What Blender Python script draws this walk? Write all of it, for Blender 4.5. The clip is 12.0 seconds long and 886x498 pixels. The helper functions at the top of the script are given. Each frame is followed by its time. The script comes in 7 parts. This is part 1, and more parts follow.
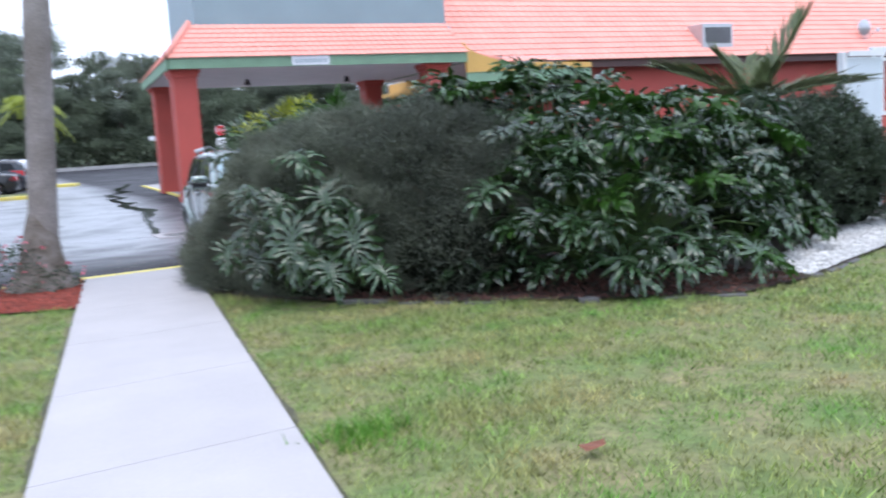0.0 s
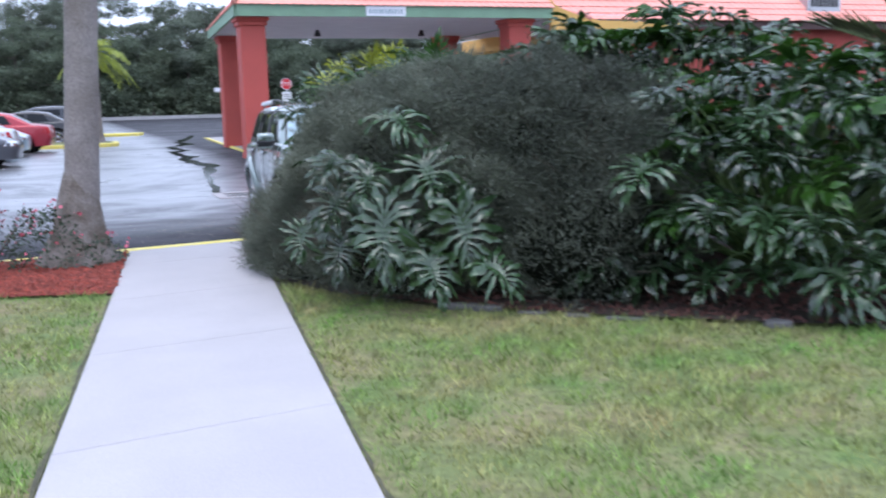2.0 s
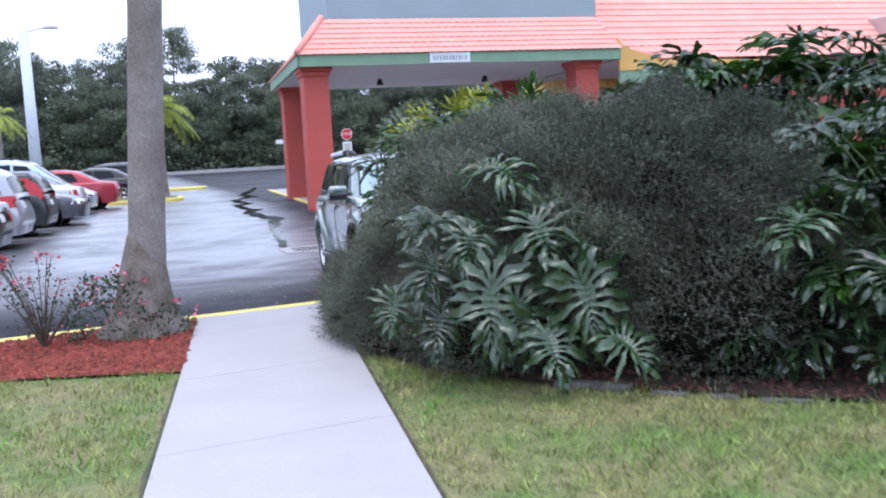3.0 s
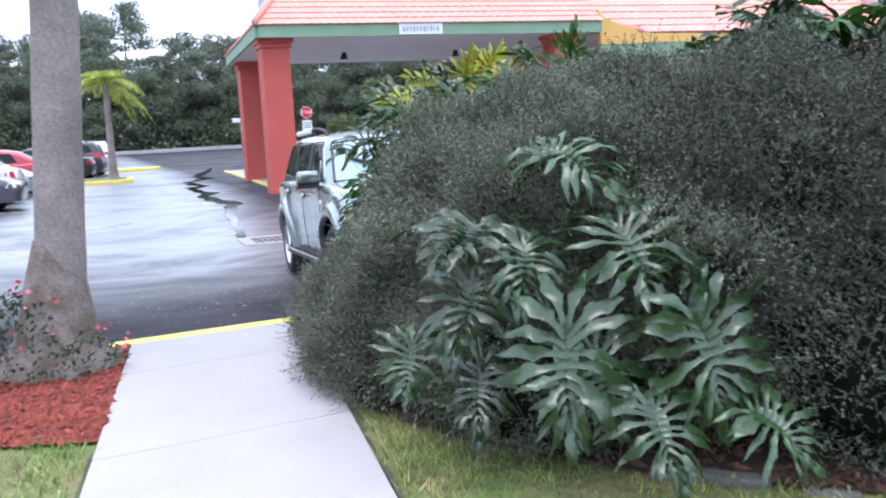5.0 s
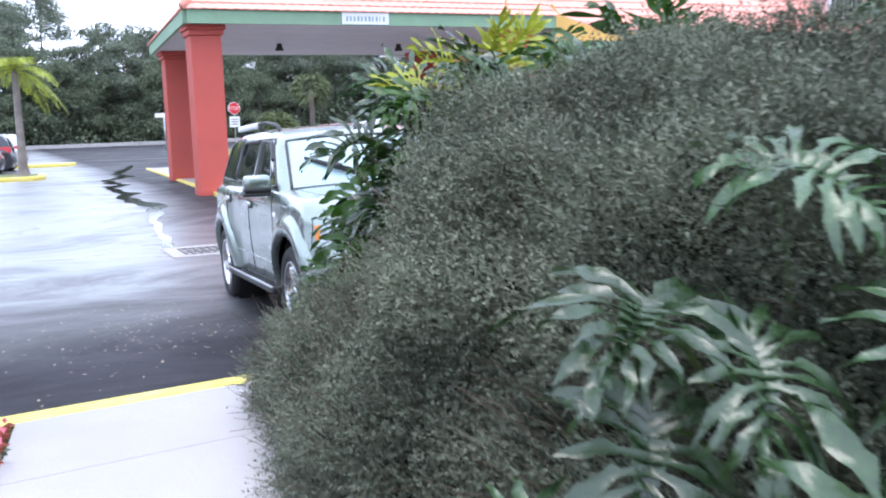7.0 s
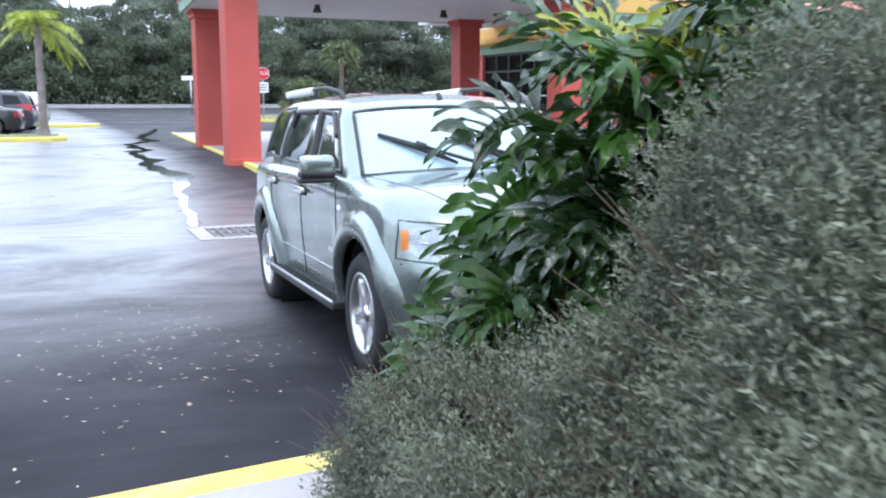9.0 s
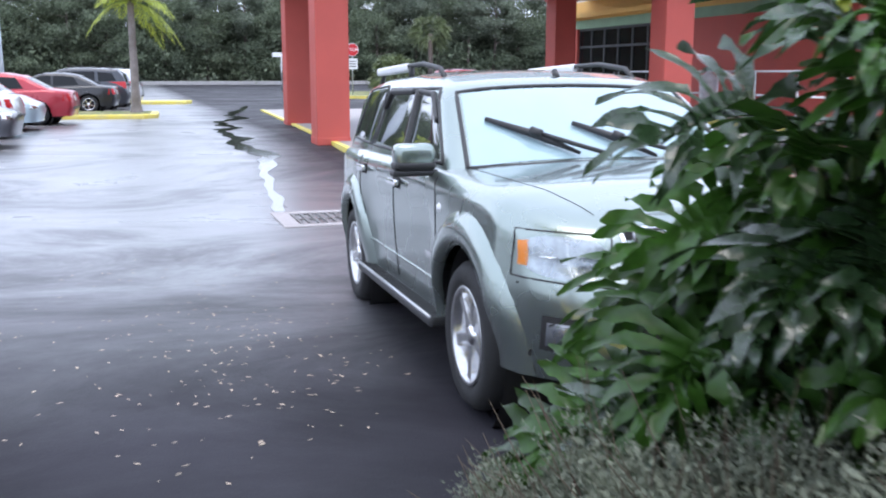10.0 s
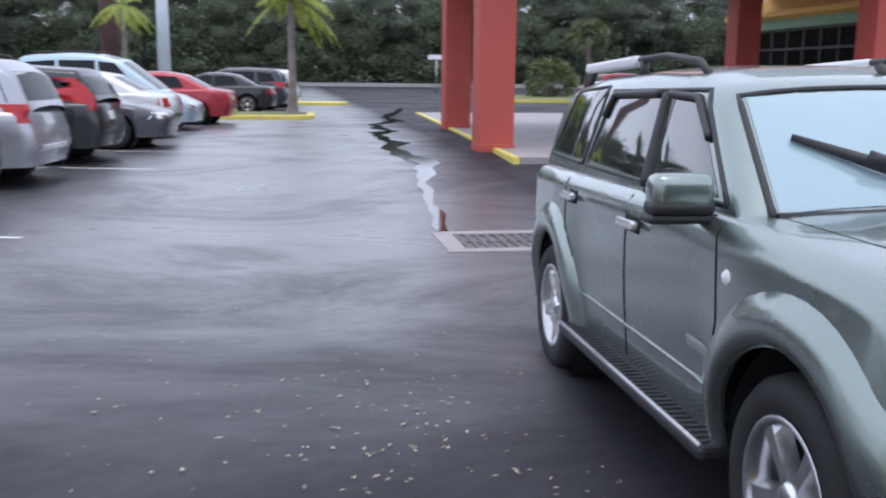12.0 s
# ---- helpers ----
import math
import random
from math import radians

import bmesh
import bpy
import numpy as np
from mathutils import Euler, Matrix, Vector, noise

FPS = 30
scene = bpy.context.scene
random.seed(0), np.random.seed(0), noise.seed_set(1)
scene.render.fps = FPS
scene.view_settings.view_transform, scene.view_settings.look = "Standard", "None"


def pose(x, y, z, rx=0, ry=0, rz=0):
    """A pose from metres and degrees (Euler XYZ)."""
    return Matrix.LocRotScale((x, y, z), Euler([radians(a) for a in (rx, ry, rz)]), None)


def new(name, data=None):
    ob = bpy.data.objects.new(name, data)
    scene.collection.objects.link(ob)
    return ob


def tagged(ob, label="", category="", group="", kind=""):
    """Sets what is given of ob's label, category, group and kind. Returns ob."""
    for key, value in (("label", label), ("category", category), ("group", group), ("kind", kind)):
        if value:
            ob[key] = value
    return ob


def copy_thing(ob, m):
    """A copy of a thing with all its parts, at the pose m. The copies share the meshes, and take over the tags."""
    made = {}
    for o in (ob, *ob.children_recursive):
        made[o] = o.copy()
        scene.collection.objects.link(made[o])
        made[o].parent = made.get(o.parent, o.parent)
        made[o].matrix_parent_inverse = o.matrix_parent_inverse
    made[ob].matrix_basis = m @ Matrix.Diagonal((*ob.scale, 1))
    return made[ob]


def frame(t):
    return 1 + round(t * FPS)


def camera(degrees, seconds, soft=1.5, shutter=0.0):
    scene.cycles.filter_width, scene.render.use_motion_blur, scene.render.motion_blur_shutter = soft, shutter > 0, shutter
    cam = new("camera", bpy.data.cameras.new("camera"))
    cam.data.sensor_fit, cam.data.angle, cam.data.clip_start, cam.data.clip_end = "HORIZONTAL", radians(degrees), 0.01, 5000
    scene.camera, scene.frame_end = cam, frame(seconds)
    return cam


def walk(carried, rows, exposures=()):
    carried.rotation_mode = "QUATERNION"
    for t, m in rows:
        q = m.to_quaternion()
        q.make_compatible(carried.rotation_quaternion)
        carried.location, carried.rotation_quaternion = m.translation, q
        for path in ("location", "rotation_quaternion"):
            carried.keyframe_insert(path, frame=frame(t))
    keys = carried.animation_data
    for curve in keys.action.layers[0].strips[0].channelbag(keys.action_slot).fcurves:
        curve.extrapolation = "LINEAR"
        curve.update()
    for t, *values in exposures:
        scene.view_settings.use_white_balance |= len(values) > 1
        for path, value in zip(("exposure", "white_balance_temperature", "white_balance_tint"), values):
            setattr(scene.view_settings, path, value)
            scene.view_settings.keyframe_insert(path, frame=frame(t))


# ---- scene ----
cam = camera(50.8, 12.0, soft=2.0, shutter=0.5)
METRES, EYE, TILT, LEAN, TURN = 10.7, 1.33, 0.0, 0.0, -25.0
ROWS = [
    (0.0, 0.0, 0.0, 0.0, -0.42, -6.86, 3.52),
    (0.5, -0.01, 0.0427, 0.0005, -4.95, -7.62, 2.37),
    (1.0, -0.0187, 0.0843, 0.0022, 0.02, -7.59, 3.03),
    (1.5, -0.036, 0.125, 0.0017, -0.64, -8.77, 1.64),
    (2.0, -0.0457, 0.166, 0.0004, 3.41, -9.05, 1.49),
    (2.5, -0.0603, 0.2043, 0.0008, 6.04, -7.46, 2.35),
    (3.0, -0.0796, 0.2426, 0.0021, 6.83, -6.12, 3.09),
    (5.0, -0.1281, 0.4035, 0.0023, 4.32, -7.51, 3.0),
    (5.5, -0.1466, 0.4426, 0.0031, -0.29, -6.95, 2.55),
    (6.0, -0.1556, 0.4861, 0.0009, -1.1, -7.15, 2.52),
    (6.5, -0.1685, 0.5248, -0.0001, 1.89, -7.26, 2.57),
    (7.0, -0.1826, 0.5652, 0.0009, -0.13, -7.68, 1.93),
    (7.5, -0.1932, 0.6056, 0.003, 6.56, -7.13, 3.67),
    (9.5, -0.2438, 0.7608, 0.0, 0.57, -10.04, -1.0),
    (10.0, -0.2512, 0.8019, 0.001, 6.72, -10.69, -0.06),
    (10.5, -0.2648, 0.8413, -0.0007, 7.02, -11.22, -0.24),
    (11.0, -0.2748, 0.8749, -0.0007, 15.32, -11.25, 0.73),
    (11.5, -0.2909, 0.9105, -0.0023, 19.29, -10.58, 0.21),
    (12.0, -0.3093, 0.945, -0.0032, 15.84, -10.51, -0.62),
]
walk(cam, [(t, pose(0, 0, EYE, TILT, LEAN, TURN) @ pose(METRES * x, METRES * y, METRES * z, 90 + pitch, roll, yaw)) for t, x, y, z, yaw, pitch, roll in ROWS],
     exposures=[(0.0, 0.61, 6450, 14), (0.5, 0.63, 6450, 14), (1.0, 0.8, 6450, 13), (2.0, 0.56, 6150, 17), (3.0, 0.62, 6250, 19), (5.0, 0.97, 6450, 16), (7.5, 1.16, 6450, 15), (9.5, 1.12, 6550, 12), (10.5, 0.52, 6700, 18), (12.0, 0.22, 6800, 17)])

from mathutils.bvhtree import BVHTree

# ---------------------------------------------------------------- light
world = bpy.data.worlds.new("overcast_sky")
scene.world = world
world.use_nodes = True
wn, wl = world.node_tree.nodes, world.node_tree.links
sky = wn.new("ShaderNodeTexSky")
sky.sky_type = "NISHITA"
sky.sun_disc = False
sky.sun_elevation, sky.sun_rotation = radians(76), radians(200)
sky.air_density, sky.dust_density, sky.ozone_density = 1.0, 1.0, 1.0
grey = wn.new("ShaderNodeHueSaturation")
grey.inputs["Saturation"].default_value = 0.22
wl.new(sky.outputs[0], grey.inputs["Color"])
cloud = wn.new("ShaderNodeMix")
cloud.data_type = "RGBA"
cloud.inputs[0].default_value = 0.7
cloud.inputs[7].default_value = (7.8, 9.5, 12.4, 1)
wl.new(grey.outputs[0], cloud.inputs[6])
wl.new(cloud.outputs[2], wn["Background"].inputs["Color"])
wn["Background"].inputs["Strength"].default_value = 0.145
sun = new("sun", bpy.data.lights.new("sun", "SUN"))
sun.data.energy, sun.data.angle, sun.data.color = 1.0, radians(30), (1.0, 0.97, 0.93)
sun.matrix_world = pose(0, 0, 40, 14, 0, -20)


# ---------------------------------------------------------------- materials
def nodes_of(name):
    m = bpy.data.materials.new(name)
    m.use_nodes = True
    return m, m.node_tree.nodes, m.node_tree.links, m.node_tree.nodes["Principled BSDF"]


def paint(name, base, rough=0.6, vary=0.25, scale=6.0, fine=80.0, bump=0.15, metal=0.0, second=None, island=0.0, obj=0.0, coat=0.0, spec=0.5, patch=0.55, transl=0.0):
    """A surface with colour variation at a coarse and a fine scale, and fine relief."""
    m, n, l, b = nodes_of(name)
    tc = n.new("ShaderNodeTexCoord")
    big, small = n.new("ShaderNodeTexNoise"), n.new("ShaderNodeTexNoise")
    big.inputs["Scale"].default_value, small.inputs["Scale"].default_value = scale, fine
    big.inputs["Detail"].default_value, small.inputs["Detail"].default_value = 5, 3
    for t in (big, small):
        l.new(tc.outputs["Object"], t.inputs["Vector"])
    ramp = n.new("ShaderNodeValToRGB")
    ramp.color_ramp.elements[0].position, ramp.color_ramp.elements[1].position = patch - 0.2, patch + 0.2
    other = second or tuple(c * (1 - vary) for c in base)
    ramp.color_ramp.elements[0].color, ramp.color_ramp.elements[1].color = (*other, 1), (*base, 1)
    l.new(big.outputs["Fac"], ramp.inputs["Fac"])
    mul = n.new("ShaderNodeHueSaturation")
    mr = n.new("ShaderNodeMapRange")
    mr.inputs["From Min"].default_value, mr.inputs["From Max"].default_value = 0.3, 0.7
    mr.inputs["To Min"].default_value, mr.inputs["To Max"].default_value = 1 - vary * 0.6, 1 + vary * 0.6
    l.new(small.outputs["Fac"], mr.inputs["Value"])
    l.new(ramp.outputs["Color"], mul.inputs["Color"])
    value = mr.outputs["Result"]
    if island or obj:
        src = n.new("ShaderNodeNewGeometry").outputs["Random Per Island"] if island else n.new("ShaderNodeObjectInfo").outputs["Random"]
        ir = n.new("ShaderNodeMapRange")
        k = island or obj
        ir.inputs["To Min"].default_value, ir.inputs["To Max"].default_value = 1 - k, 1 + k
        l.new(src, ir.inputs["Value"])
        mm = n.new("ShaderNodeMath")
        mm.operation = "MULTIPLY"
        l.new(value, mm.inputs[0])
        l.new(ir.outputs["Result"], mm.inputs[1])
        value = mm.outputs[0]
    l.new(value, mul.inputs["Value"])
    l.new(mul.outputs["Color"], b.inputs["Base Color"])
    b.inputs["Roughness"].default_value, b.inputs["Metallic"].default_value = rough, metal
    b.inputs["Coat Weight"].default_value = coat
    b.inputs["Specular IOR Level"].default_value = spec
    rr = n.new("ShaderNodeMapRange")
    rr.inputs["To Min"].default_value, rr.inputs["To Max"].default_value = max(0.02, rough - 0.08), min(1, rough + 0.08)
    l.new(big.outputs["Fac"], rr.inputs["Value"])
    l.new(rr.outputs["Result"], b.inputs["Roughness"])
    if bump:
        bp = n.new("ShaderNodeBump")
        bp.inputs["Strength"].default_value, bp.inputs["Distance"].default_value = bump, 0.01
        l.new(small.outputs["Fac"], bp.inputs["Height"])
        l.new(bp.outputs["Normal"], b.inputs["Normal"])
    if transl:
        tr, mix = n.new("ShaderNodeBsdfTranslucent"), n.new("ShaderNodeMixShader")
        l.new(mul.outputs["Color"], tr.inputs["Color"])
        mix.inputs[0].default_value = transl
        l.new(b.outputs[0], mix.inputs[1])
        l.new(tr.outputs[0], mix.inputs[2])
        l.new(mix.outputs[0], n["Material Output"].inputs["Surface"])
    return m


def glass_mat(name, tint, rough=0.02, alpha=0.25, clarity=0.62, coat=1.0):
    """Tinted glazing: a clear sheet that darkens what is behind it and mirrors the sky."""
    m, n, l, b = nodes_of(name)
    b.inputs["Base Color"].default_value = (*tint, 1)
    b.inputs["Roughness"].default_value = rough
    b.inputs["IOR"].default_value = 1.5
    b.inputs["Coat Weight"].default_value = coat
    b.inputs["Coat Roughness"].default_value = 0.02
    clear, mix = n.new("ShaderNodeBsdfTransparent"), n.new("ShaderNodeMixShader")
    clear.inputs["Color"].default_value = (clarity, clarity + 0.03, clarity + 0.03, 1)
    mix.inputs[0].default_value = 1 - alpha
    l.new(clear.outputs[0], mix.inputs[1])
    l.new(b.outputs[0], mix.inputs[2])
    l.new(mix.outputs[0], n["Material Output"].inputs["Surface"])
    return m


def asphalt_mat():
    """Wet asphalt: dark, with smooth wet films that mirror the sky between rougher, drier streaks."""
    m, n, l, b = nodes_of("wet_asphalt")
    tc = n.new("ShaderNodeTexCoord")
    mp = n.new("ShaderNodeMapping")
    mp.inputs["Scale"].default_value = (0.30, 0.44, 1)
    mp.inputs["Rotation"].default_value = (0, 0, radians(-24))
    l.new(tc.outputs["Object"], mp.inputs["Vector"])
    wet, grit, stain = n.new("ShaderNodeTexNoise"), n.new("ShaderNodeTexVoronoi"), n.new("ShaderNodeTexNoise")
    wet.inputs["Scale"].default_value, wet.inputs["Detail"].default_value, wet.inputs["Distortion"].default_value = 0.85, 10, 0.9
    wet.inputs["Roughness"].default_value = 0.72
    grit.inputs["Scale"].default_value = 90
    stain.inputs["Scale"].default_value, stain.inputs["Detail"].default_value = 0.9, 8
    l.new(mp.outputs[0], wet.inputs["Vector"])
    l.new(tc.outputs["Object"], grit.inputs["Vector"])
    l.new(tc.outputs["Object"], stain.inputs["Vector"])
    ramp = n.new("ShaderNodeValToRGB")
    ramp.color_ramp.elements[0].position, ramp.color_ramp.elements[1].position = 0.3, 0.72
    ramp.color_ramp.elements[0].color, ramp.color_ramp.elements[1].color = (0.014, 0.0134, 0.0162, 1), (0.037, 0.0352, 0.0428, 1)
    l.new(stain.outputs["Fac"], ramp.inputs["Fac"])
    l.new(ramp.outputs[0], b.inputs["Base Color"])
    rr = n.new("ShaderNodeMapRange")
    rr.inputs["From Min"].default_value, rr.inputs["From Max"].default_value = 0.38, 0.62
    rr.inputs["To Min"].default_value, rr.inputs["To Max"].default_value = 0.26, 0.52
    l.new(wet.outputs["Fac"], rr.inputs["Value"])
    film = n.new("ShaderNodeMapRange")
    film.inputs["From Min"].default_value, film.inputs["From Max"].default_value = 0.36, 0.60
    film.inputs["To Min"].default_value, film.inputs["To Max"].default_value = 1.0, 0.0
    l.new(wet.outputs["Fac"], film.inputs["Value"])
    split, low = n.new("ShaderNodeSeparateXYZ"), n.new("ShaderNodeMapRange")
    l.new(tc.outputs["Object"], split.inputs[0])
    low.inputs["From Min"].default_value, low.inputs["From Max"].default_value = 12.8, 19.5
    low.inputs["To Min"].default_value, low.inputs["To Max"].default_value = 0.052, 1.0
    l.new(split.outputs[1], low.inputs["Value"])
    side, both = n.new("ShaderNodeMapRange"), n.new("ShaderNodeMath")
    side.inputs["From Min"].default_value, side.inputs["From Max"].default_value = 2.9, 4.6
    side.inputs["To Min"].default_value, side.inputs["To Max"].default_value = 1.0, 0.12
    l.new(split.outputs[0], side.inputs["Value"])
    both.operation = "MULTIPLY"
    l.new(low.outputs[0], both.inputs[0])
    l.new(side.outputs[0], both.inputs[1])
    soak = n.new("ShaderNodeMath")
    soak.operation = "MULTIPLY"
    l.new(film.outputs[0], soak.inputs[0])
    l.new(both.outputs[0], soak.inputs[1])
    lift = n.new("ShaderNodeMath")
    lift.operation = "MULTIPLY_ADD"
    l.new(both.outputs[0], lift.inputs[0])
    lift.inputs[1].default_value = 0.6
    l.new(soak.outputs[0], lift.inputs[2])
    lift.use_clamp = True
    l.new(lift.outputs[0], b.inputs["Coat Weight"])
    l.new(both.outputs[0], b.inputs["Specular IOR Level"])
    dry = n.new("ShaderNodeMath")
    dry.operation, dry.use_clamp = "MULTIPLY_ADD", True
    l.new(both.outputs[0], dry.inputs[0])
    dry.inputs[1].default_value = -0.32
    rise = n.new("ShaderNodeMath")
    rise.operation = "ADD"
    l.new(rr.outputs[0], rise.inputs[0])
    rise.inputs[1].default_value = 0.32
    l.new(rise.outputs[0], dry.inputs[2])
    l.new(dry.outputs[0], b.inputs["Roughness"])
    b.inputs["Coat Roughness"].default_value, b.inputs["Coat IOR"].default_value = 0.42, 2.05
    bp = n.new("ShaderNodeBump")
    bp.inputs["Strength"].default_value, bp.inputs["Distance"].default_value = 0.35, 0.004
    l.new(grit.outputs["Distance"], bp.inputs["Height"])
    l.new(bp.outputs[0], b.inputs["Normal"])
    return m


def emission_mat(name, colour, strength):
    m, n, l, b = nodes_of(name)
    b.inputs["Base Color"].default_value = (*colour, 1)
    b.inputs["Emission Color"].default_value = (*colour, 1)
    b.inputs["Emission Strength"].default_value = strength
    return m


ASPHALT = asphalt_mat()
SOIL = paint("soil", (0.06, 0.06, 0.035), 0.9, 0.4, 0.3, 8)
LAWN = paint("lawn_soil", (0.10, 0.16, 0.04), 0.9, 0.5, 2.2, 25, 0.5, second=(0.22, 0.18, 0.09), patch=0.5)
GRASS = paint("grass_blade", (0.13, 0.31, 0.05), 0.5, 0.75, 1.7, 9, 0.0, second=(0.40, 0.33, 0.15), island=0.55, patch=0.5, transl=0.3)
WALK = paint("walkway_concrete", (0.44, 0.414, 0.414), 0.8, 0.12, 1.5, 150, 0.25)
KERB = paint("kerb_concrete", (0.42, 0.41, 0.40), 0.85, 0.25, 4, 90, 0.4)
YELLOW = paint("yellow_kerb_paint", (0.75, 0.62, 0.12), 0.6, 0.2, 5, 60, 0.3, second=(0.62, 0.55, 0.25), patch=0.38)
LINE = paint("white_line_paint", (0.72, 0.72, 0.72), 0.5, 0.25, 5, 70, 0.2)
MULCH = paint("red_mulch", (0.30, 0.062, 0.04), 0.85, 0.35, 5, 60, 0.6, island=0.45)
EDGE_SOIL = paint("footpath_edge_soil", (0.10, 0.095, 0.055), 0.95, 0.4, 6, 60, 0.6)
DARK_SOIL = paint("dark_bed_soil", (0.045, 0.03, 0.022), 0.95, 0.4, 6, 60, 0.6)
GRAVEL = paint("white_gravel", (0.66, 0.65, 0.63), 0.85, 0.3, 8, 120, 0.6, island=0.35)
BARK = paint("palm_bark", (0.29, 0.26, 0.25), 0.85, 0.35, 3, 45, 0.8, second=(0.17, 0.145, 0.13))
BOOT = paint("old_palm_boots", (0.13, 0.095, 0.065), 0.9, 0.4, 7, 50, 0.8, second=(0.06, 0.06, 0.035))
FLARE = paint("fibrous_palm_foot", (0.25, 0.22, 0.205), 0.9, 0.4, 6, 45, 0.9, second=(0.10, 0.078, 0.058), patch=0.56)
TWIG = paint("shrub_twig", (0.12, 0.09, 0.065), 0.9, 0.3, 9, 60, 0.3)
# Near-black core colour that paints the shade in the leaf gaps
CORE = paint("shrub_inner_shade", (0.014, 0.016, 0.012), 1.0, 0.4, 9, 60, 0.3, spec=0.0)
SHRUB = paint("grey_green_leaf", (0.19, 0.21, 0.155), 0.6, 0.3, 2.6, 20, 0.0, second=(0.10, 0.115, 0.085), island=0.28, transl=0.12, spec=0.2)
# Same leaf as SHRUB in a darker colour, painting the mound's shaded side
SHRUB_SHADOWED = paint("shadowed_grey_green_leaf", (0.125, 0.14, 0.105), 0.6, 0.3, 3.0, 20, 0.0, second=(0.06, 0.07, 0.053), island=0.3, transl=0.08, spec=0.2)
SHRUB2 = paint("green_shrub_leaf", (0.052, 0.082, 0.045), 0.5, 0.25, 2.2, 20, 0.0, island=0.5, transl=0.15)
PHILO = paint("philodendron_leaf", (0.039, 0.086, 0.032), 0.27, 0.4, 3, 30, 0.25, obj=0.5, transl=0.2, spec=0.85)
PHILO_Y = paint("yellow_green_leaf", (0.38, 0.42, 0.04), 0.35, 0.3, 3, 14, 0.12, obj=0.2, transl=0.3)
PHILO_G = paint("fresh_philodendron_leaf", (0.036, 0.100, 0.014), 0.32, 0.4, 3, 14, 0.25, obj=0.5, transl=0.28, spec=0.45)
PETIOLE = paint("petiole", (0.10, 0.17, 0.05), 0.45, 0.3, 5, 30)
FAN = paint("fan_palm_leaf", (0.15, 0.19, 0.085), 0.5, 0.3, 3, 20, 0.0, island=0.3, transl=0.2)
FROND = paint("bright_palm_frond", (0.42, 0.50, 0.08), 0.5, 0.3, 3, 20, 0.0, island=0.3, transl=0.3)
# Pine colour lifted above leaf tone, painting in the distance haze
PINE = paint("hazed_pine_foliage", (0.20, 0.235, 0.17), 0.7, 0.3, 0.25, 3, 0.0, second=(0.13, 0.16, 0.12), island=0.5, transl=0.42)
WOOD = paint("tree_bark", (0.16, 0.13, 0.115), 0.9, 0.35, 2, 14, 0.6)
RED = paint("red_painted_stucco", (0.50, 0.085, 0.065), 0.65, 0.14, 1.2, 60, 0.3)
TILE = paint("coral_roof_tile", (0.90, 0.39, 0.32), 0.8, 0.12, 1.5, 25, 0.15, obj=0.05, spec=0.15)
GREEN = paint("green_fascia_paint", (0.22, 0.36, 0.235), 0.6, 0.15, 2, 60, 0.15)
OCHRE = paint("yellow_wall_paint", (0.72, 0.43, 0.12), 0.65, 0.12, 1.2, 60, 0.2)
SOFFIT = paint("grey_soffit_paint", (0.68, 0.67, 0.69), 0.7, 0.12, 1.5, 50, 0.15)
BROWN = paint("dark_brown_fascia", (0.10, 0.05, 0.045), 0.6, 0.2, 2, 40, 0.1)
PARAPET = paint("blue_grey_panel", (0.27, 0.36, 0.39), 0.6, 0.1, 0.8, 40, 0.1)
PAD = paint("driveway_concrete", (0.36, 0.33, 0.33), 0.6, 0.2, 1.1, 60, 0.2)
WHITE = paint("white_paint", (0.74, 0.75, 0.78), 0.5, 0.08, 3, 60, 0.1)
BLUEWHITE = paint("pale_blue_panel", (0.60, 0.66, 0.72), 0.5, 0.08, 3, 60, 0.1)
STEEL = paint("galvanised_steel", (0.55, 0.56, 0.58), 0.4, 0.15, 6, 60, 0.1, metal=0.7)
IRON = paint("cast_iron_grate", (0.20, 0.19, 0.185), 0.55, 0.25, 9, 80, 0.3, metal=0.5)
BLACK = paint("black_rubber", (0.018, 0.018, 0.019), 0.75, 0.25, 9, 80, 0.2)
TRIM = paint("black_plastic_trim", (0.025, 0.025, 0.027), 0.5, 0.2, 9, 80, 0.1)
PIT = paint("dark_hollow", (0.012, 0.012, 0.013), 0.9, 0.2, 9, 80, 0.0)
CHROME = paint("polished_alloy", (0.78, 0.78, 0.79), 0.18, 0.08, 9, 60, 0.0, metal=1.0)
ALLOY = paint("alloy_wheel", (0.60, 0.60, 0.61), 0.24, 0.12, 9, 60, 0.0, metal=0.9)
GLASS = glass_mat("tinted_car_glass", (0.016, 0.019, 0.021), alpha=0.0)
PARKED_GLASS = glass_mat("dark_parked_car_glass", (0.012, 0.014, 0.016), rough=0.06, alpha=0.0, coat=0.0)
PARKED_GLASS.node_tree.nodes["Principled BSDF"].inputs["Specular IOR Level"].default_value = 0.2
PALE_SCREEN = paint("pale_blue_windscreen", (0.33, 0.46, 0.50), 0.12, 0.05, 1.2, 4, 0.0, coat=1.0)
LENS = glass_mat("headlight_lens", (0.85, 0.87, 0.9), alpha=0.93, clarity=0.97)
REFLECTOR = paint("silvered_reflector", (0.42, 0.44, 0.47), 0.28, 0.25, 14, 40, 0.12, metal=0.85)
SHOPGLASS = glass_mat("shop_door_glass", (0.012, 0.013, 0.014), alpha=0.4, coat=0.0)
AMBER = paint("amber_lens", (0.80, 0.24, 0.03), 0.2, 0.15, 20, 90, 0.1)
TAIL = paint("red_lamp_lens", (0.48, 0.02, 0.025), 0.15, 0.2, 20, 90, 0.1)
WATER = paint("standing_water", (0.015, 0.016, 0.017), 0.05, 0.1, 3, 30, 0.02, spec=0.8)
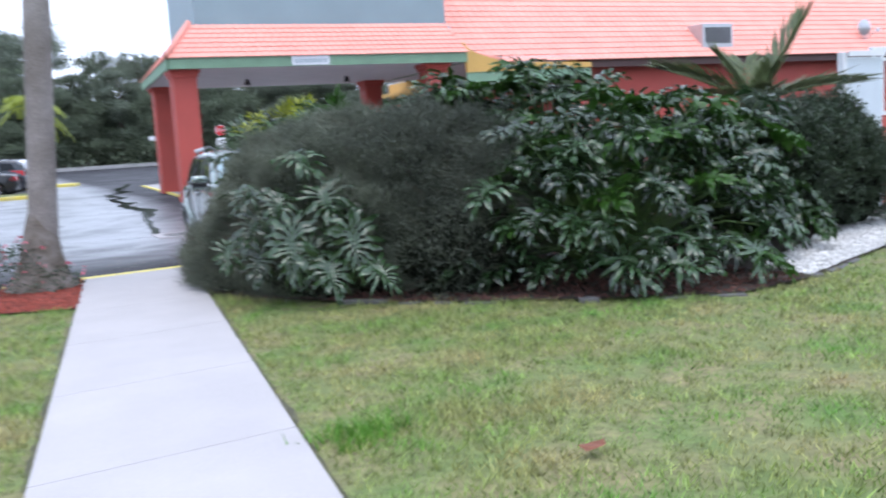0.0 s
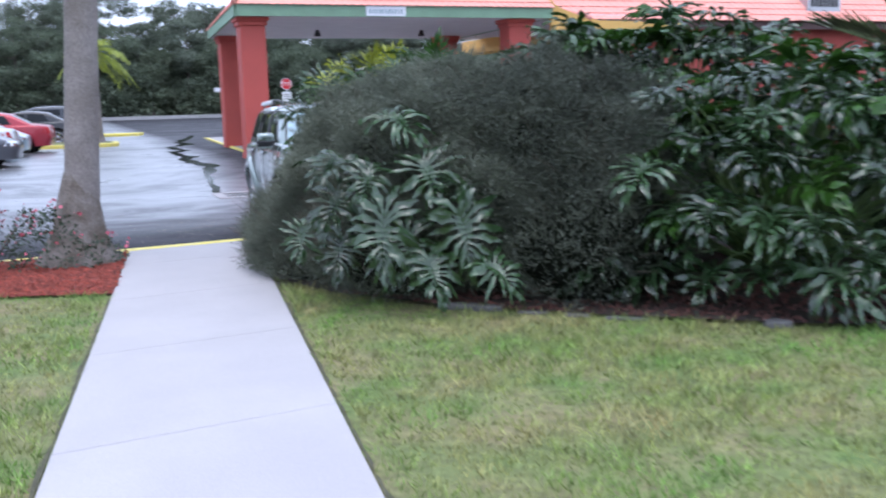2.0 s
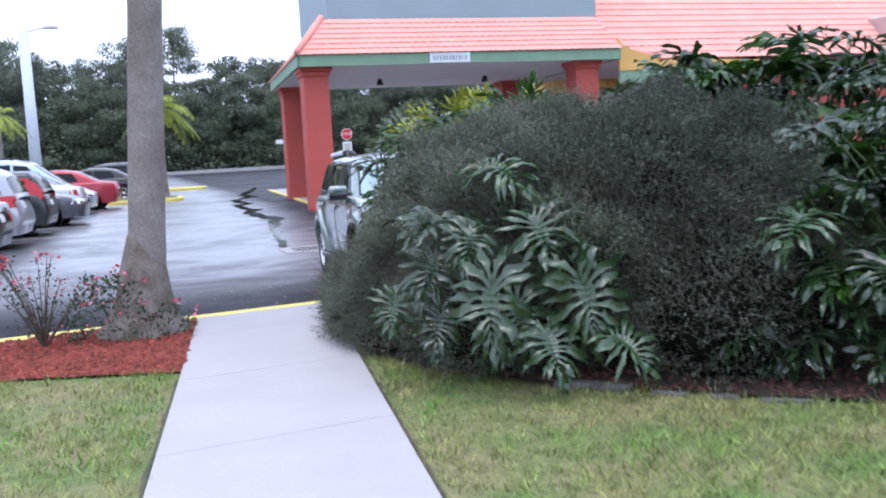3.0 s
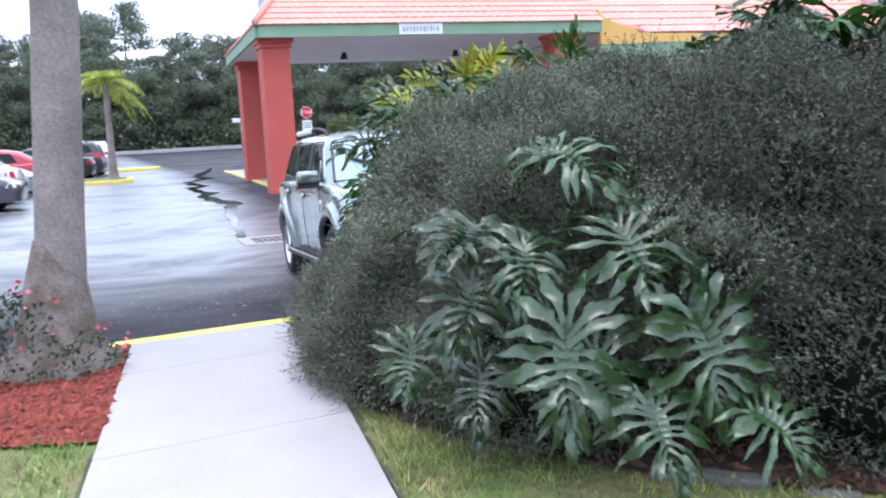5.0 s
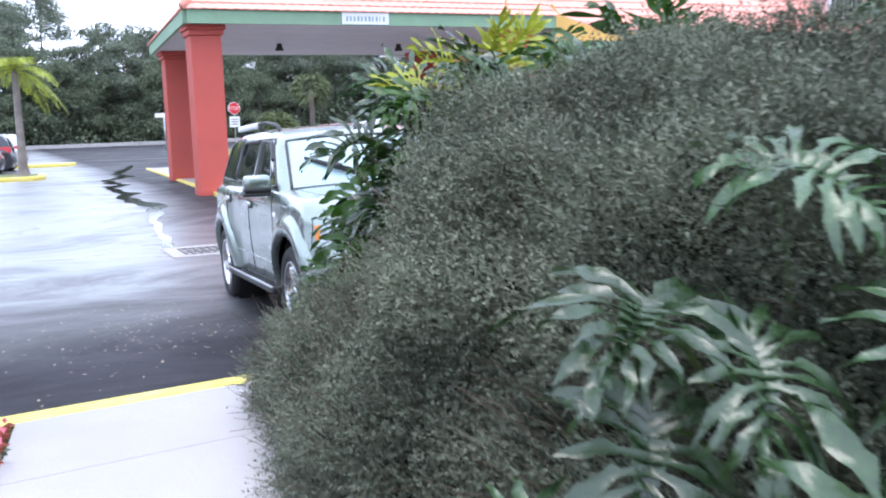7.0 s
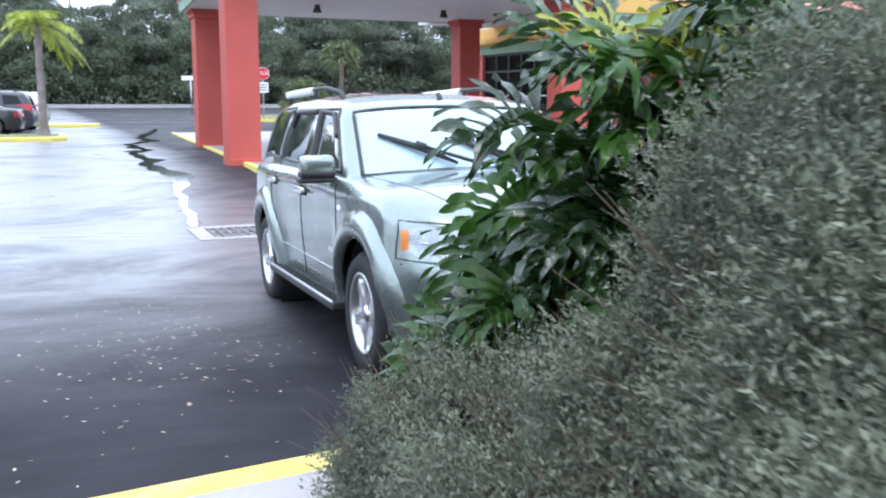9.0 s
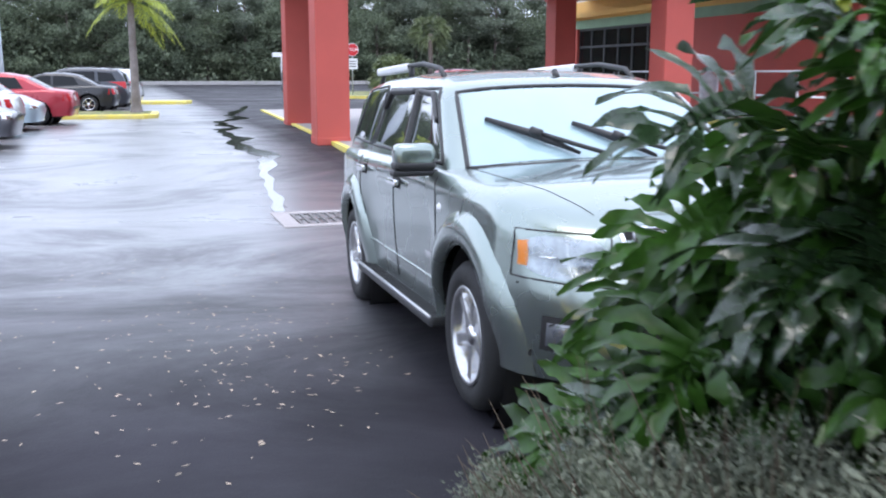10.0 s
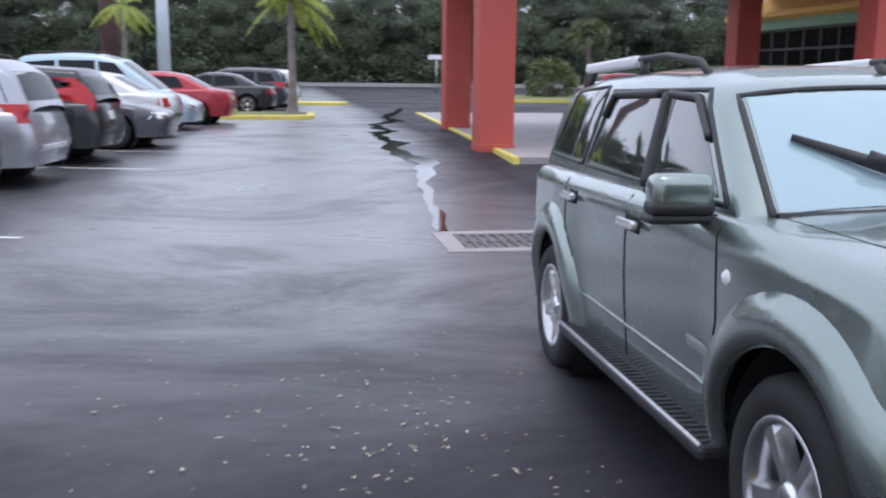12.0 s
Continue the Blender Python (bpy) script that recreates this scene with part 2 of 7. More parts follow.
PLATE = paint("number_plate", (0.65, 0.68, 0.66), 0.4, 0.1, 9, 60, 0.1)
STOPRED = paint("stop_sign_red", (0.60, 0.03, 0.04), 0.4, 0.1, 3, 30, 0.05)
EDGING = paint("weathered_edging", (0.15, 0.145, 0.14), 0.9, 0.4, 5, 60, 0.5)
DARKMULCH = paint("dark_mulch", (0.09, 0.035, 0.025), 0.9, 0.35, 5, 60, 0.6, island=0.45)
FALLEN = paint("fallen_leaf", (0.50, 0.39, 0.29), 0.7, 0.3, 5, 60, 0.2, island=0.5)
PINK = paint("pink_petal", (0.75, 0.16, 0.22), 0.6, 0.2, 5, 60, 0.1, island=0.3)
LAMPGLOW = emission_mat("lobby_lamp_glow", (1.0, 0.75, 0.4), 9.0)


# ---------------------------------------------------------------- mesh tools
def mesh_of(name, verts, faces, mat, smooth=False):
    me = bpy.data.meshes.new(name)
    me.from_pydata([tuple(v) for v in verts], [], [tuple(int(i) for i in f) for f in faces])
    me.materials.append(mat)
    if smooth:
        me.polygons.foreach_set("use_smooth", [True] * len(me.polygons))
    me.update()
    return me


def fast_mesh(name, verts, size, mat):
    """A mesh of many loose triangles or quads: size corners each, in order."""
    verts = np.asarray(verts, dtype=np.float32).reshape(-1, 3)
    count = len(verts) // size
    me = bpy.data.meshes.new(name)
    me.vertices.add(len(verts))
    me.vertices.foreach_set("co", verts.ravel())
    me.loops.add(len(verts))
    me.loops.foreach_set("vertex_index", np.arange(len(verts), dtype=np.int32))
    me.polygons.add(count)
    me.polygons.foreach_set("loop_start", np.arange(count, dtype=np.int32) * size)
    me.materials.append(mat)
    me.update(calc_edges=True)
    me.validate()
    return me


def done(bm, name, mat, smooth=False, bevel=0.0):
    if bevel:
        bmesh.ops.bevel(bm, geom=list(bm.edges), offset=bevel, segments=2, affect="EDGES", profile=0.5)
    bmesh.ops.recalc_face_normals(bm, faces=bm.faces)
    me = bpy.data.meshes.new(name)
    bm.to_mesh(me)
    bm.free()
    me.materials.append(mat)
    if smooth:
        me.polygons.foreach_set("use_smooth", [True] * len(me.polygons))
    return me


def under(name, mesh, parent=None, label="", m=None):
    """Links a mesh as one object, as a part of parent where one is given."""
    ob = new(name, mesh)
    if parent is not None:
        ob.parent = parent
    if m is not None:
        ob.matrix_basis = m
    if label:
        tagged(ob, label)
    return ob


def box_bm(x0, x1, y0, y1, z0, z1):
    bm = bmesh.new()
    bmesh.ops.create_cube(bm, size=1)
    for v in bm.verts:
        v.co = ((x0 + x1) / 2 + v.co.x * (x1 - x0), (y0 + y1) / 2 + v.co.y * (y1 - y0), (z0 + z1) / 2 + v.co.z * (z1 - z0))
    return bm


def box(name, x0, x1, y0, y1, z0, z1, mat, parent=None, bevel=0.01, label=""):
    return under(name, done(box_bm(x0, x1, y0, y1, z0, z1), name, mat, bevel=bevel), parent, label)


def structure(ob, label="", category=""):
    return tagged(ob, label, category, kind="structure")


def prism(name, outline, z0, z1, mat, parent=None, bevel=0.0, label=""):
    """An upright prism over a plan outline."""
    bm = bmesh.new()
    f = bm.faces.new([bm.verts.new((x, y, z0)) for x, y in outline])
    top = bmesh.ops.extrude_face_region(bm, geom=[f])
    for v in top["geom"]:
        if isinstance(v, bmesh.types.BMVert):
            v.co.z = z1
    return under(name, done(bm, name, mat, bevel=bevel), parent, label)


def tube(name, points, radius, mat, parent=None, label="", sides=8, taper=None, closed_ends=True):
    """A round bar along points; taper: the radius at each point."""
    pts = [Vector(p) for p in points]
    verts, faces = [], []
    up = Vector((0.13, 0.21, 1)).normalized()
    for i, p in enumerate(pts):
        d = (pts[min(i + 1, len(pts) - 1)] - pts[max(i - 1, 0)]).normalized()
        a = d.cross(up)
        if a.length < 0.05:
            a = d.cross(Vector((1, 0.2, 0)))
        a.normalize()
        b = d.cross(a)
        r = taper[i] if taper else radius
        for k in range(sides):
            w = 2 * math.pi * k / sides
            verts.append(p + (a * math.cos(w) + b * math.sin(w)) * r)
    for i in range(len(pts) - 1):
        for k in range(sides):
            j = (k + 1) % sides
            faces.append((i * sides + k, i * sides + j, (i + 1) * sides + j, (i + 1) * sides + k))
    if closed_ends:
        faces.append(tuple(range(sides))[::-1])
        faces.append(tuple((len(pts) - 1) * sides + k for k in range(sides)))
    return under(name, mesh_of(name, verts, faces, mat, smooth=True), parent, label)


def empty(name, m):
    ob = new(name)
    ob.matrix_basis = m
    ob.empty_display_size = 0.1
    return ob


# ---------------------------------------------------------------- ground
def lot_z(x, y):
    """The lot's surface: level, with a shallow dip to the drain."""
    return -0.12 - 0.21 * math.exp(-(((x - 3.2) / 6.0) ** 2 + ((y - 19.6) / 4.6) ** 2) / 2)


def sheet(name, xs, ys, height, mat):
    verts = [(x, y, height(x, y)) for y in ys for x in xs]
    k = len(xs)
    faces = [(j * k + i, j * k + i + 1, (j + 1) * k + i + 1, (j + 1) * k + i) for j in range(len(ys) - 1) for i in range(k - 1)]
    return under(name, mesh_of(name, verts, faces, mat, smooth=True))


far_steps = [-900, -400, -200, -120]
structure(sheet("ground", far_steps + list(range(-80, 81, 4)) + [120, 200, 400, 900], far_steps + [-80, -60, -40, -20] + list(range(0, 61, 2)) + list(range(64, 160, 8)) + [200, 400, 900],
                lambda x, y: lot_z(x, y) - 0.06, SOIL), "bare dark ground reaching to the horizon", "ground")
def walk_left(y):
    return -0.50 + 0.110 * y


def walk_right(y):
    return 0.69 + 0.110 * y


def kerb_y(x):
    """The inner line of the kerb, square to the footpath."""
    return 11.17 + 0.11 * (x - 1.93)


def skew(ob, fade=None):
    """Shear a flat sheet so that its edge along y = 11.3 follows the kerb."""
    for v in ob.data.vertices:
        k = 1.0 if fade is None else max(0.0, 1 - (v.co.y - 11.4) / fade)
        v.co.y += (kerb_y(v.co.x) - 11.3) * k
    return ob


structure(skew(sheet("road", [-80, -50, -30, -20, -14, -10] + [i * 0.6 - 8 for i in range(42)] + [18.5, 24, 30, 40, 80], [11.44] + [11.6 + i * 0.6 for i in range(50)] + [44, 50, 60, 80, 100, 128],
                lot_z, ASPHALT), 40.0), "wet dark asphalt car park with streaks of sky sheen", "road")
# lawn: slightly uneven, under the walkway's slabs
structure(skew(sheet("lawn", [-60, -40, -25, -15] + [i * 0.5 - 10 for i in range(46)] + [15, 20, 30, 45], [-60, -40, -25, -12] + [i * 0.5 - 6 for i in range(35)] + [11.3],
                lambda x, y: -0.022 + 0.012 * noise.noise(Vector((x * 0.8, y * 0.8, 0))), LAWN)), "mown lawn with tan, worn patches", "lawn")
def across(y):
    """The footpath's two edge points on a line square to it, about the plan distance y."""
    x0, x1 = walk_left(y), walk_right(y)
    return (x0, y - 0.065), (x1, y + 0.065)


WALK_END = 11.105
(a, b), (c, d) = across(-8), across(WALK_END)
pavement = structure(prism("pavement", [a, b, d, c], -0.12, -0.018, KERB), "pale concrete footpath between two lawns", "footpath")
slab_y = -8.0
while slab_y < WALK_END - 0.1:
    y1 = min(slab_y + 1.52, WALK_END)
    (a, b), (c, d) = across(slab_y + 0.0015), across(y1 - 0.0015)
    prism("slab", [(a[0] + 0.002, a[1]), (b[0] - 0.002, b[1]), (d[0] - 0.002, d[1]), (c[0] + 0.002, c[1])], -0.016, 0.002, WALK, pavement)
    slab_y = y1 + 0.002
# kerb at the end of the footpath
for x0, x1, top, mat, label in ((-1.6, 7.0, 0.004, YELLOW, "yellow painted concrete kerb at the car park"), (-40, -1.61, 0.0, KERB, "grey concrete kerb at the car park"), (7.01, 40, 0.0, KERB, "grey concrete kerb at the car park")):
    ob = box("kerb", x0 - 1.93, x1 - 1.93, 0, 0.17, -0.3, top, mat, bevel=0.02)
    ob.matrix_basis = pose(1.93, 11.17, 0, 0, 0, math.degrees(math.atan(0.11)))
    structure(ob, label, "kerb")

# ---------------------------------------------------------------- entrance canopy
def column(x0, x1, y0, y1, z0, z1, label):
    """A square painted column with a stepped cornice at its head."""
    col = empty("column", pose((x0 + x1) / 2, (y0 + y1) / 2, z0))
    hx, hy, h = (x1 - x0) / 2, (y1 - y0) / 2, z1 - z0
    box("shaft", -hx, hx, -hy, hy, 0, h - 0.24, RED, col, 0.015)
    box("base", -hx - 0.012, hx + 0.012, -hy - 0.012, hy + 0.012, 0, 0.16, RED, col, 0.012)
    box("cornice", -hx - 0.05, hx + 0.05, -hy - 0.05, hy + 0.05, h - 0.24, h - 0.12, RED, col, 0.02)
    box("capital", -hx - 0.10, hx + 0.10, -hy - 0.10, hy + 0.10, h - 0.12, h, RED, col, 0.02)
    return tagged(col, label, "column", "canopy columns", "structure")


ROOF_Z = 3.76
column(4.85, 5.55, 28.35, 29.05, -0.16, ROOF_Z, "red painted square column at the driveway edge")
column(5.38, 6.08, 35.6, 36.3, -0.16, ROOF_Z, "red painted square column at the driveway edge")
column(13.05, 13.8, 28.35, 29.05, -0.16, ROOF_Z, "red painted square column beside the entrance walk")
column(13.62, 14.32, 35.6, 36.3, -0.16, ROOF_Z, "red painted square column beside the entrance walk")

FL, FR, BL, BR = (4.72, 28.0), (14.3, 28.0), (5.24, 37.0), (14.9, 37.0)
canopy = structure(prism("ceiling", [FL, FR, BR, BL], ROOF_Z, ROOF_Z + 0.1, SOFFIT), "grey painted soffit of the entrance canopy", "ceiling")


def plank(name, a, b, thick, z0, z1, mat, parent=None, label=""):
    """An upright board that stands along the line from a to b, thickened to its right."""
    d = Vector((b[0] - a[0], b[1] - a[1])).normalized()
    n = Vector((d.y, -d.x)) * thick
    return prism(name, [a, b, (b[0] + n.x, b[1] + n.y), (a[0] + n.x, a[1] + n.y)], z0, z1, mat, parent)


for a, b in ((FL, FR), (FR, BR), (BR, BL), (BL, FL)):
    structure(plank("trim", a, b, 0.08, ROOF_Z - 0.02, ROOF_Z + 0.30, GREEN), "green painted fascia board of the canopy", "fascia")
structure(prism("ceiling_link", [(14.40, 28.18), (18.97, 28.18), (18.97, 36.5), (14.95, 36.5)], ROOF_Z + 0.02, ROOF_Z + 0.14, SOFFIT), "grey soffit between canopy and building", "ceiling")
structure(box("wall_north", 19.31, 70, 46.2, 46.5, -0.3, 4.2, RED, bevel=0.0), "red painted stucco wall", "wall")
# down lights under the canopy
for x, y in ((8.2, 33.0), (11.9, 33.0)):
    lamp = empty("ceiling_light", pose(x, y, ROOF_Z))
    box("mount", -0.06, 0.06, -0.06, 0.06, -0.05, 0, TRIM, lamp, 0.01)
    tube("shade", [(0, 0, -0.05), (0, 0, -0.2)], 0.12, TRIM, lamp, taper=[0.07, 0.13], sides=14)
    tagged(lamp, "small dark down light fixed under the canopy", "light", "canopy lights")


def tiled_slope(roof, p00, p10, p01, p11, course=0.22, pitch=0.24, lift=0.03, verge=None):
    """Courses of barrel tiles over a slope; p00 to p10 is the eave, p01 to p11 the top edge. Each course is a part."""
    p00, p10, p01, p11 = (Vector(p) for p in (p00, p10, p01, p11))
    up = ((p01 + p11) / 2 - (p00 + p10) / 2)
    rows = max(1, round(up.length / course))
    normal = (p10 - p00).cross(up).normalized()
    if normal.z < 0:
        normal = -normal
    for r in range(rows):
        a0, b0 = p00.lerp(p01, r / rows), p10.lerp(p11, r / rows)
        a1, b1 = p00.lerp(p01, min(1, (r + 1.12) / rows)), p10.lerp(p11, min(1, (r + 1.12) / rows))
        if verge:
            a0, a1 = Vector((verge(a0.z), a0.y, a0.z)), Vector((verge(a0.z), a1.y, a1.z))
        count = max(2, round((b0 - a0).length / pitch)) * 6
        verts, faces = [], []
        for i in range(count + 1):
            u = i / count
            wave = 0.008 * (1 + math.cos(2 * math.pi * i / 6))
            lo, hi = a0.lerp(b0, u), a1.lerp(b1, u)
            jig = 0.006 * noise.noise(Vector((i // 6 * 1.7, r * 2.3, 0)))
            verts += [lo + normal * (lift + wave + jig - 0.03), lo + normal * (lift + wave + jig), hi + normal * (wave * 0.9)]
        for i in range(count):
            k = 3 * i
            faces += [(k, k + 3, k + 4, k + 1), (k + 1, k + 4, k + 5, k + 2)]
        under("tile_course", mesh_of("tile_course", verts, faces, TILE), roof)


E0, E1 = ROOF_Z + 0.28, ROOF_Z + 1.36
roof = structure(prism("roof", [(FL[0] + 1.05, FL[1] + 1.0), (FR[0], FR[1] + 1.0), (BR[0], BR[1] - 1.0), (BL[0] + 1.05, BL[1] - 1.0)], ROOF_Z + 0.1, E1 - 0.08, SOFFIT), "coral barrel-tiled skirt roof of the entrance canopy", "roof")
tiled_slope(roof, (FL[0] - 0.1, FL[1] - 0.13, E0), (FR[0] + 0.08, FR[1] - 0.13, E0), (FL[0] + 0.85, FL[1] + 0.95, E1), (FR[0] - 0.28, FR[1] + 0.95, E1))
tiled_slope(roof, (BL[0] - 0.1, BL[1] + 0.13, E0), (FL[0] - 0.1, FL[1] - 0.13, E0), (BL[0] + 0.85, BL[1] - 0.95, E1), (FL[0] + 0.85, FL[1] + 0.95, E1))
tiled_slope(roof, (BR[0] + 0.3, BR[1] + 0.13, E0), (BL[0] - 0.1, BL[1] + 0.13, E0), (BR[0] + 0.1, BR[1] - 0.95, E1), (BL[0] + 0.85, BL[1] - 0.95, E1))
# hip tiles along the corner
tube("hip_tiles", [(FL[0] - 0.1, FL[1] - 0.13, E0 + 0.06), (FL[0] + 0.85, FL[1] + 0.95, E1 + 0.06)], 0.09, TILE, roof)
structure(prism("wall_parapet", [(5.75, 29.0), (14.12, 29.0), (14.12, 36.0), (6.2, 36.0)], E1 - 0.2, 7.2, PARAPET), "blue-grey panelled upstand above the canopy roof", "wall")

# clearance sign on the fascia
sign = empty("clearance_sign", pose(8.95, 27.905, ROOF_Z + 0.13))
box("panel", -0.60, 0.60, -0.012, 0.012, -0.13, 0.15, WHITE, sign, 0.004)
for i, w in enumerate((0.09, 0.08, 0.08, 0.1, 0.08, 0.09, 0.1, 0.07, 0.09, 0.05, 0.08)):
    box("letter_bar", -0.50 + i * 0.094, -0.50 + i * 0.094 + w * 0.6, -0.016, -0.011, -0.06, 0.06, PARAPET, sign, 0.0)
tagged(sign, "white sign board with faded grey lettering on the green fascia", "sign")

# concrete drive under the canopy, with a yellow edge
structure(prism("pavement_drive", [(5.18, 26.3), (16.6, 26.3), (16.6, 46), (6.1, 46)], -0.3, -0.075, PAD), "pale concrete drive under the entrance canopy", "driveway")
structure(plank("kerb_drive", (5.16, 26.25), (6.08, 46.0), -0.12, -0.3, -0.07, YELLOW), "yellow painted edge of the concrete drive", "kerb")
structure(box("kerb_walk", 16.62, 16.8, 24.5, 48, -0.3, 0.10, YELLOW, bevel=0.02), "yellow painted kerb of the entrance walk", "kerb")
structure(box("pavement_entrance", 16.81, 18.98, 24.5, 48, -0.3, 0.09, PAD, bevel=0.0), "concrete entrance walk beside the building", "footpath")

# ---------------------------------------------------------------- main building
WX, WY = 19.0, 28.9
DY0, DY1 = 38.4, 45.0
structure(box("wall_entrance_south", WX, WX + 0.3, WY, DY0, -0.3, 3.12, RED, bevel=0.0), "red painted stucco wall", "wall")
structure(box("wall_entrance_north", WX, WX + 0.3, DY1, 46.2, -0.3, 3.12, RED, bevel=0.0), "red painted stucco wall", "wall")
structure(box("wall_band", WX - 0.003, WX + 0.3, WY, 46.2, 3.12, 3.46, GREEN, bevel=0.0), "green painted band along the wall", "wall")
structure(box("wall_frieze", WX - 0.006, WX + 0.3, WY, 46.2, 3.46, 4.2, OCHRE, bevel=0.0), "yellow painted frieze along the wall", "wall")
structure(box("wall_south", WX + 0.31, 70, WY, WY + 0.3, -0.3, 4.2, RED, bevel=0.0), "red painted stucco front wall", "wall")
# Lobby walls coloured dark brown to stand for the dim interior
structure(box("wall_lobby_back", 23.0, 23.2, DY0 - 2, DY1 + 2, -0.3, 4.2, BROWN, bevel=0.0), "lobby back wall, painted dark for the dim interior", "wall")
structure(box("floor_lobby", WX + 0.31, 23.0, DY0 - 2, DY1 + 2, -0.3, 0.09, PAD, bevel=0.0), "tiled floor of the lobby", "floor")
for y in (DY0 - 2.2, DY1 + 2.0):
    structure(box("wall_lobby_side", WX + 0.31, 23.0, y, y + 0.2, -0.3, 4.2, BROWN, bevel=0.0), "lobby side wall, painted dark for the dim interior", "wall")
structure(box("ceiling_lobby", WX + 0.31, 23.2, DY0 - 2.2, DY1 + 2.2, 4.2, 4.3, SOFFIT, bevel=0.0), "grey ceiling of the lobby", "ceiling")
doors = structure(empty("door_1", pose(WX + 0.1, DY0, 0.09)), "dark framed glass entrance doors with side lights", "door")
span = DY1 - DY0
leaves = 6
for i in range(leaves + 1):
    y = span * i / leaves
    box("frame_post", 0, 0.1, max(0, y - 0.05), min(span, y + 0.05), 0, 3.02, TRIM, doors, 0.006)
for z in (0.0, 2.25, 2.94):
    box("frame_rail", 0.01, 0.09, 0, span, z, z + 0.09, TRIM, doors, 0.006)
for i in range(leaves):
    y0, y1 = span * i / leaves + 0.05, span * (i + 1) / leaves - 0.05
    pane = box("pane", 0.045, 0.055, y0, y1, 0.09, 2.25, SHOPGLASS, doors, 0.0)
    pane.visible_shadow = False
    box("pane", 0.045, 0.055, y0, y1, 2.34, 2.94, SHOPGLASS, doors, 0.0).visible_shadow = False
    if i in (2, 3):
        tube("pull_handle", [(-0.03, y0 + (0.1 if i == 3 else 0.85), 0.8), (-0.03, y0 + (0.1 if i == 3 else 0.85), 1.3)], 0.018, STEEL, doors)
for y in (39.9, 42.6):
    lamp = empty("wall_lamp", pose(22.9, y, 2.2))
    box("mount", 0.0, 0.09, -0.06, 0.06, -0.1, 0.1, TRIM, lamp, 0.01)
    tube("shade", [(-0.05, 0, -0.12), (-0.05, 0, 0.14)], 0.11, LAMPGLOW, lamp, "glowing warm lamp shade", taper=[0.09, 0.13], sides=14)
    tagged(lamp, "glowing warm lamp on the lobby wall", "lamp", "lobby lamps")

# roofs of the main building: tiled slopes rising from the eaves
EZ = 3.72


def verge(z):
    """The roof's west edge: straight above, sweeping out to the east below in a curve."""
    return 14.30 + 1.75 * max(0.0, (4.35 - z) / 0.68) ** 2


mroof = structure(prism("roof_main", [(15.6, WY + 3.2), (70, WY + 3.2), (70, 44), (15.6, 44)], 4.2, 7.6, SOFFIT), "coral barrel-tiled roof of the long low building", "roof")
tiled_slope(mroof, (14.3, WY - 0.85, EZ), (70, WY - 0.85, EZ), (14.3, WY + 3.3, EZ + 4.1), (70, WY + 3.3, EZ + 4.1), course=0.30, pitch=0.30, verge=verge)
tube("verge_tiles", [(verge(EZ + u * 0.29) - 0.05, WY - 0.86 + u * 0.2935, EZ + 0.05 + u * 0.29) for u in range(15)], 0.09, TILE, mroof)
# sloping end wall under the verge, with its green base
bm = bmesh.new()
end_wall = [(14.36, 3.40)] + [(16.9, 3.44), (19.3, 3.46), (19.3, 3.64)] + [(verge(z), z + 0.02) for z in (3.68, 3.78, 3.88, 4.0, 4.15, 4.35)]
f = bm.faces.new([bm.verts.new((x, 28.02, z)) for x, z in end_wall])
top = bmesh.ops.extrude_face_region(bm, geom=[f])
for v in top["geom"]:
    if isinstance(v, bmesh.types.BMVert):
        v.co.y = 28.16
structure(under("wall_link_frieze", done(bm, "wall_link_frieze", OCHRE)), "yellow painted end wall under the roof edge", "wall")
structure(box("wall_link_band", 14.36, 19.3, 28.05, 28.15, 3.05, 3.44, GREEN, bevel=0.0), "green painted band under the yellow end wall", "wall")
structure(box("trim_eave", WX + 0.32, 70, WY - 0.72, WY - 0.62, EZ - 0.26, EZ - 0.02, BROWN, bevel=0.0), "dark brown eave board", "eave")
structure(box("ceiling_eave", WX + 0.32, 70, WY - 0.62, WY, EZ - 0.1, EZ - 0.04, BROWN, bevel=0.0), "dark brown boarded eave", "eave")
structure(box("trim_side_eave", WX - 0.52, WX - 0.42, 36.6, 46.6, EZ - 0.2, EZ - 0.02, OCHRE, bevel=0.0), "yellow painted eave board", "eave")
structure(box("ceiling_side_eave", WX - 0.42, WX - 0.01, 36.6, 46.6, EZ - 0.06, EZ - 0.02, OCHRE, bevel=0.0), "yellow boarded eave", "eave")
# roof unit and dish
unit = empty("air_conditioner", pose(25.44, 28.9, 4.25))
box("casing", -0.75, 0.75, -0.5, 0.7, -0.3, 0.75, STEEL, unit, 0.03)
for i in range(7):
    box("louvre", -0.6 + i * 0.18, -0.5 + i * 0.18, -0.53, -0.49, 0.0, 0.6, TRIM, unit, 0.0)
tagged(unit, "grey metal air conditioner on the tiled roof", "air conditioner")
dish = empty("satellite_dish", pose(33.6, 28.5, 4.07))
bm = bmesh.new()
bmesh.ops.create_uvsphere(bm, u_segments=24, v_segments=12, radius=1.0)
bmesh.ops.delete(bm, geom=[v for v in bm.verts if v.co.z > -0.83], context="VERTS")
for v in bm.verts:
    v.co = Vector((v.co.x * 0.78, (v.co.z + 1) * 0.9, v.co.y * 0.7 + 0.75))
under("reflector", done(bm, "reflector", STEEL, smooth=True), dish, "grey round reflector")
tube("mast", [(0, 0.1, -0.3), (0, 0.1, 0.7)], 0.03, STEEL, dish)
tube("arm", [(0, 0, 0.3), (0, -0.5, 0.55)], 0.02, STEEL, dish)
box("receiver", -0.07, 0.07, -0.62, -0.48, 0.48, 0.64, WHITE, dish, 0.02)
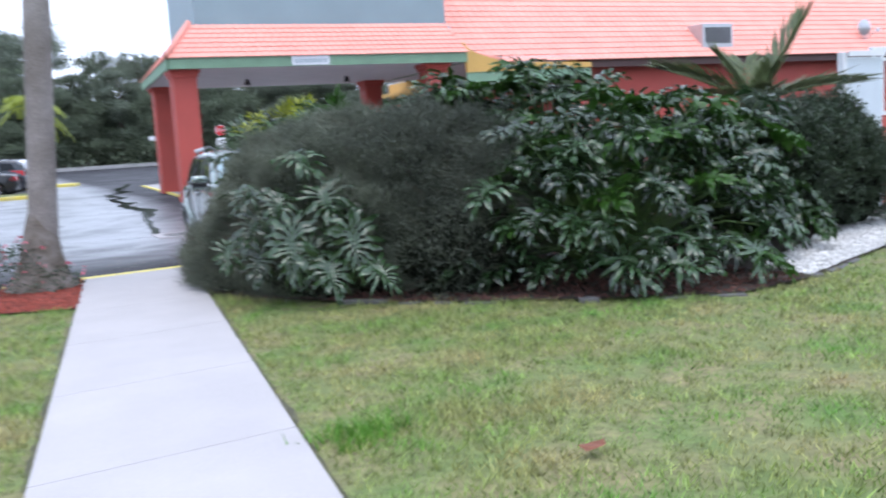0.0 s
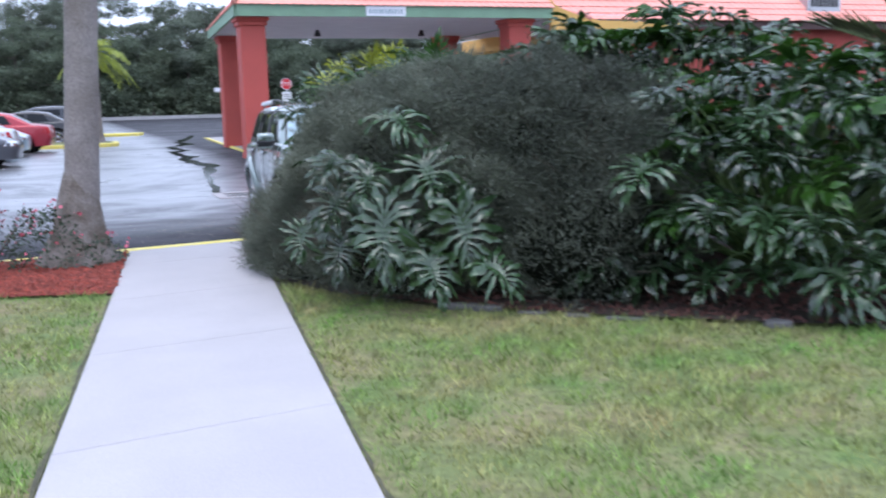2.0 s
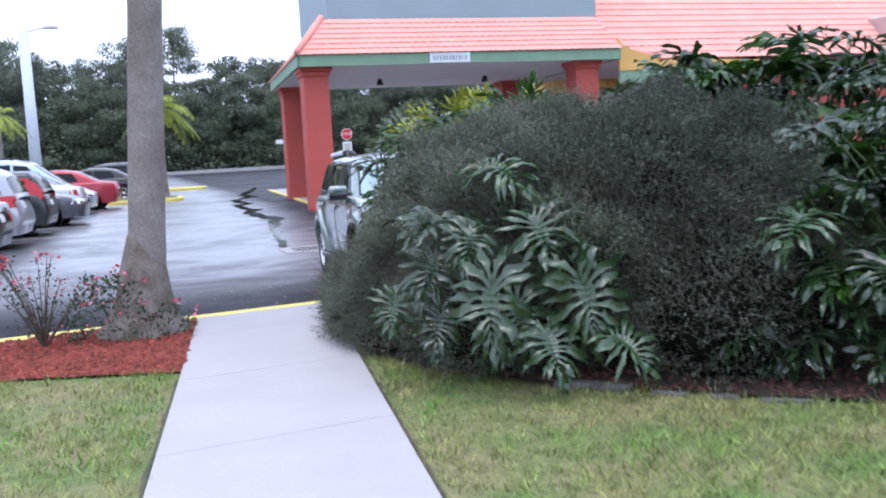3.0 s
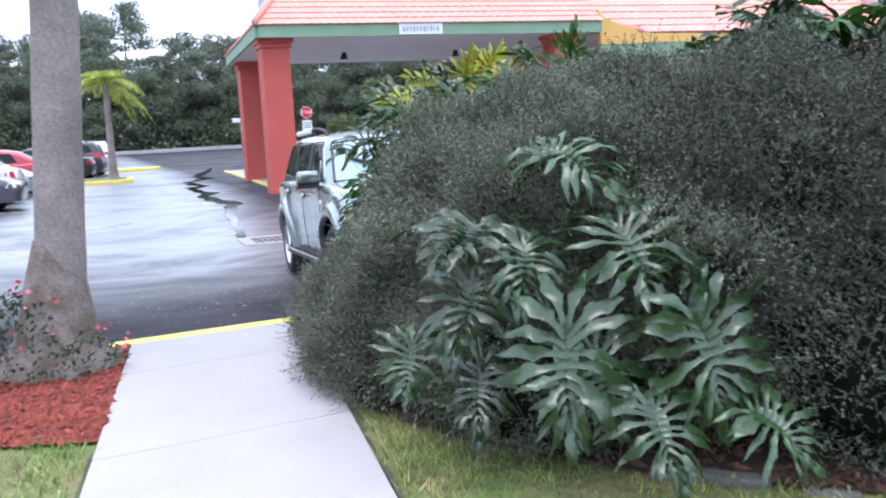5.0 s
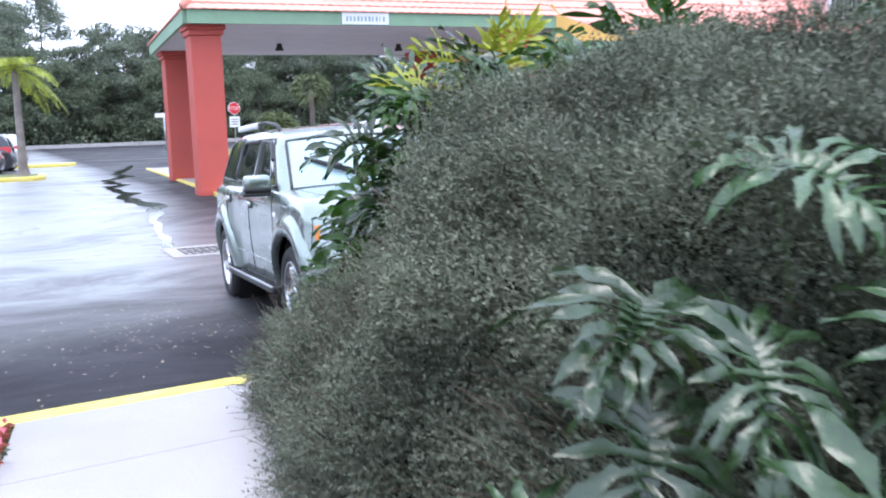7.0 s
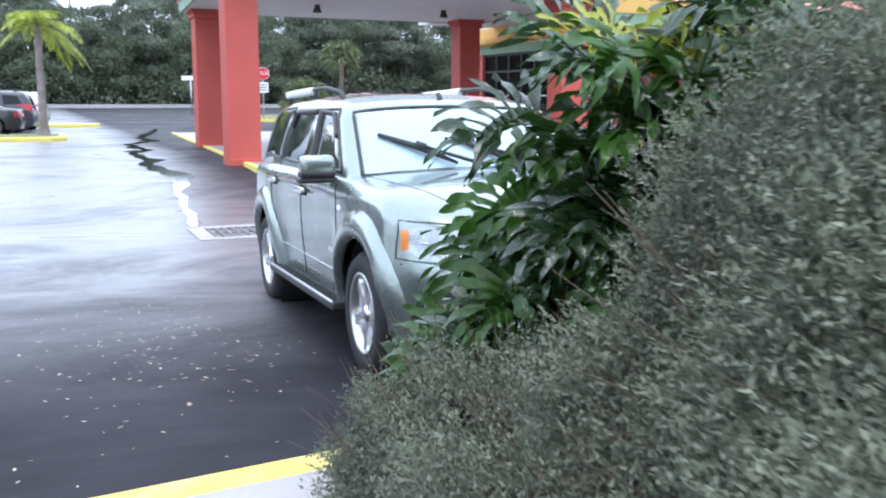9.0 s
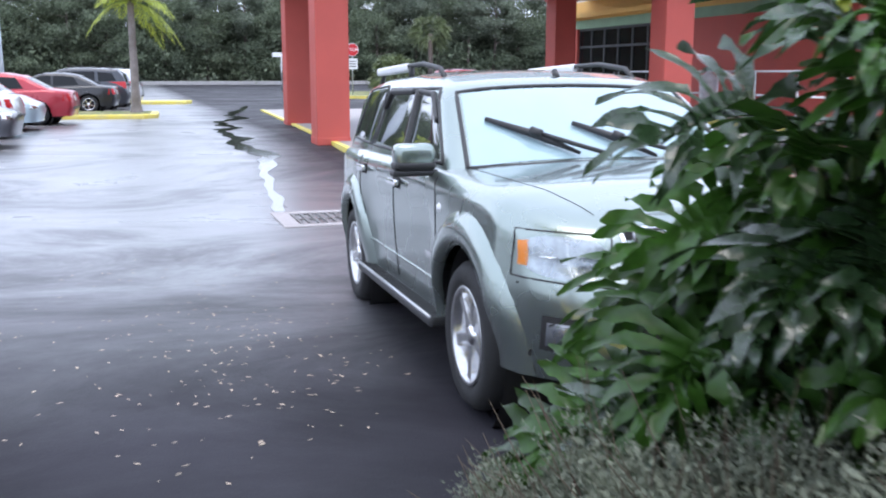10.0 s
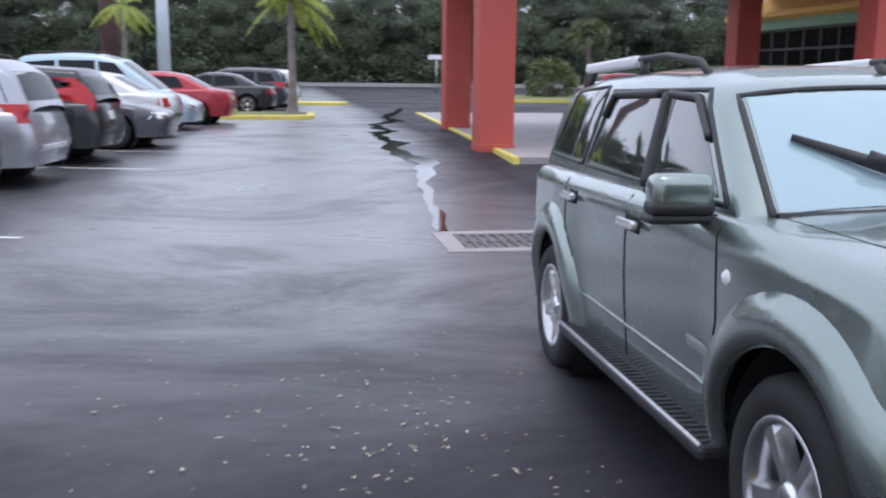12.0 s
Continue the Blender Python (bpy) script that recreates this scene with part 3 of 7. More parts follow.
tagged(dish, "grey satellite dish on the roof edge", "dish")

# ramp rail at the entrance walk
rail = empty("handrail", pose(16.95, 26.8, 0.09))
for y in (0, 1.7, 3.4, 5.1, 6.8, 8.5, 10.2):
    tube("post", [(0, y, 0), (0, y, 1.30)], 0.025, WHITE, rail)
for z in (0.68, 1.30):
    tube("rail", [(0, 0, z), (0, 10.2, z)], 0.025, WHITE, rail)
tagged(rail, "white tubular handrail along the entrance walk", "handrail")
bin_ = empty("litter_bin", pose(18.0, 33.9, 0.09))
tube("drum", [(0, 0, 0), (0, 0, 0.95)], 0.27, WHITE, bin_, taper=[0.25, 0.27], sides=20)
tube("lid", [(0, 0, 0.95), (0, 0, 1.1), (0, 0, 1.22), (0, 0, 1.28)], 0.27, WHITE, bin_, taper=[0.28, 0.26, 0.18, 0.06], sides=20)
tagged(bin_, "cream domed litter bin beside the handrail", "bin")

# ---------------------------------------------------------------- red patio wall with white railing
structure(box("wall_patio", 11.05, 20.0, 9.15, 9.35, -0.1, 1.22, RED, bevel=0.01), "low red painted patio wall", "wall")
structure(box("wall_patio_return", 19.8, 20.0, 9.36, 22, -0.1, 1.22, RED, bevel=0.01), "low red painted patio wall", "wall")
prail = empty("railing", pose(11.02, 9.25, 1.22))
for i in range(60):
    box("baluster", i * 0.155, i * 0.155 + 0.035, -0.018, 0.018, 0.06, 0.92, WHITE, prail, 0.0)
for z0, z1 in ((0.03, 0.09), (0.78, 0.82), (0.9, 0.97)):
    box("rail", -0.05, 9.4, -0.03, 0.03, z0, z1, WHITE, prail, 0.006)
tagged(prail, "white metal railing on the red patio wall", "railing")
panel = empty("gate_panel", pose(10.36, 9.15, 0))
box("board", 0, 0.68, -0.03, 0.03, 0.0, 2.05, BLUEWHITE, panel, 0.01)
box("post", -0.08, 0.0, -0.05, 0.05, -0.05, 2.12, WHITE, panel, 0.01)
plank("brace", (0.0, -0.06), (0.68, -0.06), 0.03, 2.06, 2.13, WHITE, panel)
tagged(panel, "pale blue-white screen panel at the end of the patio wall", "screen")
pillar = tagged(prism("utility_post", [(9.62, 8.45), (9.82, 8.45), (9.82, 8.65), (9.62, 8.65)], -0.05, 0.85, BLUEWHITE, bevel=0.015), "pale green utility post beside the shrub", "post")

# ---------------------------------------------------------------- planting beds
def bed(name, outline, z, mat, label, category):
    bm = bmesh.new()
    bm.faces.new([bm.verts.new((x, y, z)) for x, y in outline])
    bmesh.ops.triangulate(bm, faces=bm.faces)
    return structure(under(name, done(bm, name, mat)), label, category)


BED = [(1.90, 11.13), (1.75, 10.0), (1.72, 8.9), (1.95, 8.2), (2.45, 7.5), (3.3, 6.68), (4.2, 5.95), (5.05, 5.45), (5.9, 5.6), (6.8, 5.98), (7.8, 6.4), (9.6, 7.2), (11.5, 7.6), (11.5, 9.14), (11.5, 12.18)]
bed("ground_bed", BED, 0.002, DARK_SOIL, "dark soil of the planting bed", "bed")


def scatter(name, outline, count, size, mat, z, label, category, flat=0.5, seed=1, height=0.02):
    """Loose chips or stones inside a plan outline: one object of kind stuff."""
    rng = np.random.default_rng(seed)
    xs, ys = [p[0] for p in outline], [p[1] for p in outline]
    pts = []
    while len(pts) < count:
        x, y = rng.uniform(min(xs), max(xs)), rng.uniform(min(ys), max(ys))
        if inside(x, y, outline):
            pts.append((x, y))
    verts = []
    base = np.array([(1, 0, 0), (0, 1, 0), (-1, 0, 0), (0, -1, 0), (0, 0, 1), (0, 0, -1)], float)
    tri = [(0, 1, 4), (1, 2, 4), (2, 3, 4), (3, 0, 4)]
    for x, y in pts:
        a, s = rng.uniform(0, 6.28), size * rng.uniform(0.5, 1.5)
        b = base * np.array([s, s * flat, height * rng.uniform(0.5, 1.3)])
        r = np.array([(math.cos(a), -math.sin(a), 0), (math.sin(a), math.cos(a), 0), (0, 0, 1)])
        t = rng.uniform(-0.3, 0.3, 2)
        b = b @ r.T
        b[:, 2] += b[:, 0] * t[0] + b[:, 1] * t[1]
        b += (x, y, z)
        for f in tri:
            verts += [b[i] for i in f]
    return tagged(under(name, fast_mesh(name, verts, 3, mat)), label, category, kind="stuff")


def inside(x, y, outline):
    hit = False
    for i, (x0, y0) in enumerate(outline):
        x1, y1 = outline[i - 1]
        if (y0 > y) != (y1 > y) and x < (x1 - x0) * (y - y0) / (y1 - y0) + x0:
            hit = not hit
    return hit


MULCH_BED = [(0.50, 8.95), (0.70, 11.01), (-3.4, 10.56), (-3.2, 9.5), (-1.6, 9.4), (-0.5, 9.3)]
bed("ground_mulch", MULCH_BED, 0.0, MULCH, "red bark mulch bed round the palm", "mulch")
scatter("mulch_chips", MULCH_BED, 5200, 0.035, MULCH, 0.004, "loose red bark mulch chips", "mulch", 0.4, 2)
scatter("mulch_chips", BED[3:9] + [(5.9, 6.6), (3.6, 7.6)], 1500, 0.03, DARKMULCH, 0.006, "dark red bark chips in the planting bed", "mulch", 0.4, 3)
GRAVEL_BED = [(6.0, 5.68), (6.8, 6.02), (7.8, 6.42), (9.6, 7.2), (13, 7.9), (13, 8.9), (9.2, 8.3), (7.6, 7.2), (6.2, 6.4)]
scatter("gravel", GRAVEL_BED, 7000, 0.028, GRAVEL, 0.006, "white gravel strip along the lawn edge", "gravel", 0.8, 4)
bed("ground_gravel", GRAVEL_BED, 0.005, GRAVEL, "white gravel strip along the lawn edge", "gravel")
# edging stones along the front of the bed
rng = random.Random(5)
edge_pts = [Vector((x, y, 0)) for x, y in BED[4:13]]
edging = empty("edging", pose(4.2, 5.95, 0))
for a, b in zip(edge_pts, edge_pts[1:]):
    steps = max(1, round((b - a).length / 0.3))
    for i in range(steps):
        if rng.random() < 0.3:
            continue
        p = a.lerp(b, (i + 0.5 + rng.uniform(-0.2, 0.2)) / steps) - Vector((4.2, 5.95, 0))
        ang = math.atan2(b.y - a.y, b.x - a.x)
        half = rng.uniform(0.06, 0.15)
        bm = box_bm(-half, half, -0.045, 0.045, -0.05, 0.002 + rng.uniform(-0.012, 0.014))
        st = under("edging_stone", done(bm, "edging_stone", EDGING, bevel=0.012), edging)
        st.matrix_basis = pose(p.x, p.y, 0) @ Matrix.Rotation(ang + rng.uniform(-0.25, 0.25), 4, "Z")
structure(edging, "low weathered concrete edging of the planting bed", "edging")

# bare soil along the trimmed edges of the footpath
for edge, sg in ((walk_left, -1), (walk_right, 1)):
    bm = bmesh.new()
    ring = []
    for i in range(160):
        y = -3 + i * 0.075
        if y > 8.9:
            break
        w = 0.012 + 0.035 * max(0, noise.noise(Vector((y * 2.1, sg * 5, 0)))) + 0.02 * noise.noise(Vector((y * 9, sg, 0)))
        ring.append((bm.verts.new((edge(y) + sg * 0.002, y, -0.006)), bm.verts.new((edge(y) + sg * w, y, -0.006))))
    for p, q in zip(ring, ring[1:]):
        bm.faces.new((p[0], p[1], q[1], q[0]))
    structure(under("ground_edge", done(bm, "ground_edge", EDGE_SOIL)), "bare brown soil along the footpath edge", "soil")

# ---------------------------------------------------------------- plants
def leaf_cloud(name, blobs, count, size, mat, seed, depth=0.16, flatness=0.48, floor=0.02, rough=0.1, sprig=0.0, per=9, bare=0.0):
    """Many small leaves over the surface of a few merged mounds."""
    rng = np.random.default_rng(seed)
    blobs = [np.array(b, float) for b in blobs]
    areas = np.array([(b[3] * b[4] + b[3] * b[5] + b[4] * b[5]) for b in blobs])
    got, total = [], 0
    while total < count:
        which = rng.choice(len(blobs), p=areas / areas.sum(), size=20000)
        d = rng.normal(size=(20000, 3))
        d /= np.linalg.norm(d, axis=1)[:, None]
        bb = np.array(blobs)[which]
        wob = 1 + rough * np.sin(d[:, 0] * 7 + bb[:, 0] * 3) * np.cos(d[:, 1] * 6 + bb[:, 1] * 5) + rough * 0.6 * np.sin(d[:, 2] * 13 + d[:, 0] * 9)
        inn = 1 - depth * rng.random(20000) ** 1.7
        p = bb[:, :3] + d * bb[:, 3:] * (wob * inn)[:, None]
        ok = p[:, 2] > floor
        for k, b in enumerate(blobs):
            q = (p - b[:3]) / b[3:]
            ok &= (which == k) | ((q ** 2).sum(1) > 0.68)
        # Fewer leaves low on the raised mounds, so the near-black core shows
        if bare:
            ok &= (bb[:, 2] < 0.25) | (rng.random(20000) < np.clip((p[:, 2] - 0.05) / bare, 0.3, 1.0))
        lump = np.sin(p[:, 0] * 23 + 3 * np.sin(p[:, 1] * 7)) * np.sin(p[:, 1] * 21 + 2 * np.sin(p[:, 2] * 9)) * np.sin(p[:, 2] * 25 + 2 * np.sin(p[:, 0] * 8))
        ok &= rng.random(20000) < np.clip(0.6 + 1.5 * lump, 0.22, 1.0)
        clump = np.sin(p[:, 0] * 9 + 2 * np.sin(p[:, 2] * 5)) * np.sin(p[:, 1] * 8 + 2 * np.sin(p[:, 0] * 4)) + 0.7 * np.sin(p[:, 2] * 13 + 2 * np.sin(p[:, 1] * 6)) * np.sin(p[:, 0] * 15 + p[:, 1] * 11)
        p = p + d * (rough * 0.8 * clump * np.minimum(1, bb[:, 3]))[:, None]
        got.append(np.hstack([p[ok], d[ok]]))
        total += ok.sum()
    pd = np.vstack(got)[:count]
    p, d = pd[:, :3], pd[:, 3:]
    if sprig:
        # leaves sit in rows along short sprays that grow outwards and up
        reach = (sprig * rng.uniform(0.6, 1.5, len(p)))[:, None]
        way = d * 0.75 + rng.normal(size=d.shape) * 0.5 + np.array([0, 0, 0.35])
        way /= np.linalg.norm(way, axis=1)[:, None]
        k = per
        u = np.tile((np.arange(k) + 0.5) / k, len(p))[:, None]
        p = np.repeat(p - d * 0.03, k, 0) + np.repeat(way * reach, k, 0) * u
        d = np.repeat(way, k, 0)
        ax = d * 0.75 + rng.normal(size=d.shape) * 0.55
    else:
        ax = d * 0.8 + rng.normal(size=d.shape) * 0.75 + np.array([0, 0, 0.25])
    ax /= np.linalg.norm(ax, axis=1)[:, None]
    side = np.cross(ax, rng.normal(size=d.shape) * 0.6 + np.array([0, 0, 1.0 if sprig else 0.0]))
    side /= np.linalg.norm(side, axis=1)[:, None]
    ln = (size * rng.uniform(0.6, 1.5, len(p)))[:, None]
    nrm = np.cross(ax, side)
    if sprig:
        w = side * ln * flatness * 0.5
        return fast_mesh(name, np.stack([p + w, p - w, p + ax * ln], axis=1).reshape(-1, 3), 3, mat)
    quad = np.stack([p, p + ax * ln * 0.45 + side * ln * flatness * 0.5 + nrm * ln * 0.06, p + ax * ln, p + ax * ln * 0.45 - side * ln * flatness * 0.5 + nrm * ln * 0.06], axis=1)
    return fast_mesh(name, quad.reshape(-1, 3), 4, mat)


def twig_cloud(name, blobs, count, mat, seed, length=0.22, radius=0.0022):
    """Thin bare twigs that poke out of a shrub."""
    rng = np.random.default_rng(seed)
    verts = []
    for _ in range(count):
        b = blobs[rng.integers(len(blobs))]
        d = rng.normal(size=3)
        d /= np.linalg.norm(d)
        d[2] = abs(d[2]) if rng.random() < 0.7 else d[2]
        p = np.array(b[:3]) + d * np.array(b[3:]) * 0.9
        if p[2] < 0.05:
            continue
        t = d + rng.normal(size=3) * 0.45 + np.array([0, 0, 0.4])
        t /= np.linalg.norm(t)
        e = p + t * length * rng.uniform(0.5, 1.4)
        s = np.cross(t, rng.normal(size=3))
        s = s / np.linalg.norm(s) * radius
        n = np.cross(t, s)
        for u, v in ((s, n), (n, -s), (-s, -n), (-n, s)):
            verts += [p + u, p + v, e + v * 0.4, e + u * 0.4]
    return fast_mesh(name, verts, 4, mat)


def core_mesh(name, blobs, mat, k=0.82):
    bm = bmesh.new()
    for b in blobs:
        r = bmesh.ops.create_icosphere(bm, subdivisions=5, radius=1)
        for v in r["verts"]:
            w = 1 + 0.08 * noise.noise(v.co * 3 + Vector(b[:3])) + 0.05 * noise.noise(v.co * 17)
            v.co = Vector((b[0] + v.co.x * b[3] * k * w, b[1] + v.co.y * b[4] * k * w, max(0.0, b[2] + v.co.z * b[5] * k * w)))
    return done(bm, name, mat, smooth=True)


def shrub(blobs, leaves, size, leaf_mat, label, seed, twigs=300):
    """A dense clipped shrub: a near-black core that paints its inner shade, thin twigs and a skin of small leaves."""
    ob = empty("shrub", pose(0, 0, 0))
    under("woody_core", core_mesh("woody_core", blobs, CORE), ob, "near-black core, painted shade behind the leaves")
    tagged(under("brushwood", twig_cloud("brushwood", blobs, twigs, TWIG, seed + 1), ob), kind="stuff")
    tagged(under("foliage", leaf_cloud("foliage", blobs, leaves // 12, size, leaf_mat, seed, sprig=0.12, per=12, bare=0.7), ob), kind="stuff")
    return tagged(ob, label, "shrub")


MOUND = [(2.95, 8.75, 0.60, 1.05, 1.35, 0.93), (2.62, 9.18, 0.58, 0.74, 0.74, 0.83), (2.14, 9.3, 0.16, 0.52, 0.9, 0.55), (2.24, 10.3, 0.10, 0.50, 0.72, 0.46),
         (3.35, 9.35, 0.80, 1.0, 0.9, 0.74), (2.45, 8.15, 0.32, 0.6, 0.6, 0.5)]
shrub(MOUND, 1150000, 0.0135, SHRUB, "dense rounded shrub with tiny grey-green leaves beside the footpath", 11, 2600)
# Part of the same shrub, its shade put into the leaf colour
MOUND_SHADOWED = [(3.55, 8.2, 0.72, 1.05, 1.25, 0.88), (3.62, 7.35, 0.42, 0.75, 0.62, 0.66), (4.3, 9.0, 0.75, 0.9, 1.1, 0.85)]
shrub(MOUND_SHADOWED, 540000, 0.0145, SHRUB_SHADOWED, "shaded part of the dense grey-green shrub, leaves painted darker", 13, 400)
MOUND2 = [(8.5, 8.05, 0.70, 1.0, 0.75, 0.80), (7.7, 7.9, 0.75, 0.75, 0.7, 0.72), (9.1, 8.1, 0.45, 0.55, 0.55, 0.6)]
shrub(MOUND2, 110000, 0.034, SHRUB2, "rounded green shrub beside the gravel strip", 21, 200)


def lobed_leaf(name, seed, mat, blade=0.085, finger=0.0285, reach=0.55, lobes=10):
    """A split-leaf blade, about 1 long and as broad, tip towards +y: a ruffled blade cut into toothed lobes."""
    r = random.Random(seed)
    verts, faces = [], []

    def rib(s):
        return Vector((0.025 * math.sin(s * 3 + seed), s * 0.50, 0.08 * math.sin(s * 2.4) - 0.20 * s * s))

    prev = None
    for i in range(13):
        s = -0.06 + 1.0 * i / 12
        w = blade * math.sin(math.pi * min(1, max(0, (s + 0.12) / 1.1)) ** 0.6) + 0.008
        c = rib(s)
        verts += [c + Vector((-w, 0, 0.045)), c + Vector((-w * 0.5, 0, 0.03)), c, c + Vector((w * 0.5, 0, 0.03)), c + Vector((w, 0, 0.045))]
        k = len(verts) - 5
        if prev is not None:
            faces += [(prev + j, prev + j + 1, k + j + 1, k + j) for j in range(4)]
        prev = k
    for side in (-1, 1):
        for i in range(lobes):
            f = i / (lobes - 1)
            s = 0.95 * f
            ang = radians(158 - 146 * f ** 0.85 + r.uniform(-6, 6))
            length = reach * (0.80 + 0.22 * math.sin(math.pi * min(1, f * 1.5)) - 0.16 * f ** 2) * r.uniform(0.82, 1.12)
            wide = finger * (1.1 - 0.35 * f) * r.uniform(0.85, 1.2)
            d = Vector((side * math.sin(ang), math.cos(ang), 0))
            q = Vector((-d.y * side, d.x * side, 0))
            twist = r.uniform(-1.2, 1.2)
            c0 = rib(max(0, s))
            droop, bend, phase = r.uniform(0.0, 0.7), r.uniform(-0.05, 0.4), r.uniform(0, 6.28)
            ruffle = r.uniform(0.015, 0.04)
            k0 = None
            for j in range(12):
                u = j / 11
                body = (0.95 - 0.35 * math.exp(-((u - 0.22) / 0.16) ** 2) + 0.35 * math.exp(-((u - 0.66) / 0.22) ** 2)) * (1 - u ** 5) + 0.04
                tooth = 1.0 * (u > 0.3) * (1 - u ** 4)
                wl = wide * (body + tooth * max(0, math.sin(u * 15 + phase)))
                wr = wide * (body + tooth * max(0, math.sin(u * 15 + phase + 2.6)))
                c = c0 + d * length * u + q * bend * u * u * length + Vector((0, 0, 0.16 * math.sin(u * 2.0) * length + 0.02 - droop * length * u * u))
                wave = ruffle * math.sin(u * 9 + phase)
                roll = twist * u
                verts += [c + q * wl * math.cos(roll) + Vector((0, 0, wl * (0.3 + math.sin(roll)) + wave * u)), c, c - q * wr * math.cos(roll) + Vector((0, 0, wr * (0.3 - math.sin(roll)) - wave * u))]
                k = len(verts) - 3
                if k0 is not None:
                    faces += [(k0, k0 + 1, k + 1, k), (k0 + 1, k0 + 2, k + 2, k + 1)]
                k0 = k
    return mesh_of(name, verts, faces, mat, smooth=True)


LEAVES = [lobed_leaf("leaf", s, PHILO) for s in range(5)]
LEAVES_G = [lobed_leaf("leaf", s + 5, PHILO_G, 0.145, 0.034, 0.50, 11) for s in range(4)]
LEAVES_Y = [lobed_leaf("leaf", s + 9, PHILO_Y) for s in range(2)]


def aim(at, tip, normal, size, squeeze=1.0):
    y = Vector(tip).normalized()
    z = Vector(normal)
    z = (z - y * z.dot(y)).normalized()
    x = y.cross(z)
    m = Matrix((x, y, z)).transposed().to_4x4()
    return Matrix.Translation(at) @ m @ Matrix.Diagonal((size * squeeze, size, size, 1))


def add_leaf(plant, root, at, tip, normal, size, r, yellow=False, droop=0.25, fresh=False):
    mesh = r.choice(LEAVES_Y if yellow else LEAVES_G if fresh else LEAVES)
    ob = under("leaf", mesh, plant)
    ob.matrix_basis = aim(at, tip, normal, size * (1.12 if fresh else 1.0), r.uniform(0.85, 1.1))
    root, at = Vector(root), Vector(at)
    mid = root.lerp(at, 0.55) + Vector((0, 0, droop * (at - root).length))
    pts = [root.lerp(mid, u / 4).lerp(mid.lerp(at, u / 4), u / 4) for u in range(5)]
    tube("petiole", pts, 0.009, PETIOLE, plant, taper=[0.012, 0.010, 0.009, 0.008, 0.006], sides=5, closed_ends=False)


def philodendron(centre, radii, count, size, label, seed, sector=(0, 360), low=0.1, fresh=0.15):
    """A clump of split-leaf plants: leaves on long stalks over a rough dome, tips hanging outwards."""
    r = random.Random(seed)
    plant = empty("split_leaf_plant", pose(*centre))
    for i in range(count):
        a = radians(sector[0] + (sector[1] - sector[0]) * ((i * 0.618034) % 1))
        e = math.asin(min(0.98, low + (0.97 - low) * r.random()))
        k = r.uniform(0.78, 1.05)
        out = Vector((math.cos(a) * math.cos(e), math.sin(a) * math.cos(e), math.sin(e)))
        at = Vector((out.x * radii[0] * k, out.y * radii[1] * k, max(0.16, out.z * radii[2] * k)))
        flat = Vector((math.cos(a + r.uniform(-0.7, 0.7)), math.sin(a + r.uniform(-0.7, 0.7)), 0))
        tip = flat * 0.85 + Vector((0, 0, -0.35 + 0.5 * out.z + r.uniform(-0.3, 0.3)))
        normal = out * 0.6 + Vector((r.uniform(-0.3, 0.3), r.uniform(-0.3, 0.3), 0.6))
        s = size * r.uniform(0.75, 1.15)
        add_leaf(plant, (out.x * 0.15, out.y * 0.15, 0.05), at - tip.normalized() * s * 0.45, tip, normal, s, r, fresh=r.random() < fresh)
    return tagged(plant, label, "plant")


philodendron((5.05, 7.15, 0.0), (1.75, 1.6, 1.7), 190, 0.52, "broad clump of glossy split-leaf philodendron on dark mulch", 3, low=0.02)
philodendron((5.1, 8.5, 0.0), (1.65, 1.1, 2.05), 120, 0.54, "tall split-leaf philodendron behind the clump", 4, low=0.3, fresh=0.4)
philodendron((6.6, 7.6, 0.0), (1.15, 1.1, 1.7), 70, 0.52, "split-leaf philodendron beside the green shrub", 6, low=0.05, fresh=0.3)
philodendron((4.2, 8.65, 0.0), (1.0, 0.85, 1.95), 50, 0.52, "split-leaf philodendron behind the rounded shrub", 8, low=0.6, fresh=0.5)
kerb_plant = philodendron((2.80, 10.65, 0.0), (0.52, 0.55, 1.5), 62, 0.46, "split-leaf philodendron with yellowing leaves at the kerb", 12, sector=(95, 335), low=0.05, fresh=0.8)
rk = random.Random(77)
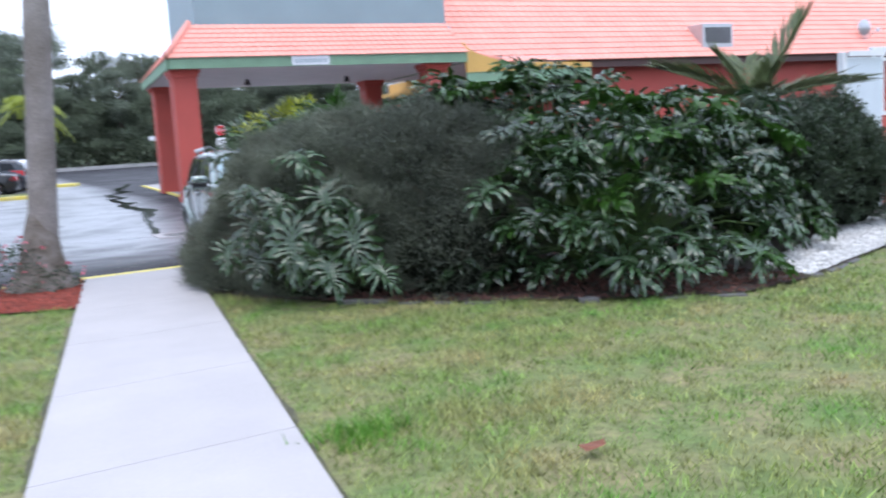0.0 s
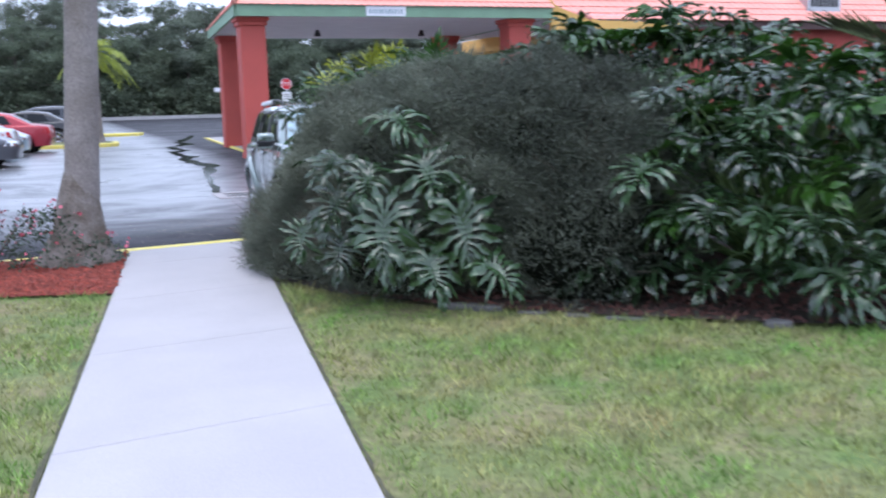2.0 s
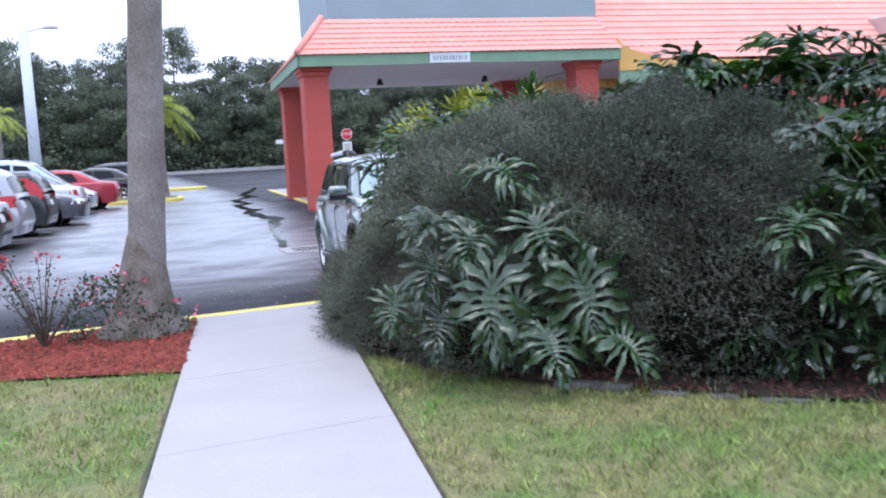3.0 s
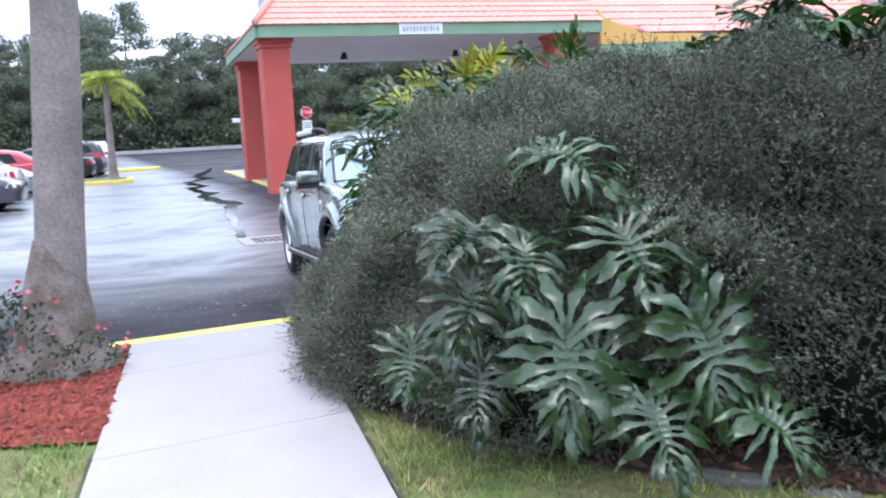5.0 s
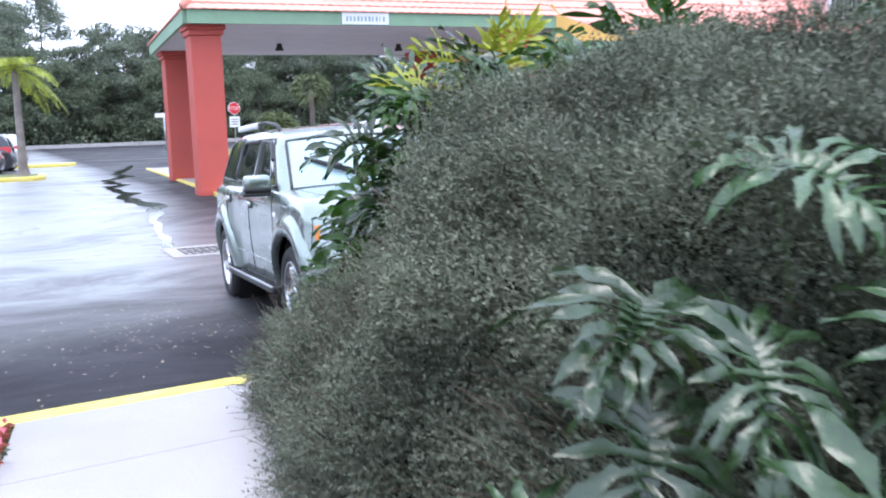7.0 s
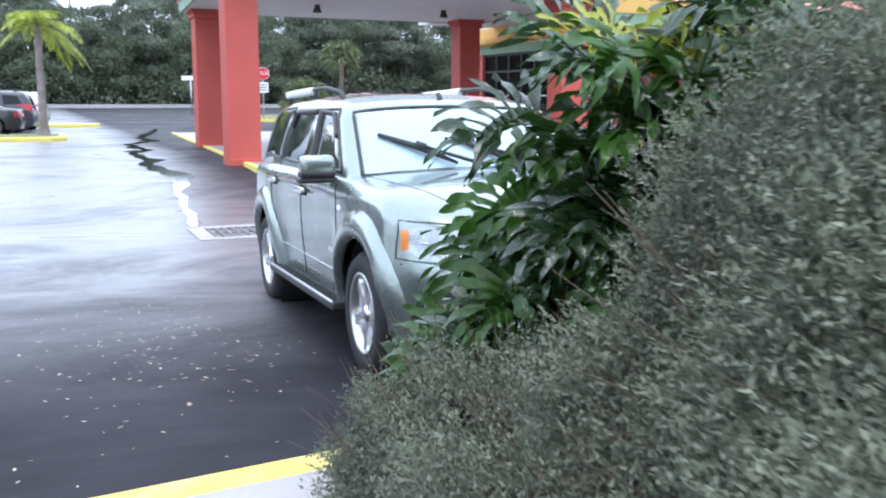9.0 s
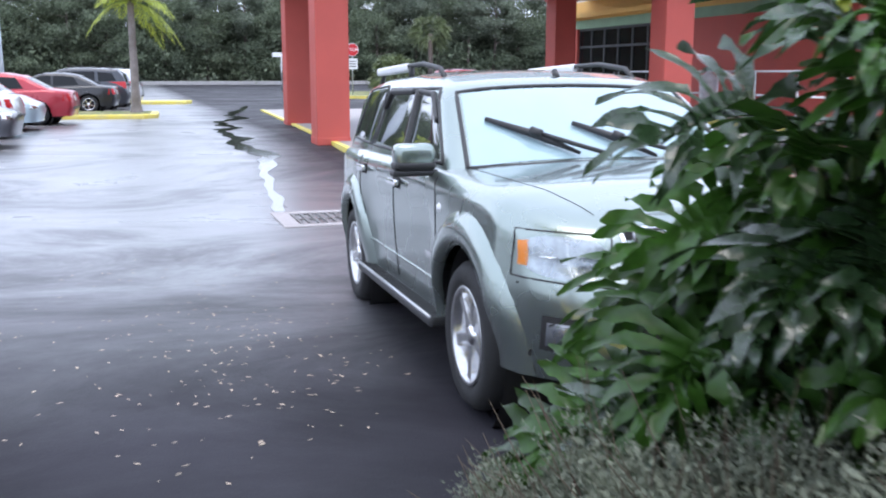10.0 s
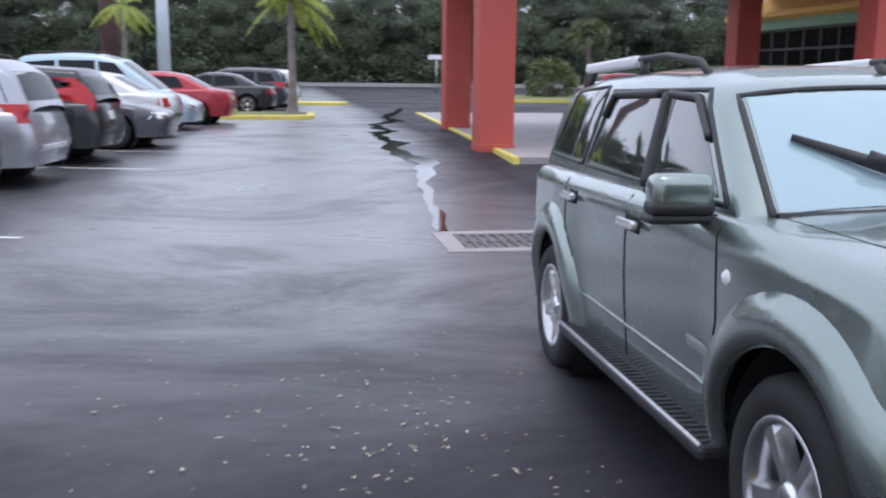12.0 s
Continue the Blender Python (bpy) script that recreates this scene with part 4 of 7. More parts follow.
for at, tip, nrm, s, yel in [((-0.30, 0.1, 1.0), (-0.75, 0.2, -0.1), (-0.3, -0.6, 0.7), 0.45, False), ((-0.36, 0.25, 0.86), (-0.8, 0.1, -0.35), (-0.5, -0.5, 0.6), 0.48, False),
                             ((-0.45, 0.2, 0.55), (-0.7, 0.1, -0.5), (-0.6, -0.5, 0.5), 0.46, False), ((-0.5, 0.25, 0.30), (-0.6, 0.3, -0.5), (-0.7, -0.4, 0.4), 0.40, False),
                             ((-0.62, 0.2, 0.42), (-0.6, -0.1, -0.4), (-0.5, -0.6, 0.5), 0.44, False), ((-0.6, 0.3, 0.22), (-0.7, 0.2, -0.3), (-0.5, -0.6, 0.5), 0.40, False),
                             ((-0.5, 0.05, 0.75), (-0.6, -0.3, -0.3), (-0.5, -0.5, 0.6), 0.48, False), ((-0.1, -0.3, 1.25), (-0.6, -0.5, 0.05), (-0.3, -0.5, 0.7), 0.5, False),
                             ((0.15, -0.4, 1.3), (-0.4, -0.7, 0.0), (-0.1, -0.6, 0.7), 0.5, False), ((-0.25, -0.2, 1.05), (-0.6, -0.6, -0.2), (-0.4, -0.5, 0.7), 0.5, False),
                             ((0.35, -0.3, 1.45), (0.2, -0.8, 0.2), (0.1, -0.6, 0.7), 0.48, False),
                             ((0.0, -0.2, 1.58), (-0.6, -0.2, 0.3), (0.2, -0.7, 0.6), 0.34, True), ((0.18, -0.2, 1.62), (0.1, -0.3, 0.5), (0.1, -0.7, 0.5), 0.34, True),
                             ((-0.12, -0.1, 1.52), (-0.8, 0.0, 0.1), (-0.1, -0.5, 0.8), 0.32, True), ((0.3, -0.1, 1.58), (0.5, -0.3, 0.3), (0.2, -0.6, 0.6), 0.32, True),
                             ((0.08, -0.15, 1.50), (-0.3, -0.3, -0.2), (0.0, -0.6, 0.6), 0.32, True), ((0.42, 0.0, 1.66), (0.3, -0.2, 0.5), (0.1, -0.7, 0.5), 0.34, True),
                             ((0.25, -0.2, 1.48), (0.3, -0.5, -0.2), (0.1, -0.7, 0.5), 0.30, True)]:
    add_leaf(kerb_plant, (0, 0, 0.05), (at[0] * (0.72 if 0.35 < at[2] < 1.2 else 1), at[1], at[2]), tip, nrm, s, rk, yel, fresh=True)
for at, tip, nrm, s in [((-0.40, -0.10, 1.26), (-0.8, -0.1, -0.05), (-0.2, -0.5, 0.8), 0.46), ((-0.28, -0.25, 1.38), (-0.6, -0.5, 0.15), (-0.2, -0.6, 0.7), 0.46), ((-0.15, -0.05, 1.5), (-0.7, 0.1, 0.3), (-0.3, -0.6, 0.7), 0.44),
                        ((-0.35, -0.3, 1.0), (-0.7, -0.4, -0.2), (-0.3, -0.5, 0.8), 0.44), ((0.05, -0.3, 1.55), (-0.3, -0.6, 0.4), (-0.1, -0.6, 0.7), 0.44), ((-0.5, 0.0, 0.6), (-0.7, -0.2, -0.3), (-0.4, -0.5, 0.7), 0.42)]:
    add_leaf(kerb_plant, (0, 0, 0.05), at, tip, nrm, s, rk)
for i in range(16):
    a = radians(140 + 5.5 * i + rk.uniform(-8, 8))
    far = rk.uniform(0.34, 0.58)
    at = (math.cos(a) * far, 0.22 + math.sin(a) * far * 0.6, rk.uniform(0.22, 0.62))
    add_leaf(kerb_plant, (0, 0, 0.05), at, (math.cos(a) * 0.8, math.sin(a) * 0.6, rk.uniform(-0.7, -0.25)), (math.cos(a) * 0.5, -0.5, 0.7), rk.uniform(0.34, 0.44), rk, fresh=True)
for i in range(30):
    at = (-0.36 + 0.033 * i, rk.uniform(-0.62, -0.2), 0.5 + 1.12 * ((i * 0.618) % 1))
    add_leaf(kerb_plant, (0, 0, 0.05), at, (rk.uniform(-0.7, 0.2), -0.6, rk.uniform(-0.5, 0.2)), (-0.3, -0.6, 0.6), rk.uniform(0.36, 0.46), rk, fresh=i % 4 > 0)
front_plant = empty("split_leaf_plant", pose(2.55, 7.85, 0))
for mid, tip, nrm, s in [((2.34, 7.72, 1.18), (0.25, -0.75, -0.25), (-0.25, -0.55, 0.75), 0.47), ((1.86, 7.78, 0.92), (-0.55, -0.55, -0.15), (-0.15, -0.55, 0.8), 0.44),
                         ((2.42, 7.42, 0.82), (-0.05, -0.55, -0.5), (-0.3, -0.75, 0.6), 0.50), ((1.84, 7.72, 0.64), (-0.45, -0.45, -0.55), (-0.3, -0.7, 0.55), 0.47),
                         ((1.66, 7.88, 0.42), (-0.4, -0.3, -0.8), (-0.4, -0.75, 0.4), 0.32), ((2.06, 7.30, 0.46), (-0.15, -0.35, -0.85), (-0.3, -0.85, 0.4), 0.57),
                         ((2.56, 7.18, 0.46), (0.15, -0.35, -0.85), (-0.25, -0.85, 0.4), 0.57), ((2.72, 7.0, 0.24), (0.5, -0.5, -0.4), (0.1, -0.7, 0.6), 0.38),
                         ((2.2, 7.5, 0.28), (-0.3, -0.6, -0.5), (-0.2, -0.7, 0.6), 0.36), ((2.30, 7.45, 0.36), (0.1, -0.4, -0.7), (-0.1, -0.8, 0.5), 0.44), ((2.05, 7.62, 0.80), (-0.3, -0.5, -0.4), (-0.3, -0.7, 0.6), 0.42),
                         ((2.70, 7.45, 0.74), (0.4, -0.5, -0.5), (0.1, -0.8, 0.6), 0.46), ((1.85, 7.62, 0.34), (-0.3, -0.4, -0.7), (-0.3, -0.8, 0.4), 0.38), ((2.34, 7.15, 0.24), (0.0, -0.5, -0.6), (-0.1, -0.8, 0.5), 0.40)]:
    add_leaf(front_plant, (0, 0.1, 0.05), Vector(mid) - Vector(tip).normalized() * s * 0.3 - Vector((2.55, 7.85, 0)), tip, nrm, s, rk)
tagged(front_plant, "split-leaf philodendron growing out through the rounded shrub", "plant")
top_plant = empty("split_leaf_plant", pose(3.25, 9.75, 0))
for at, tip, nrm, s in [((-0.15, -0.30, 1.58), (-0.5, -0.5, 0.35), (0.1, -0.6, 0.7), 0.42), ((0.05, -0.25, 1.60), (0.6, -0.5, 0.25), (-0.1, -0.6, 0.7), 0.40), ((-0.25, -0.15, 1.55), (-0.8, 0.0, 0.25), (0.0, -0.5, 0.8), 0.40),
                        ((0.0, -0.3, 1.64), (0.1, -0.3, 0.8), (0.0, -0.8, 0.3), 0.34), ((0.3, -0.2, 1.55), (0.8, -0.3, 0.1), (0.0, -0.5, 0.8), 0.40), ((-0.5, 0.1, 1.48), (-0.8, -0.2, 0.2), (-0.1, -0.6, 0.8), 0.38)]:
    add_leaf(top_plant, (0, 0, 0.05), at, tip, nrm, s, rk, fresh=True)
tagged(top_plant, "split-leaf philodendron rising behind the top of the rounded shrub", "plant")


def stiff_palm(at, height, fronds, label, seed):
    """A low palm with a few stiff, keeled fronds of close narrow blades; fronds: direction, rise and length."""
    r = random.Random(seed)
    palm = empty("palm", pose(*at))
    tube("trunk", [(0, 0, -0.05), (0.02, 0, height * 0.5), (0, 0.02, height)], 0.13, BOOT, palm, taper=[0.17, 0.15, 0.13], sides=12)
    base = Vector((0, 0, height - 0.04))
    for azimuth, rise, length, sag in fronds:
        flat = Vector((math.cos(radians(azimuth)), math.sin(radians(azimuth)), 0))
        lead = flat * math.cos(radians(rise)) + Vector((0, 0, math.sin(radians(rise))))
        rib = [base + lead * length * u - Vector((0, 0, sag * length * u * u)) for u in (j / 16 for j in range(17))]
        verts = []
        count = 60
        for j in range(count):
            u = 0.16 + 0.84 * j / (count - 1)
            k = min(15, int(u * 16))
            c = rib[k].lerp(rib[k + 1], u * 16 - k)
            along = (rib[k + 1] - rib[k]).normalized()
            across = along.cross(Vector((0, 0, 1))).normalized()
            lift = across.cross(along)
            for sd in (-1, 1):
                ln = length * (0.58 - 0.25 * abs(u - 0.45)) * r.uniform(0.85, 1.1) * (1 if u < 0.93 else 0.8)
                t = (along * (0.75 + 0.35 * u) + across * sd * (0.95 - 0.35 * u) + lift * r.uniform(0.12, 0.34)).normalized()
                w = along.cross(t).cross(t).normalized() * 0.016 * length
                tip = c + t * ln - Vector((0, 0, 0.10 * ln * r.uniform(0.3, 1.5)))
                m = c + t * ln * 0.5
                verts += [c - w * 0.6, m - w, tip, m + w]
        fr = under("frond", fast_mesh("frond", [tuple(v) for v in verts], 4, FAN), palm)
        tube("rib", rib, 0.012, PETIOLE, fr, taper=[0.022 * (1 - 0.85 * j / 16) for j in range(17)], sides=5, closed_ends=False)
    return tagged(palm, label, "palm")


stiff_palm((8.75, 9.1, 0), 1.52, [(-25, 62, 1.2, 0.08), (150, 32, 1.25, 0.14), (-30, 24, 1.2, 0.24), (130, 58, 0.85, 0.10), (-90, 66, 0.6, 0.2), (60, 50, 0.9, 0.15), (175, 22, 0.9, 0.2), (-110, 40, 0.6, 0.3), (10, 25, 0.9, 0.25)],
           "low palm with stiff olive-green fronds behind the shrubs", 31)


def feather_palm(at, height, radius, fronds, length, mat, label, seed, lean=(0, 0), boots=0.0, bark=BARK, group=""):
    """A slender palm: tapered ringed trunk and arching feather fronds."""
    r = random.Random(seed)
    palm = empty("palm_tree", pose(*at))
    steps = 26
    pts, rad = [], []
    for i in range(steps + 1):
        u = i / steps
        z = height * u ** 1.4 - 0.06
        pts.append((lean[0] * u ** 1.4, lean[1] * u ** 1.4, z))
        rad.append(radius * (1 - 0.3 * u) * (1 + 0.02 * (i % 2)) + boots * math.exp(-max(0, z) / 0.22))
    tube("trunk", pts, radius, bark, palm, taper=rad, sides=22)
    top = Vector(pts[-1])
    for i in range(fronds):
        a = 2.399 * i
        e = radians(r.uniform(-5, 65))
        flat = Vector((math.cos(a), math.sin(a), 0))
        ln = length * r.uniform(0.85, 1.1)
        verts = []
        rib = []
        for j in range(15):
            u = j / 14
            rib.append(top + flat * ln * u * math.cos(e) * (1 - 0.12 * u) + Vector((0, 0, ln * (u * math.sin(e) - 0.75 * u * u * (0.6 + math.cos(e) * 0.5)))))
        for j in range(1, 45):
            u = j / 45
            k = min(13, int(u * 14))
            c = rib[k].lerp(rib[k + 1], u * 14 - k)
            dr = (rib[k + 1] - rib[k]).normalized()
            for s in (-1, 1):
                sd = flat.cross(Vector((0, 0, 1))) * s
                b = ln * 0.28 * math.sin(math.pi * (0.12 + 0.83 * u)) * r.uniform(0.8, 1.1)
                t = (sd * 0.8 + dr * 0.5 + Vector((0, 0, -0.35 + r.uniform(-0.2, 0.25)))).normalized()
                w = dr * 0.016 * length / 1.6
                verts += [c - w, c + t * b * 0.6 - w, c + t * b + Vector((0, 0, -0.12 * b)), c + t * b * 0.6 + w]
        fr = under("frond", fast_mesh("frond", [tuple(v) for v in verts], 4, mat), palm)
        tube("rib", rib, 0.012, PETIOLE, fr, taper=[0.02 * (1 - 0.8 * j / 14) for j in range(15)], sides=4, closed_ends=False)
    return tagged(palm, label, "palm tree", group)


near_palm = feather_palm((0.30, 10.6, 0), 7.5, 0.155, 14, 2.6, FROND, "tall palm with a smooth grey trunk in the red mulch bed", 41, lean=(0.55, 0.1), boots=0.0)
# old leaf bases and a skirt of small stems at the foot of the trunk
verts, faces = [], []
flare = [(0.42, -0.05), (0.37, 0.02), (0.30, 0.10), (0.25, 0.21), (0.218, 0.33), (0.195, 0.45), (0.168, 0.58), (0.12, 0.80)]
for r0, z in flare:
    for k in range(36):
        a = 2 * math.pi * k / 36
        lump = 1 + (0.10 * noise.noise(Vector((math.cos(a) * 3, math.sin(a) * 3, z * 5))) + 0.05 * noise.noise(Vector((math.cos(a) * 11, math.sin(a) * 11, z * 3)))) * min(1, (0.8 - z) * 2)
        verts.append((0.03 * z - 0.03 * (0.7 - z) + r0 * lump * math.cos(a), r0 * lump * 0.95 * math.sin(a), z))
for i in range(len(flare) - 1):
    for k in range(36):
        faces.append((i * 36 + k, i * 36 + (k + 1) % 36, (i + 1) * 36 + (k + 1) % 36, (i + 1) * 36 + k))
under("root_flare", mesh_of("root_flare", verts, faces, FLARE, smooth=True), near_palm, "brown fibrous root flare")
tagged(under("vine", leaf_cloud("vine", [(-0.26, -0.12, 0.16, 0.34, 0.34, 0.34), (0.0, -0.2, 0.06, 0.36, 0.3, 0.2)], 1500, 0.035, SHRUB2, 51, depth=0.3), near_palm, "small green leaves round the foot"), kind="stuff")
tagged(under("blossom", leaf_cloud("blossom", [(-0.24, -0.14, 0.2, 0.36, 0.36, 0.36), (0.08, -0.16, 0.1, 0.36, 0.3, 0.22)], 70, 0.032, PINK, 52, flatness=0.9), near_palm, "small pink blossoms"), kind="stuff")


def sparse_bush(at, seed, label):
    """A thin flowering bush: forked stems, few leaves, small pink flowers."""
    r = random.Random(seed)
    bush = empty("flowering_bush", pose(*at))
    leaf, bloom = [], []
    for i in range(16):
        a, sp = r.uniform(0, 6.28), r.uniform(0.12, 0.42)
        tip = Vector((math.cos(a) * sp, math.sin(a) * sp, r.uniform(0.35, 0.75)))
        mid = tip * 0.5 + Vector((0, 0, 0.06))
        tube("stem", [(0, 0, 0), mid, tip], 0.006, TWIG, bush, taper=[0.008, 0.005, 0.002], sides=5, closed_ends=False)
        for j in range(26):
            c = Vector((0, 0, 0)).lerp(tip, r.uniform(0.25, 1)) + Vector([r.gauss(0, 0.04) for _ in range(3)])
            c.z = max(c.z, 0.04)
            t = Vector([r.gauss(0, 1) for _ in range(3)]).normalized() * 0.035
            q = t.cross(Vector((0.3, 0.5, 1))).normalized() * 0.01
            leaf += [c, c + t * 0.5 + q, c + t, c + t * 0.5 - q]
        for j in range(9 if i % 2 else 3):
            c = tip + Vector([r.gauss(0, 0.025) for _ in range(3)])
            t = Vector([r.gauss(0, 1) for _ in range(3)]).normalized() * 0.035
            q = t.cross(Vector((0.3, 0.5, 1))).normalized() * 0.016
            bloom += [c, c + t * 0.5 + q, c + t, c + t * 0.5 - q]
    tagged(under("leaves", fast_mesh("leaves", [tuple(v) for v in leaf], 4, SHRUB2), bush), kind="stuff")
    tagged(under("flowers", fast_mesh("flowers", [tuple(v) for v in bloom], 4, PINK), bush, "small pink flowers"), kind="stuff")
    return tagged(bush, label, "bush")


sparse_bush((-0.45, 10.35, 0), 61, "thin bush with pink flowers in the red mulch")
sparse_bush((-1.3, 10.5, 0), 62, "thin bush with pink flowers near the kerb")


# grass blades over the lawn that the footpath crosses
def grass(name, x0, x1, y0, y1, density, high, seed, label):
    """Blades over the whole lawn, thickest along the footpath and thinning out smoothly away from it."""
    rng = np.random.default_rng(seed)
    n = int((x1 - x0) * (y1 - y0) * density)
    x, y = rng.uniform(x0, x1, n), rng.uniform(y0, y1, n)
    thick = np.maximum(0.10, np.exp(-((x - 1.8) / 4.2) ** 2)) * np.clip((y - y0) / 2.5, 0.15, 1)
    keep = rng.random(n) < thick
    keep &= (x < walk_left(y) - 0.05) | (x > walk_right(y) + 0.05) | ((rng.random(n) < 0.25) & ((x < walk_left(y)) | (x > walk_right(y))))
    x, y, thick = x[keep], y[keep], thick[keep]
    keep = np.array([not inside(a, b, BED) and not inside(a, b, MULCH_BED) and not inside(a, b, GRAVEL_BED) for a, b in zip(x, y)])
    x, y, thick = x[keep], y[keep], thick[keep]
    n = len(x)
    patchy = 0.85 + 0.3 * np.sin(x * 2.3 + 1.5 * np.sin(y * 1.7)) * np.sin(y * 2.9 + 1.3 * np.sin(x * 1.9)) + 0.35 * np.sin(x * 11 + 2 * np.sin(y * 7)) * np.sin(y * 13 + 2 * np.sin(x * 9))
    a, h = rng.uniform(0, 6.28, n), high * rng.uniform(0.5, 1.3, n) * patchy
    lean = rng.normal(0, 0.6, (n, 2)) * h[:, None]
    w = 0.0042 / np.sqrt(np.maximum(thick, 0.25))
    z = np.full(n, -0.03)
    p0 = np.stack([x - np.cos(a) * w, y - np.sin(a) * w, z], 1)
    p1 = np.stack([x + np.cos(a) * w, y + np.sin(a) * w, z], 1)
    p2 = np.stack([x + lean[:, 0], y + lean[:, 1], z + h], 1)
    return tagged(under(name, fast_mesh(name, np.stack([p0, p1, p2], 1).reshape(-1, 3), 3, GRASS)), label, "grass", kind="stuff")


grass("grass", -7, 13, 0.8, 9.9, 2700, 0.055, 71, "mown lawn grass with tan patches")
tuft = []
rt = random.Random(5)
for i in range(260):
    c = Vector((1.39 + rt.gauss(0, 0.12), 3.97 + rt.gauss(0, 0.09), -0.03))
    t = Vector((rt.gauss(0, 0.04), rt.gauss(0, 0.04), rt.uniform(0.05, 0.11)))
    q = Vector((rt.gauss(0, 1), rt.gauss(0, 1), 0)).normalized() * 0.007
    tuft += [c - q, c + q, c + t]
tagged(under("weed_tuft", fast_mesh("weed_tuft", [tuple(v) for v in tuft], 3, paint("bright_weed", (0.14, 0.33, 0.04), 0.5, 0.3, 5, 30, 0, island=0.3, transl=0.3))), "bright green tuft of weed in the lawn", "weed", kind="stuff")
ob = under("fallen_leaf", mesh_of("fallen_leaf", [(-0.05, -0.03, 0.0), (0.0, -0.045, 0.012), (0.06, -0.01, 0.002), (0.07, 0.02, 0.018), (0.0, 0.04, 0.006), (-0.06, 0.02, 0.015)], [(0, 1, 5), (1, 4, 5), (1, 2, 4), (2, 3, 4)], paint("brown_leaf", (0.22, 0.07, 0.035), 0.7, 0.3, 9, 60)))
ob.matrix_basis = pose(2.09, 3.14, 0.02)
tagged(ob, "single brown fallen leaf on the lawn", "leaf")

# ---------------------------------------------------------------- vehicles
def curve(points):
    xs, zs = [p[0] for p in points], [p[1] for p in points]
    return lambda x: float(np.interp(x, xs, zs))


